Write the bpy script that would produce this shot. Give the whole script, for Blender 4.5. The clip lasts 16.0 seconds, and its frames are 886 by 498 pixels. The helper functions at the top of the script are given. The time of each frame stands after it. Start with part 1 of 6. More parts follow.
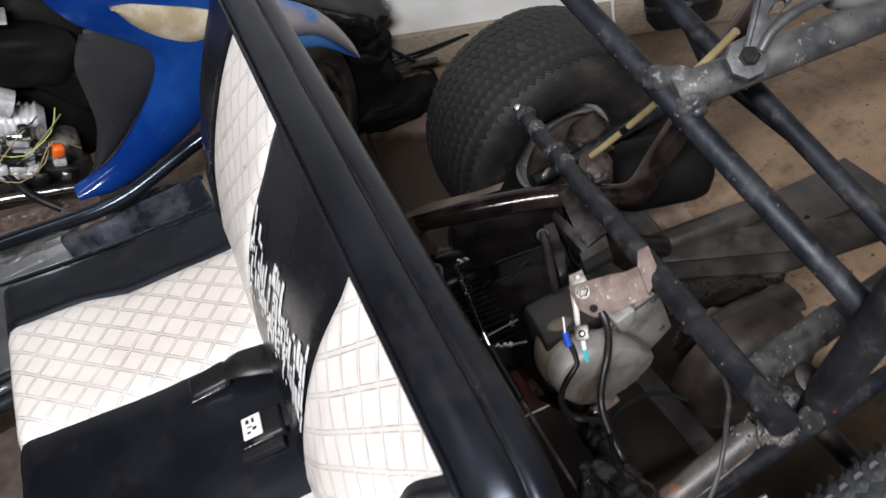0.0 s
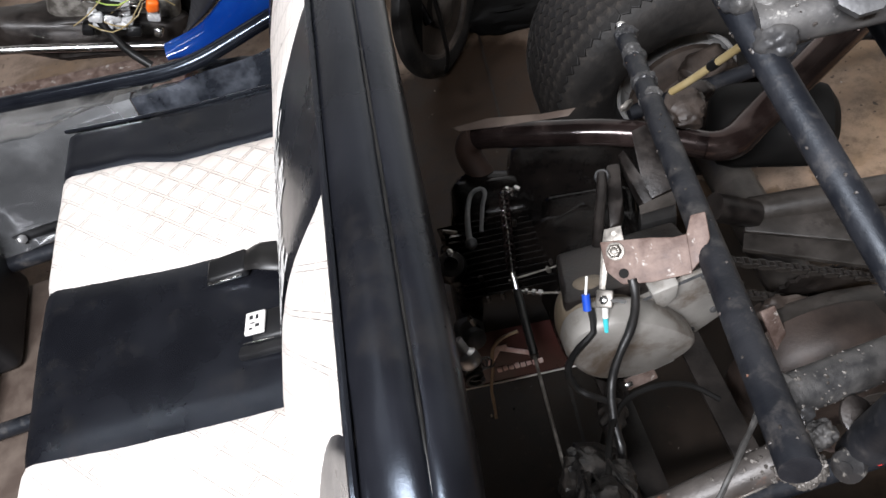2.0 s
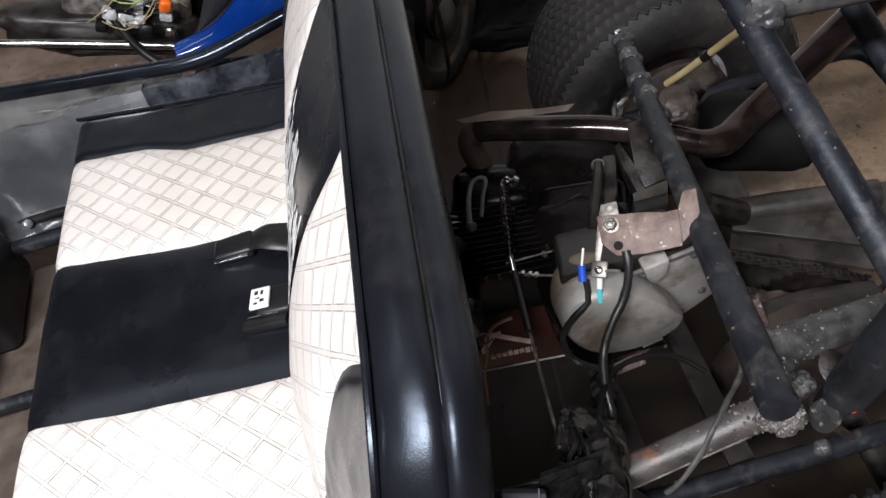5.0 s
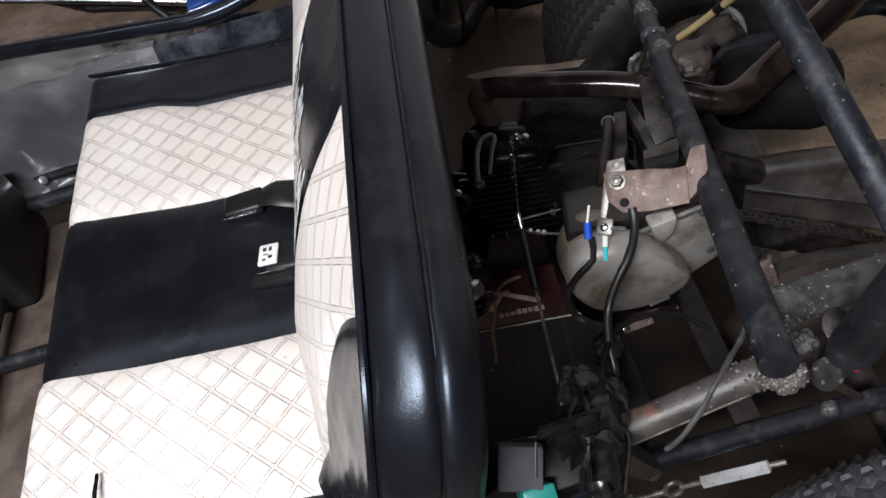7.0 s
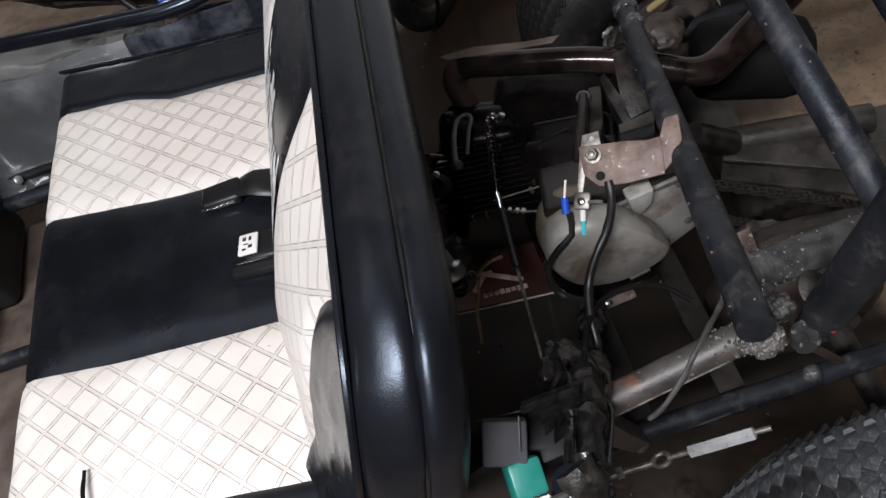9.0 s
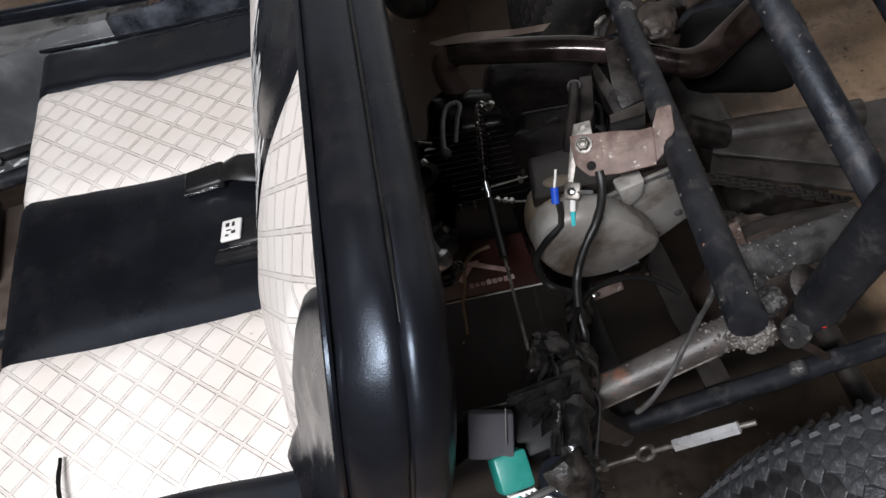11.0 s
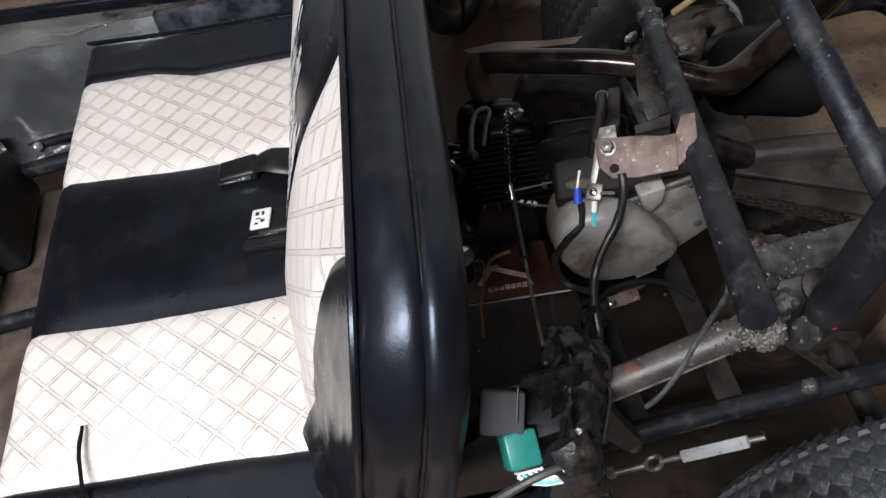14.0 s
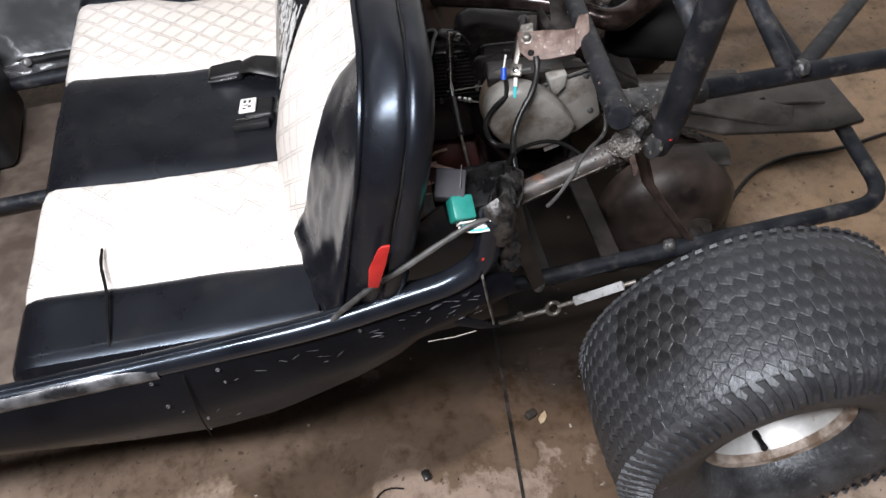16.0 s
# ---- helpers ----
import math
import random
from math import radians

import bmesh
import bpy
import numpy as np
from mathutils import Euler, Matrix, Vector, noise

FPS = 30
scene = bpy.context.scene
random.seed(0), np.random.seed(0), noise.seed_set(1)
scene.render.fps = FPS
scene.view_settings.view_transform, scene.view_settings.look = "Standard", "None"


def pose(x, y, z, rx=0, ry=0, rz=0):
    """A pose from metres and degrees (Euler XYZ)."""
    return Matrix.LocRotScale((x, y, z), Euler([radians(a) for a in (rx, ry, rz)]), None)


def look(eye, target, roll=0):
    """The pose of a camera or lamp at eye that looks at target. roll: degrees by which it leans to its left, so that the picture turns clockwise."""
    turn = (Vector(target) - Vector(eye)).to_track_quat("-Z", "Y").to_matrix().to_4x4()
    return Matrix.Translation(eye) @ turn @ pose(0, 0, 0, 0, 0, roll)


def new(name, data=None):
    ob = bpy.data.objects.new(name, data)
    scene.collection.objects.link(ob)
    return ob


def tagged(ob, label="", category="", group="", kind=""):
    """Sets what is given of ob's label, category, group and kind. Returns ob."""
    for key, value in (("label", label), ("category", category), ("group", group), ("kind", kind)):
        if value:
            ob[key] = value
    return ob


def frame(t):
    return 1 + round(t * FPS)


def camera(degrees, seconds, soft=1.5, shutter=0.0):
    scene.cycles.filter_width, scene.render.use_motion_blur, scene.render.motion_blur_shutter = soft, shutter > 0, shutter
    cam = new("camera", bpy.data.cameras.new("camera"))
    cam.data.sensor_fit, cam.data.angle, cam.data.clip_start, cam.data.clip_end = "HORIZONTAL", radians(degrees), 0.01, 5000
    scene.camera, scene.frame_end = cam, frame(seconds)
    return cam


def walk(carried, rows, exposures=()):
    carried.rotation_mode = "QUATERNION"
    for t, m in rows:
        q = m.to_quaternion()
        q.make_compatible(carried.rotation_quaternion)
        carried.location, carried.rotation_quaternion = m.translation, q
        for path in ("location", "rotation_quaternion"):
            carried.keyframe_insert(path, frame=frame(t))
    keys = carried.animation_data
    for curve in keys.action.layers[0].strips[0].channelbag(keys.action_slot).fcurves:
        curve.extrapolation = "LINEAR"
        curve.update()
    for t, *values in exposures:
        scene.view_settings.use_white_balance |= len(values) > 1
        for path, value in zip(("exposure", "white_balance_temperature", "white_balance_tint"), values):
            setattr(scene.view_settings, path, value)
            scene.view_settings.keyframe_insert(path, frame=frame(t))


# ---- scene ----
cam = camera(60.2, 16.0, shutter=0.35)
PATH = [
    (0, 0.5230, -0.5667, 1.3883, 40.78, 12.95, -27.11),
    (0.5, 0.6155, -0.5328, 1.3578, 42.00, 14.33, -22.19),
    (1, 0.6435, -0.5215, 1.3226, 38.65, 14.50, -17.77),
    (1.5, 0.6508, -0.5125, 1.2941, 37.08, 13.51, -14.92),
    (2, 0.6409, -0.5214, 1.2873, 37.43, 13.67, -12.87),
    (2.5, 0.6354, -0.5403, 1.2808, 37.44, 13.77, -13.01),
    (3, 0.6258, -0.5496, 1.2863, 39.60, 12.76, -14.05),
    (3.5, 0.6081, -0.5776, 1.2769, 38.68, 13.54, -14.19),
    (4, 0.6077, -0.5825, 1.2852, 40.76, 11.84, -11.43),
    (6.5, 0.6099, -0.5985, 1.2790, 37.95, 11.61, -12.59),
    (7, 0.6206, -0.5938, 1.2747, 37.41, 12.58, -10.61),
    (7.5, 0.6161, -0.6023, 1.2685, 36.10, 11.42, -10.24),
    (8, 0.6209, -0.5930, 1.2695, 35.77, 11.58, -10.87),
    (8.5, 0.6181, -0.5938, 1.2667, 35.38, 12.82, -11.74),
    (9, 0.6265, -0.5995, 1.2677, 35.89, 13.20, -13.11),
    (11.5, 0.6225, -0.5913, 1.2541, 34.38, 11.49, -13.09),
    (12, 0.6199, -0.5910, 1.2524, 31.58, 11.35, -14.79),
    (12.5, 0.6054, -0.6001, 1.2620, 38.05, 9.38, -12.27),
    (13, 0.6097, -0.6090, 1.2567, 36.96, 10.50, -10.14),
    (13.5, 0.6165, -0.6147, 1.2591, 37.47, 9.46, -10.67),
    (14, 0.6123, -0.6317, 1.2563, 37.81, 10.90, -9.32),
    (14.5, 0.5705, -0.6988, 1.2844, 39.62, 9.26, -9.59),
    (15, 0.5508, -0.8217, 1.2980, 40.02, 7.41, -10.45),
    (15.5, 0.5222, -0.9345, 1.3214, 40.16, 3.23, -8.82),
    (16, 0.5220, -0.9516, 1.3341, 39.00, 4.61, -11.48),
]
walk(cam, [(t, pose(x, y, z, rx, ry, rz)) for t, x, y, z, rx, ry, rz in PATH], exposures=[(0, 0.13), (0.5, 0.45), (1, 0.61), (1.5, 0.65), (2.5, 0.60), (3.5, 0.49), (4.2, 0.33), (7, -0.06), (9, -0.19), (12.5, -0.18), (14.5, -0.03), (15.3, 0.25), (16, 0.37)])

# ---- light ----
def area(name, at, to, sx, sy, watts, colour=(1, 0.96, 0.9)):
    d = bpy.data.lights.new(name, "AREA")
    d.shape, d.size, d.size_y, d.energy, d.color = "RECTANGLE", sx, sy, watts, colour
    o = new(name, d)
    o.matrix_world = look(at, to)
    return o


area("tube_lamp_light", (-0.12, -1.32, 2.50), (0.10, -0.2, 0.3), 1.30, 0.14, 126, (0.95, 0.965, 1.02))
# weak unseen fill, added to brighten the motorcycle and far tin
area("far_fill_light", (-0.75, 0.55, 2.50), (0.0, 0.9, 0), 0.14, 1.25, 5, (0.97, 0.97, 0.99))
world = bpy.data.worlds.new("garage_air")
scene.world = world
world.use_nodes = True
world.node_tree.nodes["Background"].inputs[0].default_value = (0.5, 0.55, 0.6, 1)
world.node_tree.nodes["Background"].inputs[1].default_value = 0.002


# ---- materials ----
def nodes_of(name):
    m = bpy.data.materials.new(name)
    m.use_nodes = True
    nt = m.node_tree
    return m, nt, nt.nodes["Principled BSDF"]


def noise_of(nt, scale, detail=4.0, rough=0.6, coord="Object", stretch=(1, 1, 1)):
    tc = nt.nodes.new("ShaderNodeTexCoord")
    mp = nt.nodes.new("ShaderNodeMapping")
    mp.inputs["Scale"].default_value = stretch
    n = nt.nodes.new("ShaderNodeTexNoise")
    n.inputs["Scale"].default_value, n.inputs["Detail"].default_value, n.inputs["Roughness"].default_value = scale, detail, rough
    nt.links.new(tc.outputs[coord], mp.inputs[0])
    nt.links.new(mp.outputs[0], n.inputs["Vector"])
    return n


def ramp_of(nt, source, stops):
    r = nt.nodes.new("ShaderNodeValToRGB")
    while len(r.color_ramp.elements) < len(stops):
        r.color_ramp.elements.new(0.5)
    for e, (p, c) in zip(r.color_ramp.elements, stops):
        e.position, e.color = p, (*c, 1) if len(c) == 3 else c
    nt.links.new(source, r.inputs[0])
    return r


def mixed(nt, fac, a, b):
    m = nt.nodes.new("ShaderNodeMix")
    m.data_type = "RGBA"
    nt.links.new(fac, m.inputs[0])
    for sock, v in ((m.inputs[6], a), (m.inputs[7], b)):
        if isinstance(v, tuple):
            sock.default_value = (*v, 1)
        else:
            nt.links.new(v, sock)
    return m.outputs[2]


def bump_of(nt, bsdf, source, strength, distance):
    b = nt.nodes.new("ShaderNodeBump")
    b.inputs["Strength"].default_value, b.inputs["Distance"].default_value = strength, distance
    nt.links.new(source, b.inputs["Height"])
    old = bsdf.inputs["Normal"].links
    if old:
        nt.links.new(old[0].from_socket, b.inputs["Normal"])
    nt.links.new(b.outputs[0], bsdf.inputs["Normal"])


def surface(name, base, second, scale=12, rough=(0.4, 0.6), metal=0.0, grain=300, bump=0.15, dist=0.001, split=(0.4, 0.65),
            wear=None, wear_at=(0.62, 0.68), wear_scale=25, stretch=(1, 1, 1), shine=0.5, gleam=None):
    """Two tones in soft patches, fine grain as relief, uneven gloss and worn spots of a third tone."""
    m, nt, p = nodes_of(name)
    n = noise_of(nt, scale, 6, 0.6, stretch=stretch)
    col = ramp_of(nt, n.outputs[0], [(split[0], base), (split[1], second)]).outputs[0]
    r = ramp_of(nt, n.outputs[0], [(0.3, (rough[0],) * 3), (0.7, (rough[1],) * 3)]).outputs[0]
    if wear:
        w = noise_of(nt, wear_scale, 8, 0.7)
        f = ramp_of(nt, w.outputs[0], [(wear_at[0], (0, 0, 0)), (wear_at[1], (1, 1, 1))]).outputs[0]
        col = mixed(nt, f, col, wear)
        bump_of(nt, p, w.outputs[0], 0.25, 0.002)
    g = noise_of(nt, grain, 3, 0.6)
    bump_of(nt, p, g.outputs[0], bump, dist)
    nt.links.new(col, p.inputs["Base Color"])
    nt.links.new(r, p.inputs["Roughness"])
    p.inputs["Metallic"].default_value = metal
    p.inputs["Specular IOR Level"].default_value = shine
    if gleam:
        p.inputs["Specular Tint"].default_value = (*gleam, 1)
    return m


COOL = (0.72, 0.84, 1.0)
TUBE = surface("black_tube_paint", (0.006, 0.0066, 0.0088), (0.016, 0.0163, 0.019), 22, (0.42, 0.64), 0.0, 300, 0.3, 0.0008,
               wear=(0.060, 0.055, 0.052), wear_at=(0.52, 0.74), wear_scale=34, shine=0.25, gleam=(0.84, 0.91, 1.0))
RAIL = surface("gloss_black_rail", (0.004, 0.0045, 0.0065), (0.009, 0.010, 0.013), 9, (0.11, 0.25), 0.0, 350, 0.05, 0.0005, gleam=COOL)
GREY_TUBE = surface("worn_grey_tube", (0.034, 0.034, 0.036), (0.105, 0.10, 0.096), 22, (0.35, 0.6), 0.3, 300, 0.3, 0.001,
                    wear=(0.30, 0.29, 0.27), wear_at=(0.60, 0.66), wear_scale=70)
JOINT = surface("spattered_black_tube", (0.016, 0.0158, 0.0165), (0.070, 0.066, 0.063), 34, (0.4, 0.65), 0.1, 300, 0.4, 0.001,
                wear=(0.20, 0.185, 0.165), wear_at=(0.60, 0.68), wear_scale=75)
WELD = surface("spattered_weld", (0.048, 0.042, 0.037), (0.145, 0.132, 0.12), 90, (0.4, 0.65), 0.35, 500, 0.5, 0.0015)
WORN_RAIL = surface("rubbed_silver_rail", (0.02, 0.02, 0.022), (0.16, 0.16, 0.165), 16, (0.22, 0.42), 0.5, 300, 0.2, 0.001, split=(0.42, 0.6))
RUSTY = surface("rusty_primer", (0.075, 0.044, 0.034), (0.175, 0.125, 0.105), 55, (0.5, 0.75), 0.1, 350, 0.3, 0.001,
                wear=(0.36, 0.33, 0.30), wear_at=(0.60, 0.64), wear_scale=60)
VINYL = surface("black_vinyl", (0.0045, 0.0047, 0.0062), (0.0085, 0.0088, 0.0112), 6, (0.21, 0.37), 0.0, 700, 0.22, 0.0005,
                wear=(0.020, 0.0185, 0.0175), wear_at=(0.54, 0.80), wear_scale=9, shine=0.36, gleam=COOL)
RUBBER = surface("tyre_rubber", (0.0165, 0.017, 0.019), (0.041, 0.0415, 0.044), 16, (0.34, 0.62), 0.0, 90, 0.7, 0.003,
                 wear=(0.115, 0.116, 0.12), wear_at=(0.58, 0.72), wear_scale=60, gleam=(0.93, 0.96, 1.0))
DUSTY_RUBBER = surface("dusty_dark_rubber", (0.010, 0.0094, 0.0092), (0.030, 0.0265, 0.024), 9, (0.5, 0.75), 0.0, 90, 0.6, 0.002,
                       wear=(0.055, 0.045, 0.037), wear_at=(0.55, 0.72), wear_scale=18, shine=0.3)
DARK_DRUM = surface("oily_maroon_casting", (0.014, 0.010, 0.0085), (0.060, 0.042, 0.034), 11, (0.38, 0.58), 0.1, 220, 0.4, 0.0012)
PLASTIC = surface("black_plastic", (0.005, 0.005, 0.0055), (0.010, 0.010, 0.011), 10, (0.30, 0.5), 0.0, 500, 0.1, 0.0005, shine=0.35)
PANEL = surface("scuffed_black_panel", (0.0022, 0.0023, 0.0032), (0.0045, 0.0047, 0.0062), 8, (0.25, 0.42), 0.0, 400, 0.08, 0.0005,
                wear=(0.10, 0.10, 0.10), wear_at=(0.75, 0.79), wear_scale=45, shine=0.09, gleam=COOL)
ENGINE_BLACK = surface("engine_black", (0.0025, 0.0022, 0.0021), (0.007, 0.0055, 0.0048), 20, (0.10, 0.30), 0.0, 300, 0.35, 0.0008, shine=0.10)
MATT_BLACK = surface("sooty_black", (0.0035, 0.0033, 0.0032), (0.006, 0.0055, 0.005), 12, (0.55, 0.75), 0.0, 200, 0.3, 0.001, shine=0.12)
BROWN_TIN = surface("brown_tin", (0.070, 0.050, 0.040), (0.12, 0.092, 0.074), 20, (0.45, 0.65), 0.2, 300, 0.3, 0.001)
DUSTY_BROWN = surface("dusty_brown_casting", (0.018, 0.012, 0.009), (0.050, 0.036, 0.028), 24, (0.5, 0.75), 0.1, 220, 0.5, 0.0015)
PIPE_BRIGHT = surface("heat_tinted_steel", (0.030, 0.019, 0.017), (0.13, 0.098, 0.088), 9, (0.10, 0.24), 0.75, 350, 0.15, 0.0006)
OILY = surface("oily_dark_steel", (0.007, 0.0055, 0.005), (0.030, 0.024, 0.021), 26, (0.28, 0.6), 0.2, 260, 0.4, 0.001)
DUSTY = surface("dusty_grey_steel", (0.022, 0.0187, 0.016), (0.060, 0.051, 0.045), 18, (0.34, 0.58), 0.1, 260, 0.4, 0.001,
                wear=(0.02, 0.016, 0.013), wear_at=(0.56, 0.64), wear_scale=26)
COVER = surface("cast_grey_cover", (0.185, 0.172, 0.156), (0.30, 0.285, 0.262), 10, (0.4, 0.6), 0.25, 500, 0.12, 0.0006,
                wear=(0.10, 0.075, 0.055), wear_at=(0.50, 0.66), wear_scale=16)
SOILED = surface("soiled_cast_cover", (0.12, 0.094, 0.066), (0.21, 0.175, 0.132), 16, (0.4, 0.6), 0.2, 500, 0.14, 0.0006,
                 wear=(0.040, 0.028, 0.020), wear_at=(0.46, 0.62), wear_scale=16)
ALLOY = surface("cast_alloy", (0.42, 0.42, 0.42), (0.62, 0.62, 0.62), 20, (0.25, 0.45), 0.85, 300, 0.2, 0.0006)
WORN_TIN = surface("worn_tin", (0.10, 0.090, 0.078), (0.27, 0.25, 0.225), 60, (0.35, 0.55), 0.6, 300, 0.3, 0.0008)
CAST = surface("dull_cast_alloy", (0.065, 0.065, 0.067), (0.14, 0.14, 0.142), 26, (0.35, 0.55), 0.6, 300, 0.3, 0.0008)
CANISTER = surface("grey_canister_paint", (0.22, 0.218, 0.222), (0.27, 0.268, 0.272), 10, (0.3, 0.45), 0.3, 300, 0.08, 0.0005)
# bright metal with the lamp's glare put into a pale base colour
BRIGHT_CAST = surface("bright_glare_casting", (0.55, 0.55, 0.55), (0.74, 0.74, 0.74), 24, (0.2, 0.4), 0.45, 300, 0.2, 0.0006)
CHROME = surface("bright_steel", (0.55, 0.54, 0.52), (0.75, 0.74, 0.72), 30, (0.12, 0.3), 1.0, 400, 0.08, 0.0004)
# rust-brown elbow, its low light put into a darker colour
ELBOW = surface("shaded_brown_elbow", (0.016, 0.008, 0.0055), (0.034, 0.017, 0.011), 18, (0.5, 0.75), 0.1, 260, 0.4, 0.001)
PIPE = surface("burnt_exhaust_steel", (0.012, 0.008, 0.0075), (0.052, 0.036, 0.033), 14, (0.10, 0.26), 0.55, 350, 0.15, 0.0006)
BARE = surface("bare_rim_steel", (0.40, 0.39, 0.38), (0.60, 0.59, 0.58), 14, (0.42, 0.6), 0.4, 300, 0.15, 0.0006,
               wear=(0.20, 0.12, 0.07), wear_at=(0.60, 0.70), wear_scale=22)
BLUE = surface("blue_plastic_body", (0.0022, 0.022, 0.145), (0.014, 0.080, 0.30), 1.6, (0.08, 0.16), 0.0, 500, 0.03, 0.0004)
FADED = surface("faded_fender_paint", (0.30, 0.26, 0.27), (0.06, 0.17, 0.40), 5, (0.16, 0.32), 0.25, 400, 0.05, 0.0005, split=(0.54, 0.64))
FENDER_BLUE = surface("fender_blue_paint", (0.02, 0.085, 0.30), (0.07, 0.19, 0.42), 8, (0.14, 0.28), 0.1, 400, 0.05, 0.0005)
WHEEL_DUST = surface("dusty_wheel_disc", (0.022, 0.0165, 0.0135), (0.085, 0.066, 0.054), 20, (0.45, 0.7), 0.1, 200, 0.5, 0.002)
GREY_PLASTIC = surface("matt_grey_plastic", (0.022, 0.022, 0.024), (0.034, 0.034, 0.034), 3, (0.24, 0.42), 0.0, 500, 0.15, 0.0006)
RELAY_GREY = surface("dull_relay_grey", (0.030, 0.029, 0.034), (0.044, 0.043, 0.049), 30, (0.6, 0.8), 0.0, 500, 0.15, 0.0006, shine=0.25)
LENS = surface("cloudy_lamp_lens", (0.34, 0.27, 0.17), (0.58, 0.51, 0.40), 14, (0.08, 0.18), 0.0, 220, 0.6, 0.002)
RED = surface("red_webbing", (0.30, 0.008, 0.007), (0.44, 0.016, 0.011), 30, (0.5, 0.7), 0.0, 900, 0.3, 0.0006)
MAROON = surface("dark_red_tin", (0.028, 0.006, 0.005), (0.05, 0.012, 0.010), 22, (0.25, 0.45), 0.1, 300, 0.15, 0.0006)
PINK_METAL = surface("rubbed_red_tin", (0.55, 0.38, 0.36), (0.80, 0.68, 0.65), 60, (0.3, 0.45), 0.15, 300, 0.3, 0.0006)
ORANGE = surface("orange_plug", (0.75, 0.12, 0.01), (0.82, 0.17, 0.02), 20, (0.3, 0.45))
GREEN = surface("green_plug", (0.006, 0.13, 0.105), (0.018, 0.18, 0.15), 20, (0.35, 0.5))
BLUE_PLUG = surface("blue_crimp", (0.01, 0.06, 0.42), (0.02, 0.1, 0.55), 20, (0.35, 0.5))
GREEN_WIRE = surface("yellow_green_wire", (0.30, 0.42, 0.08), (0.38, 0.5, 0.12), 20, (0.35, 0.5))
TEAL = surface("teal_wire", (0.03, 0.36, 0.40), (0.05, 0.45, 0.48), 20, (0.35, 0.5))
YELLOW = surface("yellow_tube", (0.22, 0.165, 0.075), (0.30, 0.24, 0.13), 20, (0.4, 0.6))
FLAKE = surface("flaked_white_print", (0.62, 0.61, 0.60), (0.78, 0.77, 0.75), 60, (0.35, 0.55))
WHITE_PLASTIC = surface("white_plastic", (0.62, 0.60, 0.57), (0.74, 0.72, 0.68), 30, (0.3, 0.5))
TAPE = surface("shiny_black_tape", (0.004, 0.004, 0.0042), (0.012, 0.011, 0.011), 60, (0.12, 0.30), 0.0, 200, 0.4, 0.0015)
LOOM = surface("taped_loom", (0.005, 0.0046, 0.0044), (0.026, 0.022, 0.019), 70, (0.26, 0.55), 0.0, 200, 0.5, 0.002)
RUBBER_HOSE = surface("black_hose", (0.005, 0.005, 0.005), (0.011, 0.010, 0.0095), 30, (0.3, 0.5), 0.0, 400, 0.15, 0.0006, shine=0.4)
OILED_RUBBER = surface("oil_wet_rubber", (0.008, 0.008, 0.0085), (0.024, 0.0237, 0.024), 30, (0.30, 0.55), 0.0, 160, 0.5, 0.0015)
STEEL_CABLE = surface("grey_cable_sheath", (0.022, 0.021, 0.020), (0.055, 0.052, 0.049), 60, (0.45, 0.65), 0.0)
SCUFF = surface("scuffed_bare_plastic", (0.020, 0.020, 0.022), (0.085, 0.085, 0.092), 60, (0.4, 0.6))
RUST_GREY = surface("rusty_grey_tube", (0.026, 0.022, 0.020), (0.062, 0.054, 0.049), 26, (0.35, 0.6), 0.2, 300, 0.4, 0.001,
                    wear=(0.12, 0.052, 0.03), wear_at=(0.56, 0.66), wear_scale=24)
RUSTY_DARK = surface("rusty_dark_strut", (0.028, 0.017, 0.013), (0.075, 0.046, 0.036), 22, (0.5, 0.75), 0.1, 250, 0.4, 0.001)
RUST_TAN = surface("rusty_tan_rim_lip", (0.11, 0.075, 0.052), (0.34, 0.29, 0.25), 30, (0.45, 0.65), 0.2, 250, 0.4, 0.001)
TAN_WIRE = surface("tan_wire", (0.28, 0.2, 0.12), (0.38, 0.29, 0.19), 40, (0.4, 0.6))
LINER = surface("glossy_dark_liner", (0.010, 0.0115, 0.015), (0.080, 0.088, 0.105), 12, (0.12, 0.30), 0.0, 30, 0.4, 0.006, split=(0.45, 0.75))
TIN = surface("crumpled_bright_tin", (0.24, 0.245, 0.255), (0.50, 0.51, 0.52), 4, (0.14, 0.32), 0.85, 14, 0.35, 0.006)
WOODEN = surface("dusty_board", (0.24, 0.19, 0.14), (0.34, 0.28, 0.21), 12, (0.6, 0.8), 0.0, 200, 0.3, 0.001, stretch=(1, 8, 8))
SKIN_WALL = surface("white_wall_paint", (0.70, 0.68, 0.64), (0.78, 0.765, 0.73), 5, (0.55, 0.75), 0.0, 120, 0.2, 0.002)
# for the unseen walls and ceiling, near black to cut bounced light
PLASTER = surface("garage_plaster", (0.035, 0.033, 0.031), (0.06, 0.057, 0.054), 4, (0.6, 0.8), 0.0, 90, 0.25, 0.003)


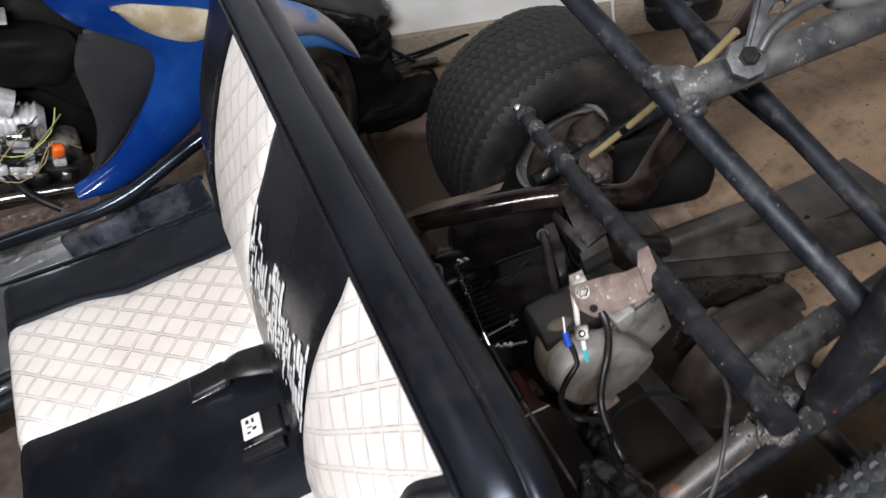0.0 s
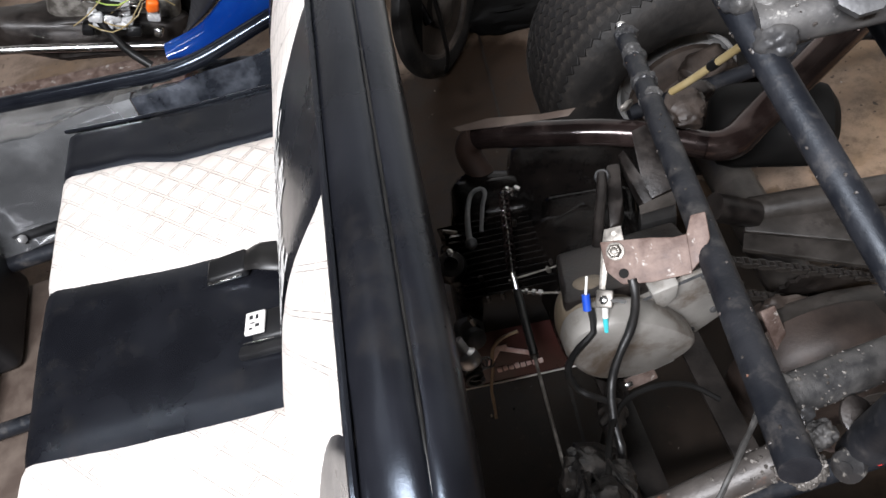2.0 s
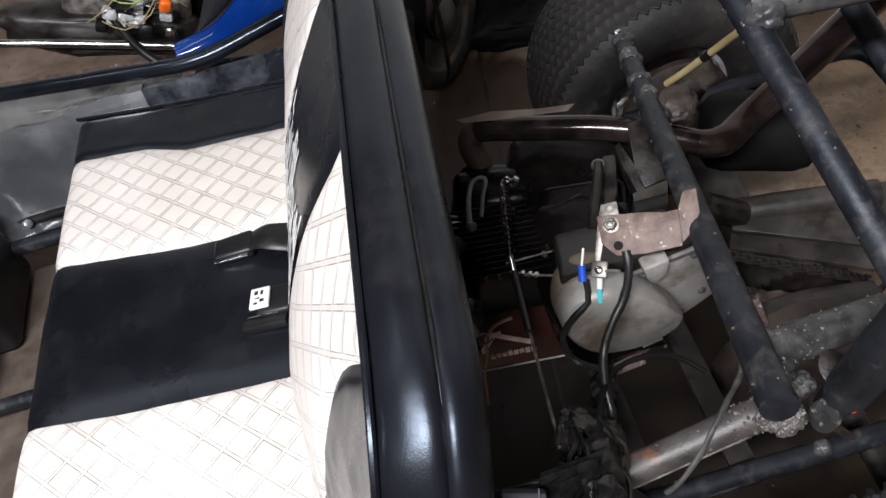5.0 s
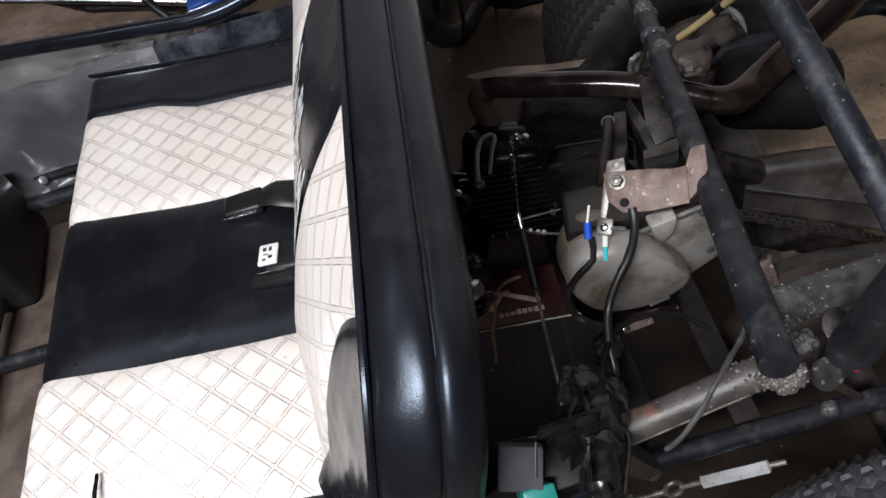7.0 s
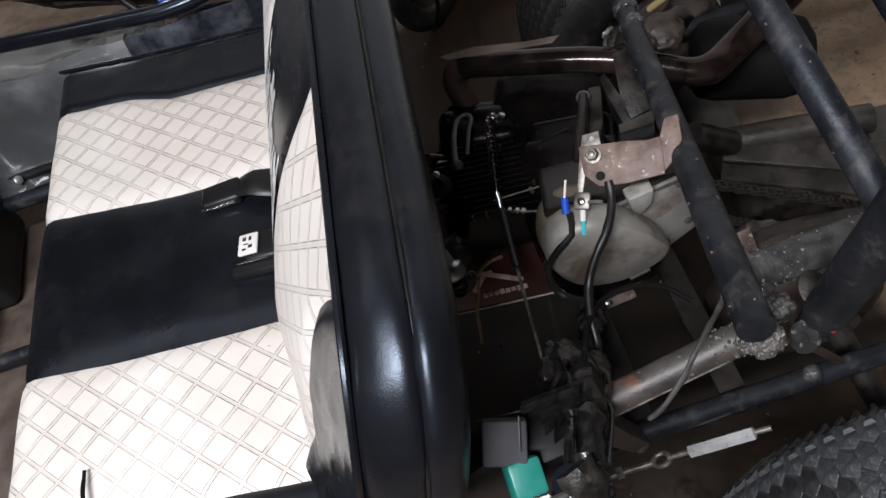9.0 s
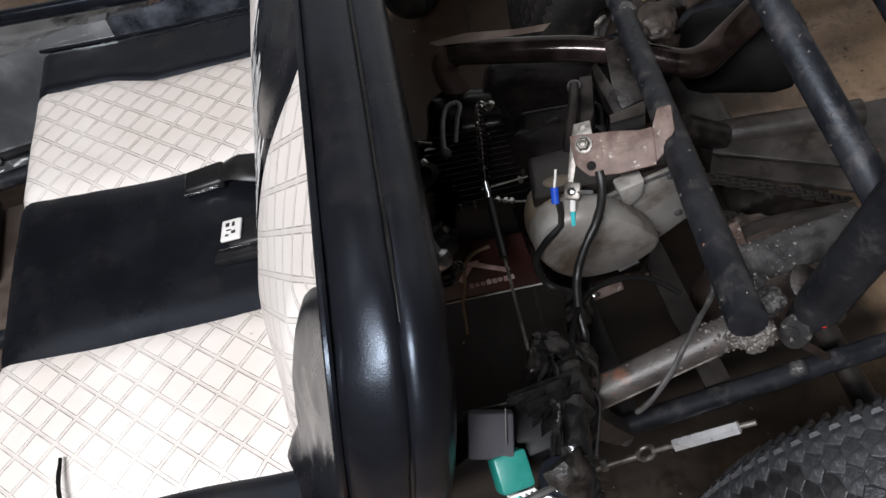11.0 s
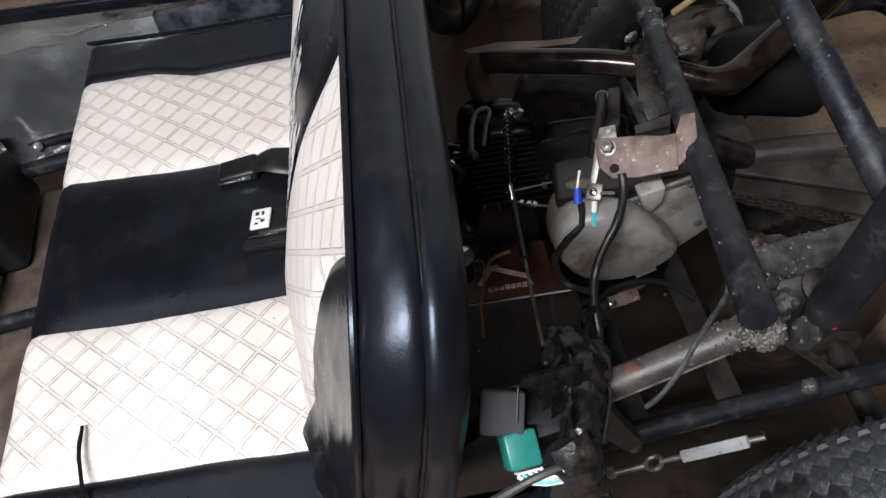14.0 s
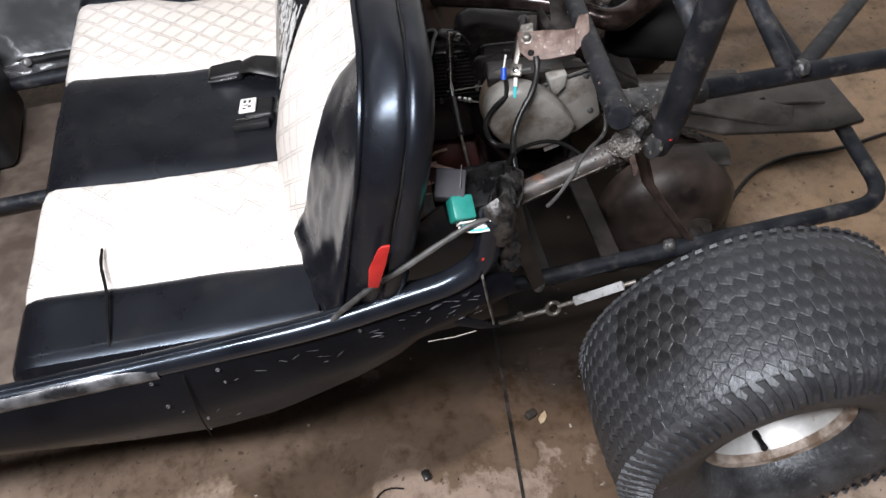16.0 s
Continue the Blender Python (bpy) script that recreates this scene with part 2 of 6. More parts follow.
def concrete():
    m, nt, p = nodes_of("stained_concrete")
    a = noise_of(nt, 2.2, 8, 0.6)
    b = noise_of(nt, 3.2, 8, 0.58)
    c = noise_of(nt, 42, 5, 0.6)
    base = ramp_of(nt, a.outputs[0], [(0.35, (0.19, 0.137, 0.105)), (0.55, (0.235, 0.175, 0.136)), (0.7, (0.275, 0.212, 0.168))]).outputs[0]
    wet = ramp_of(nt, b.outputs[0], [(0.46, (0, 0, 0)), (0.60, (0.9, 0.9, 0.9))]).outputs[0]
    col = mixed(nt, wet, base, (0.125, 0.085, 0.056))
    # brown wet stain round the kart, its soft shadow painted in with it
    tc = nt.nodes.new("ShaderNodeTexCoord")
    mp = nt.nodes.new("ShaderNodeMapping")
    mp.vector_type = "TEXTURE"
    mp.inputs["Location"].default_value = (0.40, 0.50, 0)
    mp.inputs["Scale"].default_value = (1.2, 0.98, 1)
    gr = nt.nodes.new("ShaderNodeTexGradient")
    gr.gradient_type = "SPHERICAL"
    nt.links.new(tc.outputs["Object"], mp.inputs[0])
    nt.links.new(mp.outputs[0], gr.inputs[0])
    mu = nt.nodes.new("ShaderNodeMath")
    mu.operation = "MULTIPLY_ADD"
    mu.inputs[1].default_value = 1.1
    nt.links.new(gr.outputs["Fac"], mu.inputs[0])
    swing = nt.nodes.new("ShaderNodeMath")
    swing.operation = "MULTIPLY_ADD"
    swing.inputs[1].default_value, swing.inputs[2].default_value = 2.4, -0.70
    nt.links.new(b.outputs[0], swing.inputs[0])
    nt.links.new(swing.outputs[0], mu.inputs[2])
    damp_shade = ramp_of(nt, mu.outputs[0], [(0.90, (0, 0, 0)), (0.945, (0.85, 0.85, 0.85))]).outputs[0]
    col = mixed(nt, damp_shade, col, (0.070, 0.042, 0.023))
    # lamp light behind the kart painted as paler floor, dark wet stain below the side panel
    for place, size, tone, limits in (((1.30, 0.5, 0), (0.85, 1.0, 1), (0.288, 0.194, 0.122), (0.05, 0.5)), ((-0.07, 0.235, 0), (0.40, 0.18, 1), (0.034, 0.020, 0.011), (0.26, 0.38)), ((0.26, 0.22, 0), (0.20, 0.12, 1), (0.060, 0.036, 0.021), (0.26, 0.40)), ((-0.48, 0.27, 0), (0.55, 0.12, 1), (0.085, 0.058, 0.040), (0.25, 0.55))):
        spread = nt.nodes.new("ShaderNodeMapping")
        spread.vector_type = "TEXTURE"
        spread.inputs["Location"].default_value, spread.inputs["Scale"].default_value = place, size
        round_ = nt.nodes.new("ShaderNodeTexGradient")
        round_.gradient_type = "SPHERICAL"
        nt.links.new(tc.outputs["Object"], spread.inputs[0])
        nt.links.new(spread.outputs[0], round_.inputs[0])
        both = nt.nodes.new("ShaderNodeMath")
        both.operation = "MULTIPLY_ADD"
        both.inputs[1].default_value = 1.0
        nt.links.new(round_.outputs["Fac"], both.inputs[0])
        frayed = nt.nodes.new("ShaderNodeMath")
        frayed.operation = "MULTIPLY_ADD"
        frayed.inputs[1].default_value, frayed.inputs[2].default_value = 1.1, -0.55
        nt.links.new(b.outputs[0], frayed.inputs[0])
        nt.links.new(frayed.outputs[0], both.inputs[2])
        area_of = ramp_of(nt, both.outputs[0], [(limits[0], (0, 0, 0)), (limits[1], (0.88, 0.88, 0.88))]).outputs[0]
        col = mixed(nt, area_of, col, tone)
    # oily floor under the engine, its deep shade painted in near black
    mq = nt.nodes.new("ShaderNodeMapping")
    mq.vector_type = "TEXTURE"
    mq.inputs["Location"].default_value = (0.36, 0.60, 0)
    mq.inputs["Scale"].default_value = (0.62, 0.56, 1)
    bay_spot = nt.nodes.new("ShaderNodeTexGradient")
    bay_spot.gradient_type = "SPHERICAL"
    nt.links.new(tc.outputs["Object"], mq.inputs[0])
    nt.links.new(mq.outputs[0], bay_spot.inputs[0])
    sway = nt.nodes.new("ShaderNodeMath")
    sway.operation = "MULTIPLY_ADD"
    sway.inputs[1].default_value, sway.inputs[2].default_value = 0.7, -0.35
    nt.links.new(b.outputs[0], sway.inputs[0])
    bay_edge = nt.nodes.new("ShaderNodeMath")
    bay_edge.operation = "ADD"
    nt.links.new(bay_spot.outputs["Fac"], bay_edge.inputs[0])
    nt.links.new(sway.outputs[0], bay_edge.inputs[1])
    oily_shade = ramp_of(nt, bay_edge.outputs[0], [(0.22, (0, 0, 0)), (0.42, (0.96, 0.96, 0.96))]).outputs[0]
    col = mixed(nt, oily_shade, col, (0.0125, 0.0075, 0.0045))
    # shadow on the floor behind the backrest, painted as a dark brown patch
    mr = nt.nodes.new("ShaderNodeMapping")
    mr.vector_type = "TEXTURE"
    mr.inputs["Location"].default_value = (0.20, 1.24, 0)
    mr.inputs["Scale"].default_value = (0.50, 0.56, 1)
    back_spot = nt.nodes.new("ShaderNodeTexGradient")
    back_spot.gradient_type = "SPHERICAL"
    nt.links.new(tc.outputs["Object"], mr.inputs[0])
    nt.links.new(mr.outputs[0], back_spot.inputs[0])
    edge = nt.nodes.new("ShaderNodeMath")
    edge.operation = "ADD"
    nt.links.new(back_spot.outputs["Fac"], edge.inputs[0])
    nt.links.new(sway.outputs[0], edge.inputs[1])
    back_shade = ramp_of(nt, edge.outputs[0], [(0.12, (0, 0, 0)), (0.24, (0.97, 0.97, 0.97))]).outputs[0]
    col = mixed(nt, back_shade, col, (0.028, 0.0155, 0.0088))
    grain = noise_of(nt, 13, 10, 0.78)
    mott = ramp_of(nt, grain.outputs[0], [(0.36, (0.55, 0.52, 0.48)), (0.5, (1, 1, 1)), (0.66, (1.25, 1.23, 1.2))]).outputs[0]
    times = nt.nodes.new("ShaderNodeMix")
    times.data_type, times.blend_type = "RGBA", "MULTIPLY"
    times.inputs[0].default_value = 1.0
    nt.links.new(col, times.inputs[6])
    nt.links.new(mott, times.inputs[7])
    col = times.outputs[2]
    dots = noise_of(nt, 75, 3, 0.5)
    spot = ramp_of(nt, dots.outputs[0], [(0.29, (0.85, 0.85, 0.85)), (0.335, (0, 0, 0))]).outputs[0]
    col = mixed(nt, spot, col, (0.03, 0.02, 0.013))
    fleck = ramp_of(nt, c.outputs[0], [(0.70, (0, 0, 0)), (0.74, (1, 1, 1))]).outputs[0]
    col = mixed(nt, fleck, col, (0.30, 0.27, 0.24))
    nt.links.new(col, p.inputs["Base Color"])
    r = ramp_of(nt, grain.outputs[0], [(0.36, (0.32,) * 3), (0.56, (0.62,) * 3)]).outputs[0]
    nt.links.new(r, p.inputs["Roughness"])
    p.inputs["Specular IOR Level"].default_value = 0.3
    bump_of(nt, p, c.outputs[0], 0.12, 0.002)
    return m


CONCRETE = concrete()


# white quilted vinyl: stitched diamonds, 52 by 38 mm, pressed in along twin seams
def quilt(name, along, across, u_axis, v_axis):
    m, nt, p = nodes_of(name)
    tc = nt.nodes.new("ShaderNodeTexCoord")
    sep = nt.nodes.new("ShaderNodeSeparateXYZ")
    nt.links.new(tc.outputs["Object"], sep.inputs[0])

    def math_of(op, a, b):
        n = nt.nodes.new("ShaderNodeMath")
        n.operation = op
        for s, v in zip(n.inputs, (a, b)):
            if isinstance(v, (int, float)):
                s.default_value = v
            elif v is not None:
                nt.links.new(v, s)
        return n.outputs[0]

    u = math_of("MULTIPLY", sep.outputs[u_axis], 1 / along)
    v = math_of("MULTIPLY", sep.outputs[v_axis], 1 / across)
    lines = []
    for s in (math_of("ADD", u, v), math_of("SUBTRACT", u, v)):
        lines.append(math_of("ABSOLUTE", math_of("SUBTRACT", math_of("FRACT", s, None), 0.5), None))
    near = math_of("MAXIMUM", *lines)
    # a pair of thin threads each side of the groove
    groove = ramp_of(nt, near, [(0.40, (1, 1, 1)), (0.47, (0.25,) * 3), (0.5, (0, 0, 0))]).outputs[0]
    thread = ramp_of(nt, near, [(0.412, (0, 0, 0)), (0.424, (1, 1, 1)), (0.438, (1, 1, 1)), (0.448, (0.12,) * 3), (0.487, (0.12,) * 3), (0.497, (0.35,) * 3)]).outputs[0]
    broken = noise_of(nt, 34, 4, 0.7)
    fine = ramp_of(nt, broken.outputs[0], [(0.36, (0.45,) * 3), (0.58, (1.0,) * 3)]).outputs[0]
    wide = noise_of(nt, 5.0, 3, 0.5)
    gate = math_of("MULTIPLY", fine, ramp_of(nt, wide.outputs[0], [(0.36, (0.5,) * 3), (0.60, (1.0,) * 3)]).outputs[0])
    dirt = noise_of(nt, 4.5, 6, 0.6)
    base = ramp_of(nt, dirt.outputs[0], [(0.35, (0.69, 0.645, 0.605)), (0.65, (0.60, 0.540, 0.490))]).outputs[0]
    fac = math_of("MULTIPLY", thread, gate)
    col = mixed(nt, fac, base, (0.060, 0.048, 0.038))
    spots = noise_of(nt, 30, 2, 0.5)
    sp = ramp_of(nt, spots.outputs[0], [(0.79, (0, 0, 0)), (0.81, (1, 1, 1))]).outputs[0]
    col = mixed(nt, sp, col, (0.1, 0.075, 0.06))
    nt.links.new(col, p.inputs["Base Color"])
    p.inputs["Roughness"].default_value = 0.42
    g = noise_of(nt, 700, 2, 0.5)
    bump_of(nt, p, g.outputs[0], 0.08, 0.0004)
    bump_of(nt, p, groove, 0.35, 0.0012)
    return m


QUILT_SEAT = quilt("white_quilted_vinyl", 0.050, 0.048, "X", "Y")
QUILT_BACK = quilt("white_quilted_back", 0.050, 0.048, "Z", "Y")


# ---- building helpers ----
ROOT = {}


def thing(name, at, label, category, group="", kind=""):
    o = new(name)
    o.empty_display_size = 0.05
    o.location = at
    ROOT[o] = Vector(at)
    return tagged(o, label, category, group, kind)


def finish(bm, material, smooth=True):
    bmesh.ops.recalc_face_normals(bm, faces=bm.faces)
    me = bpy.data.meshes.new("mesh")
    bm.to_mesh(me)
    bm.free()
    for mat in material if isinstance(material, (list, tuple)) else (material,):
        me.materials.append(mat)
    if smooth:
        me.polygons.foreach_set("use_smooth", [True] * len(me.polygons))
        me.set_sharp_from_angle(angle=radians(38))
    return me


def part(name, bm, material, parent, label=""):
    """One mesh, built in world places, as a part of a thing."""
    top = parent
    while top.parent:
        top = top.parent
    bmesh.ops.translate(bm, verts=bm.verts, vec=-ROOT[top])
    o = new(name, finish(bm, material))
    o.parent = parent
    return tagged(o, label)


def single(name, bm, material, label, category, group="", kind=""):
    """A thing of one mesh, its origin at the middle of its base."""
    lo = [min(v.co[i] for v in bm.verts) for i in range(3)]
    hi = [max(v.co[i] for v in bm.verts) for i in range(3)]
    at = Vector(((lo[0] + hi[0]) / 2, (lo[1] + hi[1]) / 2, lo[2]))
    bmesh.ops.translate(bm, verts=bm.verts, vec=-at)
    o = new(name, finish(bm, material))
    o.location = at
    ROOT[o] = at
    return tagged(o, label, category, group, kind)


def smooth_path(points, step=0.02, bend=0.5):
    """A Catmull-Rom line through the points."""
    p = [Vector(q) for q in points]
    if len(p) < 3:
        return p
    p = [p[0] * 2 - p[1]] + p + [p[-1] * 2 - p[-2]]
    out = []
    for a, b, c, d in zip(p, p[1:], p[2:], p[3:]):
        n = max(2, int((c - b).length / step))
        for k in range(n):
            t = k / n
            m0, m1 = (c - a) * bend, (d - b) * bend
            out.append((2 * t**3 - 3 * t**2 + 1) * b + (t**3 - 2 * t**2 + t) * m0 + (-2 * t**3 + 3 * t**2) * c + (t**3 - t**2) * m1)
    return out + [p[-2]]


def bent_path(points, radius, n=6):
    """Straight runs joined by round bends."""
    p = [Vector(q) for q in points]
    out = [p[0]]
    for a, b, c in zip(p, p[1:], p[2:]):
        u, w = (a - b), (c - b)
        r = min(radius, u.length * 0.45, w.length * 0.45)
        s, e = b + u.normalized() * r, b + w.normalized() * r
        for k in range(n + 1):
            t = k / n
            out.append((1 - t) ** 2 * s + 2 * t * (1 - t) * b + t * t * e)
    return out + [p[-1]]


def tube_into(bm, path, radius, n=14, caps=True, flat=1.0, up=(0, 0, 1)):
    """A round (or flattened) tube along a path; radius may be a number or a function of 0..1."""
    path = [Vector(q) for q in path]
    rings, side = [], None
    for i, q in enumerate(path):
        d = (path[min(i + 1, len(path) - 1)] - path[max(i - 1, 0)]).normalized()
        if side is None:
            side = d.cross(Vector(up))
            if side.length < 0.05:
                side = d.cross(Vector((1, 0, 0)))
        side = (side - d * side.dot(d)).normalized()
        top = side.cross(d)
        r = radius(i / (len(path) - 1)) if callable(radius) else radius
        rings.append([bm.verts.new(q + side * math.cos(a) * r + top * math.sin(a) * r * flat)
                      for a in (2 * math.pi * k / n for k in range(n))])
    for a, b in zip(rings, rings[1:]):
        for k in range(n):
            bm.faces.new((a[k], a[(k + 1) % n], b[(k + 1) % n], b[k]))
    if caps:
        bm.faces.new(rings[0][::-1])
        bm.faces.new(rings[-1])
    return bm


def tube(path, radius, n=14, caps=True, flat=1.0):
    return tube_into(bmesh.new(), path, radius, n, caps, flat)


def box_into(bm, m, sx, sy, sz, bevel=0.0, seg=2):
    geo = bmesh.ops.create_cube(bm, size=1.0, matrix=m @ Matrix.Diagonal((sx, sy, sz, 1)))
    if bevel:
        es = list({e for v in geo["verts"] for e in v.link_edges})
        bmesh.ops.bevel(bm, geom=es, offset=bevel, segments=seg, profile=0.5, affect="EDGES")
    return bm


def box(m, sx, sy, sz, bevel=0.004, seg=2):
    return box_into(bmesh.new(), m, sx, sy, sz, bevel, seg)


def lathe_into(bm, m, profile, n=32, close=True):
    """Turn a profile of (radius, height) about the z axis of m."""
    rings = []
    for r, h in profile:
        rings.append([bm.verts.new(m @ Vector((r * math.cos(a), r * math.sin(a), h))) for a in (2 * math.pi * k / n for k in range(n))])
    for a, b in zip(rings, rings[1:]):
        for k in range(n):
            bm.faces.new((a[k], a[(k + 1) % n], b[(k + 1) % n], b[k]))
    if close:
        bm.faces.new(rings[0][::-1])
        bm.faces.new(rings[-1])
    return bm


def lathe(m, profile, n=32, close=True):
    return lathe_into(bmesh.new(), m, profile, n, close)


def plate(outline, m, thick, bevel=0.0015, holes=()):
    """A flat plate: an outline in the x, y plane of m, thick along its z; holes are (x, y, radius)."""
    bm = bmesh.new()
    lower = [bm.verts.new((x, y, 0)) for x, y in outline]
    f = bm.faces.new(lower)
    up = bmesh.ops.extrude_face_region(bm, geom=[f])
    bmesh.ops.translate(bm, verts=[v for v in up["geom"] if isinstance(v, bmesh.types.BMVert)], vec=(0, 0, thick))
    if bevel:
        bmesh.ops.bevel(bm, geom=list(bm.edges), offset=bevel, segments=2, profile=0.5, affect="EDGES")
    for x, y, r in holes:
        lathe_into(bm, Matrix.Translation((x, y, thick + 0.0004)), [(r * 0.5, 0), (r, 0), (r, 0.0006), (r * 0.5, 0.0006)], 16)
    bmesh.ops.transform(bm, matrix=m, verts=bm.verts)
    return bm


def prism(points, way, bevel=0.0015, rounds=0):
    """A slab: a closed outline in space, carried along a way; rounds smooths the outline first."""
    pts = [Vector(q) for q in points]
    if rounds:
        pts = smooth_path(pts + pts[:1], rounds)[:-1]
    bm = bmesh.new()
    f = bm.faces.new([bm.verts.new(q) for q in pts])
    up = bmesh.ops.extrude_face_region(bm, geom=[f])
    bmesh.ops.translate(bm, verts=[v for v in up["geom"] if isinstance(v, bmesh.types.BMVert)], vec=way)
    bmesh.ops.recalc_face_normals(bm, faces=bm.faces)
    if bevel:
        sharp = [e for e in bm.edges if len(e.link_faces) == 2 and e.calc_face_angle(0) > 0.6]
        bmesh.ops.bevel(bm, geom=sharp, offset=bevel, segments=2, profile=0.5, affect="EDGES")
    return bm


def roughen(bm, amount, scale, seed=0.0):
    bm.normal_update()
    for v in bm.verts:
        v.co += v.normal * amount * noise.noise(v.co * scale + Vector((seed, seed, seed)))
    return bm


def toward(a, b):
    """The pose at a whose z axis points to b."""
    a, b = Vector(a), Vector(b)
    return Matrix.Translation(a) @ (b - a).to_track_quat("Z", "Y").to_matrix().to_4x4()


def weld_into(bm, at, r, seed=0):
    geo = bmesh.ops.create_icosphere(bm, subdivisions=5 if r > 0.015 else 4, radius=r, matrix=Matrix.Translation(at))
    for v in geo["verts"]:
        d = v.co - Vector(at)
        q = v.co + Vector((seed, 0, 0))
        v.co = Vector(at) + d * (0.88 + 0.28 * noise.noise(q * 48) + 0.17 * noise.noise(q * 125) + 0.08 * noise.noise(q * 320))
    return bm


def spatter(a, b, r, count, seed, size=(0.0015, 0.004), spread=(0.0, 1.0)):
    """Many small weld crumbs over a tube."""
    rng = random.Random(seed)
    bm = bmesh.new()
    a, b = Vector(a), Vector(b)
    d = (b - a).normalized()
    u = d.orthogonal().normalized()
    w = d.cross(u)
    for k in range(count):
        f = spread[0] + (spread[1] - spread[0]) * rng.random() ** 1.6
        t = rng.uniform(0, 2 * math.pi)
        s = rng.uniform(*size)
        geo = bmesh.ops.create_icosphere(bm, subdivisions=1, radius=s, matrix=Matrix.Translation(a.lerp(b, f) + (u * math.cos(t) + w * math.sin(t)) * r))
        for v in geo["verts"]:
            v.co += Vector([rng.uniform(-0.3, 0.3) * s for _ in range(3)])
    return bm


def lump(m, sx, sy, sz, amount=0.1, scale=14, seed=0.0, square=0.6):
    """A rounded block, half way between box and egg, dented all over."""
    bm = bmesh.new()
    geo = bmesh.ops.create_icosphere(bm, subdivisions=4, radius=1.0)
    for v in geo["verts"]:
        q = v.co.copy()
        q = Vector([math.copysign(abs(c) ** square, c) for c in q])
        q = Vector((q.x * sx / 2, q.y * sy / 2, q.z * sz / 2))
        w = q + Vector((seed, seed * 2, 0))
        v.co = q * (1 + amount * (noise.noise(w * scale) + 0.5 * noise.noise(w * scale * 2.7)))
    bmesh.ops.transform(bm, matrix=m, verts=bm.verts)
    return bm


# ---- the room ----
def slab(name, m, sx, sy, sz, material, label, category):
    return single(name, box(m, sx, sy, sz, 0.0), material, label, category, kind="structure")


def ground():
    bm = bmesh.new()
    n = 90
    for i in range(n + 1):
        for j in range(n + 1):
            x, y = -5 + 11 * i / n, -5 + 9 * j / n
            bm.verts.new((x, y, 0.004 * noise.noise(Vector((x * 1.3, y * 1.3, 0))) - 0.002))
    bm.verts.ensure_lookup_table()
    for i in range(n):
        for j in range(n):
            k = i * (n + 1) + j
            bm.faces.new([bm.verts[q] for q in (k, k + n + 1, k + n + 2, k + 1)])
    return single("ground", bm, CONCRETE, "brown oily stained concrete garage floor with painted light and shade patches", "floor", kind="structure")


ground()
WALL_YAW = -31
WALL = pose(1.07, 1.42, 0, 0, 0, WALL_YAW)
slab("wall_north", WALL @ pose(0, 0.10, 1.35), 10, 0.2, 2.7, SKIN_WALL, "white painted garage wall, grubby along the bottom", "wall")
slab("wall_south", WALL @ pose(0, -5.2, 1.35), 10, 0.2, 2.7, PLASTER, "unseen plastered garage wall, dark to cut bounced light", "wall")
slab("wall_east", WALL @ pose(4.2, -2.5, 1.35), 0.2, 5.3, 2.7, PLASTER, "unseen plastered garage wall, dark to cut bounced light", "wall")
slab("wall_west", WALL @ pose(-4.2, -2.5, 1.35), 0.2, 5.3, 2.7, PLASTER, "unseen plastered garage wall, dark to cut bounced light", "wall")
slab("ceiling", WALL @ pose(0, -2.5, 2.76), 10, 6.0, 0.1, PLASTER, "unseen garage ceiling, dark to cut bounced light", "ceiling")
for k in range(5):
    single("baseboard", box(WALL @ pose(-2.4 + 1.21 * k, -0.012, 0.058), 1.2, 0.022, 0.115, 0.004), WOODEN,
           "dusty tan board along the foot of the wall", "baseboard", kind="structure")


# ---- seat ----
def lerp_table(table, x):
    for (a, p), (b, q) in zip(table, table[1:]):
        if x <= b:
            return p + (q - p) * max(0.0, (x - a) / (b - a))
    return table[-1][1]


EDGES = [
    [(0, 0.648), (0.216, 0.600), (0.40, 0.575)],
    [(0, 0.533), (0.144, 0.504), (0.216, 0.472), (0.40, 0.452)],
    [(0, 0.284), (0.10, 0.262), (0.215, 0.243), (0.40, 0.222)],
    [(0, 0.001), (0.138, -0.019), (0.40, -0.041)],
    [(0, -0.219), (0.28, -0.242), (0.40, -0.256)],
    [(0, -0.340), (0.40, -0.360)],
]
# from under the front edge, over it and back along the top
FRONT = [(0.012, 0.400), (0.0, 0.43), (-0.006, 0.470), (-0.002, 0.497), (0.008, 0.509), (0.022, 0.514)]
FRONT += [(0.022 + 0.388 * k / 26, 0.515) for k in range(1, 27)]


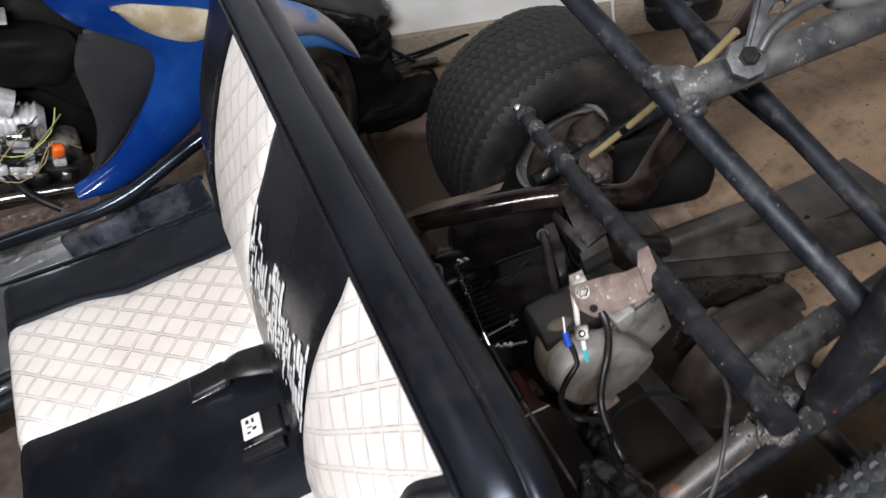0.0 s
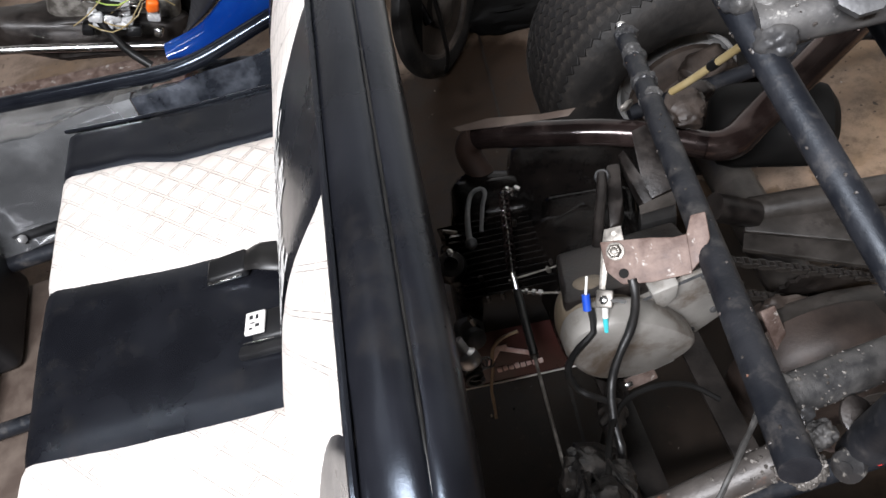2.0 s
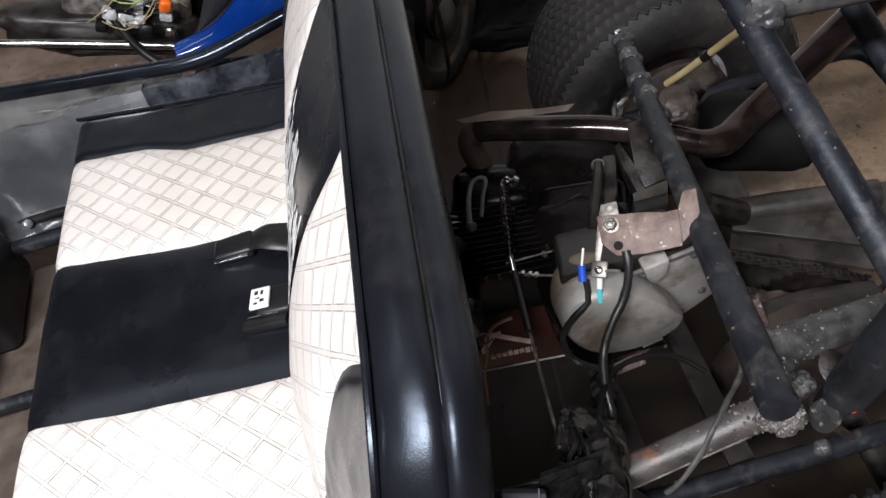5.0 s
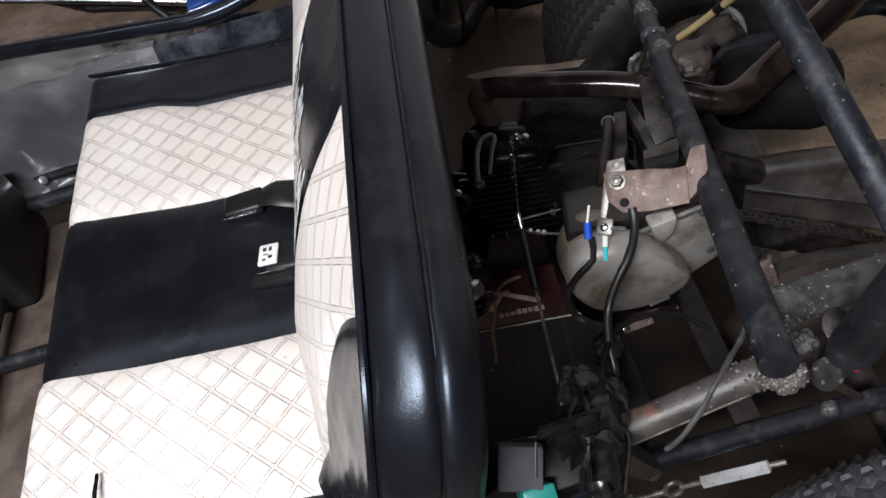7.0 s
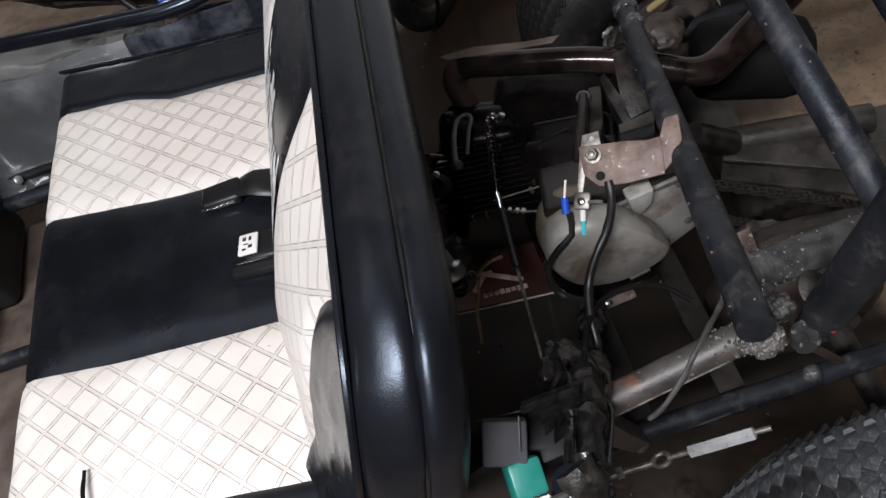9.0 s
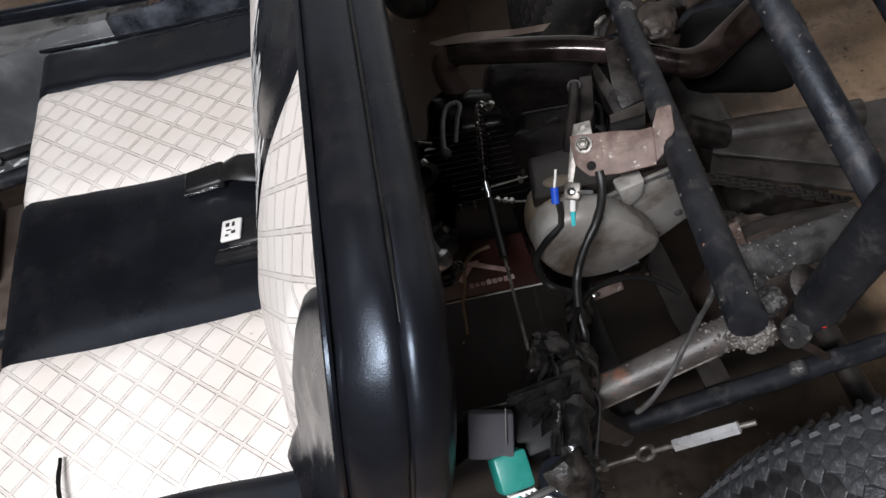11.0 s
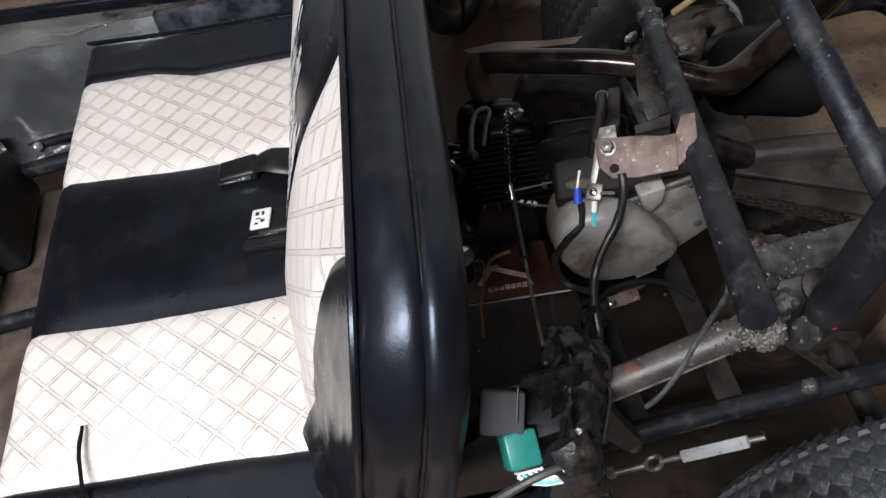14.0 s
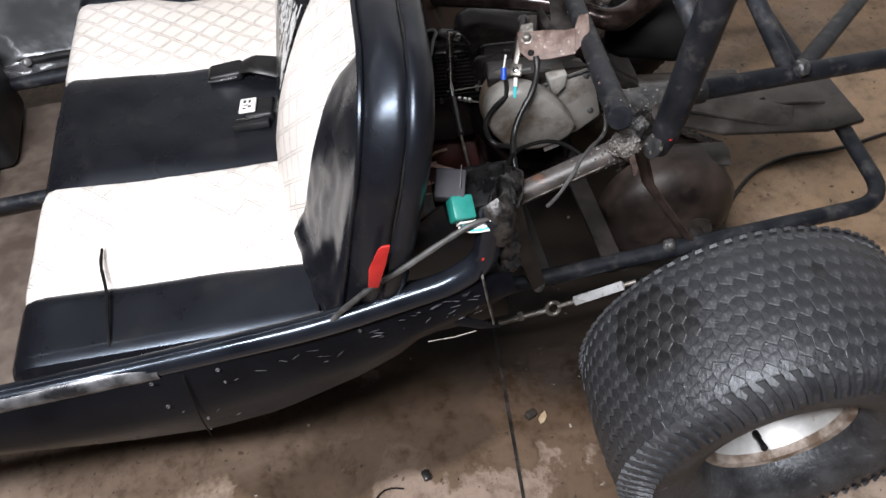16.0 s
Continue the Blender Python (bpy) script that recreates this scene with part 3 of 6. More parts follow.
def seat_strip(far, near, fall_far=False, fall_near=False):
    bm = bmesh.new()
    rows = []
    for x, z in FRONT:
        yf, yn = lerp_table(EDGES[far], max(0, x)), lerp_table(EDGES[near], max(0, x))
        row = []
        cross = [(k / 14, 0.0, 0.0) for k in range(15)]
        if fall_near:
            cross = [(k / 14 * 0.86, 0, 0) for k in range(15)] + [(0.95, 0, -0.006), (1.0, 0, -0.022), (1.02, 0, -0.05), (1.02, 0, -0.085), (1.0, 0, -0.115)]
        if fall_far:
            cross = [(0.0, 0, -0.115), (-0.03, 0, -0.06), (-0.02, 0, -0.02), (0.03, 0, -0.004)] + [(0.1 + 0.9 * k / 14, 0, 0) for k in range(15)]
        for s, _, dz in cross:
            sink = 0.006 * (math.exp(-(s / 0.05) ** 2) * (not fall_far) + math.exp(-((1 - s) / 0.05) ** 2) * (not fall_near))
            y = yf + (yn - yf) * s
            wave = 0.0035 * noise.noise(Vector((x * 9, y * 9, 2))) + 0.0012 * noise.noise(Vector((x * 30, y * 30, 5)))
            wave *= max(0.0, 1 - s) if fall_near else 1.0
            row.append(bm.verts.new((x, y, max(0.40, z + dz) - sink + wave if z + dz > 0.40 else 0.40)))
        rows.append(row)
    for a, b in zip(rows, rows[1:]):
        for k in range(len(a) - 1):
            bm.faces.new((a[k], a[k + 1], b[k + 1], b[k]))
    return bm


bench = thing("bench_seat", (0.25, 0.15, 0.40), "two-seat black and white striped vinyl bench on the kart", "bench seat")
seat = part("cushion", box(pose(0.21, 0.15, 0.404), 0.40, 0.92, 0.012, 0.003), PLASTIC, bench, "black and white striped seat cushion")
part("side_panel", seat_strip(0, 1, fall_far=True), VINYL, seat, "black smooth vinyl")
part("white_panel", seat_strip(1, 2), QUILT_SEAT, seat, "white diamond-stitched vinyl")
part("middle_panel", seat_strip(2, 3), VINYL, seat, "black smooth vinyl with scuffs")
part("white_panel", seat_strip(3, 4), QUILT_SEAT, seat, "white diamond-stitched vinyl")
part("side_panel", seat_strip(4, 5, fall_near=True), VINYL, seat, "black smooth vinyl")
xs = [0.0 + 0.40 * k / 16 for k in range(17)]
part("piping", tube([(x, lerp_table(EDGES[0], x) + 0.004, 0.512) for x in xs], 0.0035, 8), VINYL, seat)
for drop in (0.0, 0.009):
    part("piping", tube([(x + 0.003, lerp_table(EDGES[5], x) - 0.0065 - 0.15 * drop, 0.487 - drop) for x in xs], 0.0024, 8), PLASTIC, seat)

# backrest: a plane that leans back, its outline a rectangle with round upper corners
BACK_FOOT = Vector((0.445, 0.0, 0.50))
LEAN_UP = Vector((0.257, 0, 0.9664))
LEAN_OUT = Vector((0.9664, 0, -0.257))
SKEW = 0.055


def back_at(y, s, w):
    q = BACK_FOOT + LEAN_UP * s + LEAN_OUT * w
    return Vector((q.x + SKEW * y, y, q.z))


NEAR_Y, FAR_Y, TOP_S, CORNER = -0.400, 0.63, 0.393, 0.105


def outline(n=16, inset=0.0):
    """From the near foot up, over the top and down at the far end: y, s and the way outward."""
    out = [(NEAR_Y + inset, s, (-1, 0)) for s in (-0.03, 0.03, 0.09, 0.15, 0.2, 0.25)]
    c = (NEAR_Y + CORNER, TOP_S - CORNER)
    for k in range(n + 1):
        a = math.pi - math.pi / 2 * k / n
        out.append((c[0] + (CORNER - inset) * math.cos(a), c[1] + (CORNER - inset) * math.sin(a), (math.cos(a), math.sin(a))))
    for k in range(1, 24):
        out.append((NEAR_Y + CORNER + (FAR_Y - NEAR_Y - 2 * CORNER) * k / 24, TOP_S - inset, (0, 1)))
    c = (FAR_Y - CORNER, TOP_S - CORNER)
    for k in range(n + 1):
        a = math.pi / 2 - math.pi / 2 * k / n
        out.append((c[0] + (CORNER - inset) * math.cos(a), c[1] + (CORNER - inset) * math.sin(a), (math.cos(a), math.sin(a))))
    out += [(FAR_Y - inset, s, (1, 0)) for s in (0.25, 0.15, 0.05, -0.03)]
    return out


def band(section):
    """A band round the outline; section: (thickness place, how far it stands out)."""
    bm = bmesh.new()
    rows = []
    section = [(q.x, q.y) for q in smooth_path([(w, b, 0) for w, b in section], 0.0035)]
    for y, s, (oy, os) in outline():
        row = []
        for w, b in section:
            crease = 0.004 * noise.noise(Vector((y * 14, s * 14, w * 30))) * (1.6 if y < -0.28 else 0.5) + 0.0022 * noise.noise(Vector((y * 45, s * 45, w * 20))) * (1 if y < -0.22 else 0.3)
            if y < -0.39 and s < 0.12:
                b, crease = b * max(0.0, s - 0.02) / 0.10 - 0.004, crease * 0.4
            row.append(bm.verts.new(back_at(y + oy * (b + crease), s + os * (b + crease), w)))
        rows.append(row)
    for a, b in zip(rows, rows[1:]):
        for k in range(len(a) - 1):
            bm.faces.new((a[k], a[k + 1], b[k + 1], b[k]))
    return bm


def puff_at(y, s):
    """How far the stuffed front stands out of the backrest's plane."""
    f = min(1.0, max(0.0, s / TOP_S))
    d = max(0.0, min(y - NEAR_Y, FAR_Y - y))
    near = min(1.0, max(0.25, max(0.0, (y + 0.42) / 0.30) ** 0.8))
    out = 0.074 * (1 - f**2.4) * min(1.0, 0.63 + f * 3) * min(1.0, d / 0.07) ** 0.6 * near
    return out + 0.006 * noise.noise(Vector((y * 7, s * 9, 1))) * min(1, d / 0.04) * (1 - f)


def front_strip(near_edge, far_edge, lobe=False):
    """The puffed front between two stripe edges, each a table of height and place across."""
    bm = bmesh.new()
    rows = []
    ns, nv = 44, 26
    for i in range(ns + 1):
        s = TOP_S * i / ns
        f = s / TOP_S
        a, b = lerp_table(near_edge, s), lerp_table(far_edge, s)
        row = []
        for j in range(nv + 1):
            y = a + (b - a) * j / nv
            d = min(y - NEAR_Y, FAR_Y - y)
            lim = TOP_S - max(0.0, CORNER - math.sqrt(max(0.0, CORNER**2 - max(0.0, CORNER - d) ** 2)))
            sy = s * lim / TOP_S
            puff = puff_at(y, s)
            if lobe:
                fold = 0.010 * math.exp(-((s - 0.085 - 0.25 * (y + 0.30)) / 0.016) ** 2) - 0.008 * math.exp(-((s - 0.055 - 0.25 * (y + 0.30)) / 0.014) ** 2)
                pull = 0.006 * noise.noise(Vector((y * 30 + s * 10, s * 7, 3))) + 0.003 * noise.noise(Vector((y * 60, s * 30, 8)))
                puff += (fold + pull * (1.1 - f)) * min(1.0, d / 0.03) * min(1.0, j * 4 / nv, (nv - j) * 6 / nv)
            seam = 0.005 * (math.exp(-((y - a) / 0.008) ** 2) + math.exp(-((b - y) / 0.008) ** 2))
            row.append(bm.verts.new(back_at(y, sy, -puff + seam)))
        rows.append(row)
    for p, q in zip(rows, rows[1:]):
        for k in range(nv):
            bm.faces.new((p[k], p[k + 1], q[k + 1], q[k]))
    return bm


back = part("backrest", band([(0.002, 0.0), (0.009, 0.010), (0.020, 0.019), (0.032, 0.0225), (0.040, 0.0205), (0.044, 0.0165)]), VINYL, bench, "striped backrest with a rounded black vinyl border")
STRIPES = [
    [(0, FAR_Y), (TOP_S, FAR_Y)],
    [(0, 0.454), (0.25, 0.445), (TOP_S, 0.425)],
    [(0, 0.226), (0.25, 0.212), (0.32, 0.192), (TOP_S, 0.192)],
    [(0, -0.035), (0.20, -0.048), (0.26, -0.058), (0.33, -0.072), (0.36, -0.078), (TOP_S, -0.076)],
    [(0, -0.254), (0.055, -0.259), (0.085, -0.250), (0.12, -0.255), (0.28, -0.250), (0.31, -0.256), (0.335, -0.268), (0.365, -0.288), (TOP_S, -0.304)],
    [(0, NEAR_Y), (TOP_S, NEAR_Y)],
]
for k, (name, mat) in enumerate((("side_panel", VINYL), ("white_panel", QUILT_BACK), ("middle_panel", VINYL), ("white_panel", QUILT_BACK), ("side_panel", VINYL))):
    strip = part(name, front_strip(STRIPES[k + 1], STRIPES[k], lobe=k == 4), mat, back,
                 "white diamond-stitched vinyl" if mat is QUILT_BACK else "black smooth vinyl")


def worn_print(seed):
    """Flaked white print: uneven upright shards with dark gaps, laid on the puffed panel."""
    rng = random.Random(seed)
    bm = bmesh.new()
    y = 0.196
    while y > -0.050:
        width = rng.uniform(0.006, 0.013)
        reach = 0.286 - 0.035 * (0.5 + 0.5 * math.sin(y * 55 + 0.8)) - 0.020 * rng.random()
        low = 0.135 + 0.04 * rng.random()
        s = reach
        while s > low:
            tall = rng.uniform(0.012, 0.045)
            if rng.random() > 0.13:
                lean = rng.uniform(-0.003, 0.003)
                top, foot = s - rng.uniform(0.0, 0.004), max(low, s - tall) + 0.0012
                half = width * 0.5 * rng.uniform(0.78, 0.99)
                ring = []
                for a, b in ((-1, 0), (-0.8, 0.5), (-1, 1), (0.7, 1), (1, 0.5), (0.9, 0)):
                    yy = y - width / 2 + a * half * rng.uniform(0.8, 1.05) + lean * b
                    ss = foot + (top - foot) * b
                    ring.append(bm.verts.new(back_at(yy, ss, -puff_at(yy, ss) - 0.0012)))
                bm.faces.new(ring)
            s -= tall
        y -= width
    return bm


part("worn_print", worn_print(9), FLAKE, back, "flaked white print on black vinyl")
part("rear_panel", band([(0.044, 0.0165), (0.047, 0.0200), (0.054, 0.0215), (0.064, 0.018), (0.073, 0.007), (0.079, -0.02), (0.082, -0.06), (0.082, -0.13)]), VINYL, back)
part("piping", tube([back_at(y + oy * 0.002, s + os * 0.002, 0.0) for y, s, (oy, os) in outline()], 0.0032, 8), VINYL, back)
part("seam", tube([back_at(y + oy * 0.0165, s + os * 0.0165, 0.044) for y, s, (oy, os) in outline()[2:]], 0.0016, 8), RUBBER_HOSE, back)

# ---- kart frame ----
kart = thing("go_kart", (0.5, 0.15, 0.0), "stripped two-seat go-kart with black tube frame, seat and engine bared", "go-kart")
R = 0.0138
BAR_A = [Vector((0.788, -0.375, 0.772)), Vector((0.937, 0.360, 0.550))]
part("rear_cross_tube", tube([BAR_A[0].lerp(BAR_A[1], 0.014), BAR_A[1]], R, 18), TUBE, kart, "black worn tube with a cut open end")
BAR_B = [Vector((0.872, -0.36, 0.845)), Vector((0.853, -0.03, 0.965)), Vector((0.83, 0.35, 1.10))]
part("upper_cross_tube", tube([BAR_B[0], BAR_B[0].lerp(BAR_B[1], 0.01), BAR_B[1], BAR_B[2]], lambda f: 0.0110 if f else 0.0098, 18), TUBE, kart, "black worn tube")
part("upright_tube", tube([(0.856, -0.338, 0.682), (0.859, -0.347, 0.726), (0.867, -0.376, 0.905), (0.872, -0.392, 1.0)], lambda f: 0.0125 if f < 0.1 else 0.0170, 18), TUBE, kart, "black tube with red paint flecks")
part("rear_top_tube", tube([(0.850, -0.296, 0.724), (1.16, -0.264, 0.684), (1.70, -0.208, 0.614)], 0.0128, 18), TUBE, kart, "black worn tube")
part("joint_tube", tube([(0.812, -0.300, 0.729), (0.925, -0.288, 0.714)], 0.0160, 18), JOINT, kart, "black tube with bare weld spatter")
part("rear_upper_tube", tube([(0.860, -0.133, 0.933), (1.029, -0.1635, 0.936), (1.6, -0.265, 0.945)], 0.0170, 18), GREY_TUBE, kart, "grey worn tube")
part("strut", tube([(1.05, -0.275, 0.698), (1.04, 0.09, 0.83), (1.025, 0.36, 0.925)], 0.0118), TUBE, kart)
part("strut", tube([(1.060, -0.274, 0.697), (1.30, -0.05, 0.61), (1.37, 0.02, 0.58)], 0.0122), TUBE, kart)
part("corner_strut", roughen(tube([(0.842, -0.312, 0.672), (0.880, -0.285, 0.56), (0.94, -0.258, 0.45), (0.992, -0.242, 0.357)], 0.0105, 10, True, 0.5), 0.0015, 60), RUSTY_DARK, kart, "thin rusty strut down to the lower rail")
part("side_tube", tube([(0.672, -0.327, 0.634), (0.806, -0.325, 0.678)], 0.0138, 18), RUST_GREY, kart, "grey rusty tube")
part("side_tube_edge", tube([(0.676, -0.3408, 0.634), (0.790, -0.3388, 0.6715)], 0.0011, 6), WORN_TIN, kart, "bright worn edge")
part("side_rail", tube(bent_path([(-1.3, -0.40, 0.545), (0.20, -0.402, 0.552), (0.42, -0.414, 0.577), (0.585, -0.412, 0.606), (0.625, -0.410, 0.632), (0.637, -0.407, 0.705)], 0.06), 0.016), RAIL, kart, "glossy black bent side rail")
part("side_rail", tube(bent_path([(-1.0, 0.953, 0.55), (-0.118, 0.746, 0.55), (0.252, 0.661, 0.547), (0.43, 0.700, 0.566), (0.50, 0.70, 0.575)], 0.06), 0.0145, 16), RAIL, kart, "glossy black bent side rail")
part("lower_rail", tube(bent_path([(-1.2, -0.27, 0.34), (1.335, -0.245, 0.35), (1.365, 0.02, 0.35), (1.393, 0.412, 0.35), (0.95, 0.400, 0.35)], 0.06), 0.0135), TUBE, kart, "black lower frame tube")
part("lower_rail", tube([(-1.2, 0.57, 0.34), (0.50, 0.55, 0.34)], 0.0155), TUBE, kart, "black lower frame tube")
for x in (0.748, 0.868):
    part("cross_member", roughen(box(pose(x, 0.02, 0.335, 0, 12, 0), 0.036, 0.56, 0.006, 0.0015), 0.001, 40), OILY, kart, "flat dusty steel bar")
part("seat_bar", tube([(-0.26, -0.26, 0.32), (-0.26, 0.56, 0.32)], 0.015), TUBE, kart)
part("floor_bar", tube([(-1.2, 0.205, 0.31), (0.3, 0.215, 0.31)], 0.014), TUBE, kart)
part("floor_pan", box(pose(-0.45, 0.15, 0.27), 1.3, 0.82, 0.004, 0.001), BROWN_TIN, kart, "rusty brown floor pan")


# ---- wheels ----
def wheel(name, at, yaw, label, rubber, tall=1.0):
    w = thing(name, (0, 0, -0.26), label, "wheel", group="rear wheels")
    ax = Matrix.Rotation(math.pi / 2, 4, "X")
    prof = [(0.113, 0.062), (0.117, 0.082), (0.136, 0.112), (0.175, 0.126), (0.210, 0.124), (0.236, 0.112), (0.247, 0.092), (0.252, 0.05), (0.253, 0.0)]
    prof = prof + [(r, -h) for r, h in prof[-2::-1]]
    tyre = part("tyre", lathe(ax, prof, 72, False), rubber, w, "worn black turf tyre")
    ROOT[tyre] = ROOT[w]
    rim = part("rim", lathe(ax, [(0.114, 0.062), (0.117, 0.072), (0.113, 0.077), (0.107, 0.074), (0.104, 0.060), (0.098, 0.050), (0.092, 0.015), (0.088, -0.02), (0.096, -0.05), (0.104, -0.060), (0.107, -0.074), (0.113, -0.077), (0.117, -0.072), (0.114, -0.062)], 56, False), BARE, w, "bare steel rim with rust")
    part("rim_disc", lathe(ax, [(0.090, -0.012), (0.082, 0.0), (0.06, -0.010), (0.045, -0.006), (0.024, -0.006), (0.022, 0.012), (0.014, 0.014)], 40, True), BARE, w, "bare steel rim centre")
    part("rim_lip", lathe(ax, [(0.1145, 0.063), (0.1185, 0.072), (0.1135, 0.0785), (0.1055, 0.0755), (0.1035, 0.062)], 56, False), RUST_TAN, w, "rusty tan rim lip")
    v = bmesh.new()
    lathe_into(v, pose(0.006, -0.034, -0.095, 58, 0, -8), [(0.006, 0), (0.006, 0.012), (0.0045, 0.016), (0.0045, 0.034), (0.0055, 0.035), (0.0055, 0.042)], 12)
    part("valve", v, RUBBER_HOSE, rim, "black tyre valve")
    for k in range(4):
        a = math.pi / 4 + k * math.pi / 2
        part("lug_nut", lathe(Matrix.Translation((0.042 * math.cos(a), -0.018, 0.042 * math.sin(a))) @ ax, [(0.008, -0.004), (0.008, 0.008), (0.005, 0.012)], 6), CHROME, rim)
    # small hexagonal tread blocks in staggered rows, the upper ones singly, the rest as one mesh
    n = 76
    rows = [-0.0985 + 0.02463 * k for k in range(9)]
    block_rng = random.Random(17)

    def block(sx, sy, h):
        b = bmesh.new()
        pts = [(0.15 * sx, -sy), (sx, -sy * 0.45), (sx * 0.9, sy * 0.5), (-0.15 * sx, sy), (-sx, sy * 0.45), (-sx * 0.9, -sy * 0.5)]
        pts = [(x + sx * block_rng.uniform(-0.13, 0.10), y + sy * block_rng.uniform(-0.10, 0.08)) for x, y in pts]
        rings = [[b.verts.new((x * f, y * f, z)) for x, y in pts] for f, z in ((1.03, -0.004), (1.0, h * 0.45), (0.90, h))]
        for p, q in zip(rings, rings[1:]):
            for k in range(6):
                b.faces.new((p[k], p[(k + 1) % 6], q[(k + 1) % 6], q[k]))
        b.faces.new(rings[-1])
        return b

    kinds = [finish(block(0.0109, 0.0167, h), rubber, False) for h in (0.0009, 0.0006, 0.0011, 0.0007, 0.0009, 0.0004, 0.0010)]
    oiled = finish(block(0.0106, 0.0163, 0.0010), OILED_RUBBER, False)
    rest = bmesh.new()
    for i, y in enumerate(rows):
        for k in range(n):
            a = 2 * math.pi * (k + 0.5 * (i % 2)) / n
            edge = abs(y) / 0.0975
            r = 0.2535 - 0.0085 * edge ** 3 - 0.0013 * (1 - tall)
            m = Matrix.Translation((0, 0, 0.26)) @ Matrix.Rotation(a, 4, "Y") @ Matrix.Translation((0, y, r)) @ Matrix.Rotation(-math.copysign(0.34 * edge ** 2, y), 4, "X") @ Matrix.Rotation(block_rng.uniform(-0.14, 0.14), 4, "Z") @ Matrix.Rotation(block_rng.uniform(-0.025, 0.025), 4, "X") @ Matrix.Rotation(block_rng.uniform(-0.03, 0.03), 4, "Y")
            mesh = kinds[block_rng.randrange(7)]
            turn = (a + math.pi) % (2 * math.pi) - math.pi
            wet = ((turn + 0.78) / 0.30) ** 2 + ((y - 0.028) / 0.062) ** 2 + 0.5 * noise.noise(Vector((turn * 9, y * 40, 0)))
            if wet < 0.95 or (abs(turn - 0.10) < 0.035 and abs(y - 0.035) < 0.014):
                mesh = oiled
            if a < 1.7 or a > 2 * math.pi - 1.7:
                o = new("tread_block", mesh)
                o.parent = tyre
                o.matrix_basis = m
            else:
                tmp = mesh.copy()
                tmp.transform(m)
                rest.from_mesh(tmp)
                bpy.data.meshes.remove(tmp)
    o = new("lower_tread", finish(rest, rubber, False))
    o.parent = tyre
    tagged(o, "worn hexagonal tread on the lower half", kind="stuff")
    def shoulder(turn):
        """A curved finger of tread that runs from the crown down the side."""
        b = bmesh.new()
        rings_ = []
        for k in range(6):
            f = k / 5
            half = 0.0052 * (1 - 0.45 * f)
            x, y = turn * 0.010 * math.sin(f * 1.9), -0.026 + 0.052 * f
            top = tall * 0.0042 * math.sin(math.pi * min(1, 0.25 + 0.75 * (1 - f))) + 0.0006
            rings_.append([b.verts.new((x + e * half * g, y, z)) for e, g, z in ((-1, 1.15, -0.004), (-1, 0.8, top * 0.8), (0, 0, top), (1, 0.8, top * 0.8), (1, 1.15, -0.004))])
        for p, q in zip(rings_, rings_[1:]):
            for k in range(4):
                b.faces.new((p[k], p[k + 1], q[k + 1], q[k]))
        b.faces.new(rings_[0])
        b.faces.new(rings_[-1][::-1])
        return finish(b, rubber, False)

    fingers = {sgn: shoulder(sgn) for sgn in (-1, 1)}
    for k in range(76):
        a = 2 * math.pi * (k + 0.25) / 76
        for sgn in (-1, 1) if tall > 0.5 else ():
            o = new("shoulder_lug", fingers[sgn])
            o.parent = tyre
            o.matrix_basis = Matrix.Translation((0, 0, 0.26)) @ Matrix.Rotation(a, 4, "Y") @ Matrix.Translation((0, sgn * (0.1145 + 0.0045 * tall), 0.2240 + 0.0050 * tall)) @ Matrix.Rotation(-sgn * 1.05, 4, "X") @ (Matrix.Identity(4) if sgn > 0 else Matrix.Rotation(math.pi, 4, "Z"))
    w.matrix_basis = pose(at[0], at[1], at[2], 0, 0, yaw)
    return w


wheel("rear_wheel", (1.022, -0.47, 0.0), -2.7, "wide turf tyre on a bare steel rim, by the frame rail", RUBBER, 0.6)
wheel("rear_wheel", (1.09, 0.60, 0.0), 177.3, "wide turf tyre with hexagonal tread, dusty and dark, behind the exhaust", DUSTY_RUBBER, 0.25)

part("axle", tube([(1.04, -0.42, 0.26), (1.085, 0.55, 0.26)], 0.016), OILY, kart, "dark steel axle")
part("axle_carrier", tube([(1.05, -0.16, 0.26), (1.075, 0.34, 0.26)], 0.036, 20), DUSTY, kart, "dusty axle tube")
part("brake_drum", lathe(toward((1.024, -0.12, 0.27), (1.030, 0.0, 0.27)), [(0.02, -0.040), (0.05, -0.036), (0.085, -0.024), (0.108, -0.008), (0.120, 0.012), (0.120, 0.05), (0.105, 0.056), (0.03, 0.06)], 44), DARK_DRUM, kart, "dusty dark drum")

# ---- engine ----
engine = thing("engine", (0.74, 0.0, 0.33), "small black air-cooled engine with a grey cast side cover", "engine")
part("crankcase", lump(pose(0.775, 0.015, 0.46, 0, -6, 0), 0.16, 0.22, 0.17, 0.08, 22), ENGINE_BLACK, engine)
for k in range(13):
    part("cooling_fin", roughen(box(pose(0.655, 0.010 + 0.0100 * k, 0.486, 0, 0, -8), 0.125 - 0.004 * (k % 3), 0.0030, 0.082, 0.0012), 0.0008, 60), ENGINE_BLACK, engine)
part("cylinder", box(pose(0.655, 0.082, 0.462, 0, 0, -8), 0.085, 0.115, 0.09, 0.012, 3), ENGINE_BLACK, engine)
part("cylinder_head", roughen(box(pose(0.678, 0.172, 0.475, 0, 0, -14), 0.12, 0.07, 0.10, 0.016, 4), 0.004, 40), ENGINE_BLACK, engine)
part("top_case", roughen(box(pose(0.775, 0.055, 0.508, 6, -8, -18), 0.12, 0.14, 0.05, 0.018, 4), 0.006, 34), ENGINE_BLACK, engine)
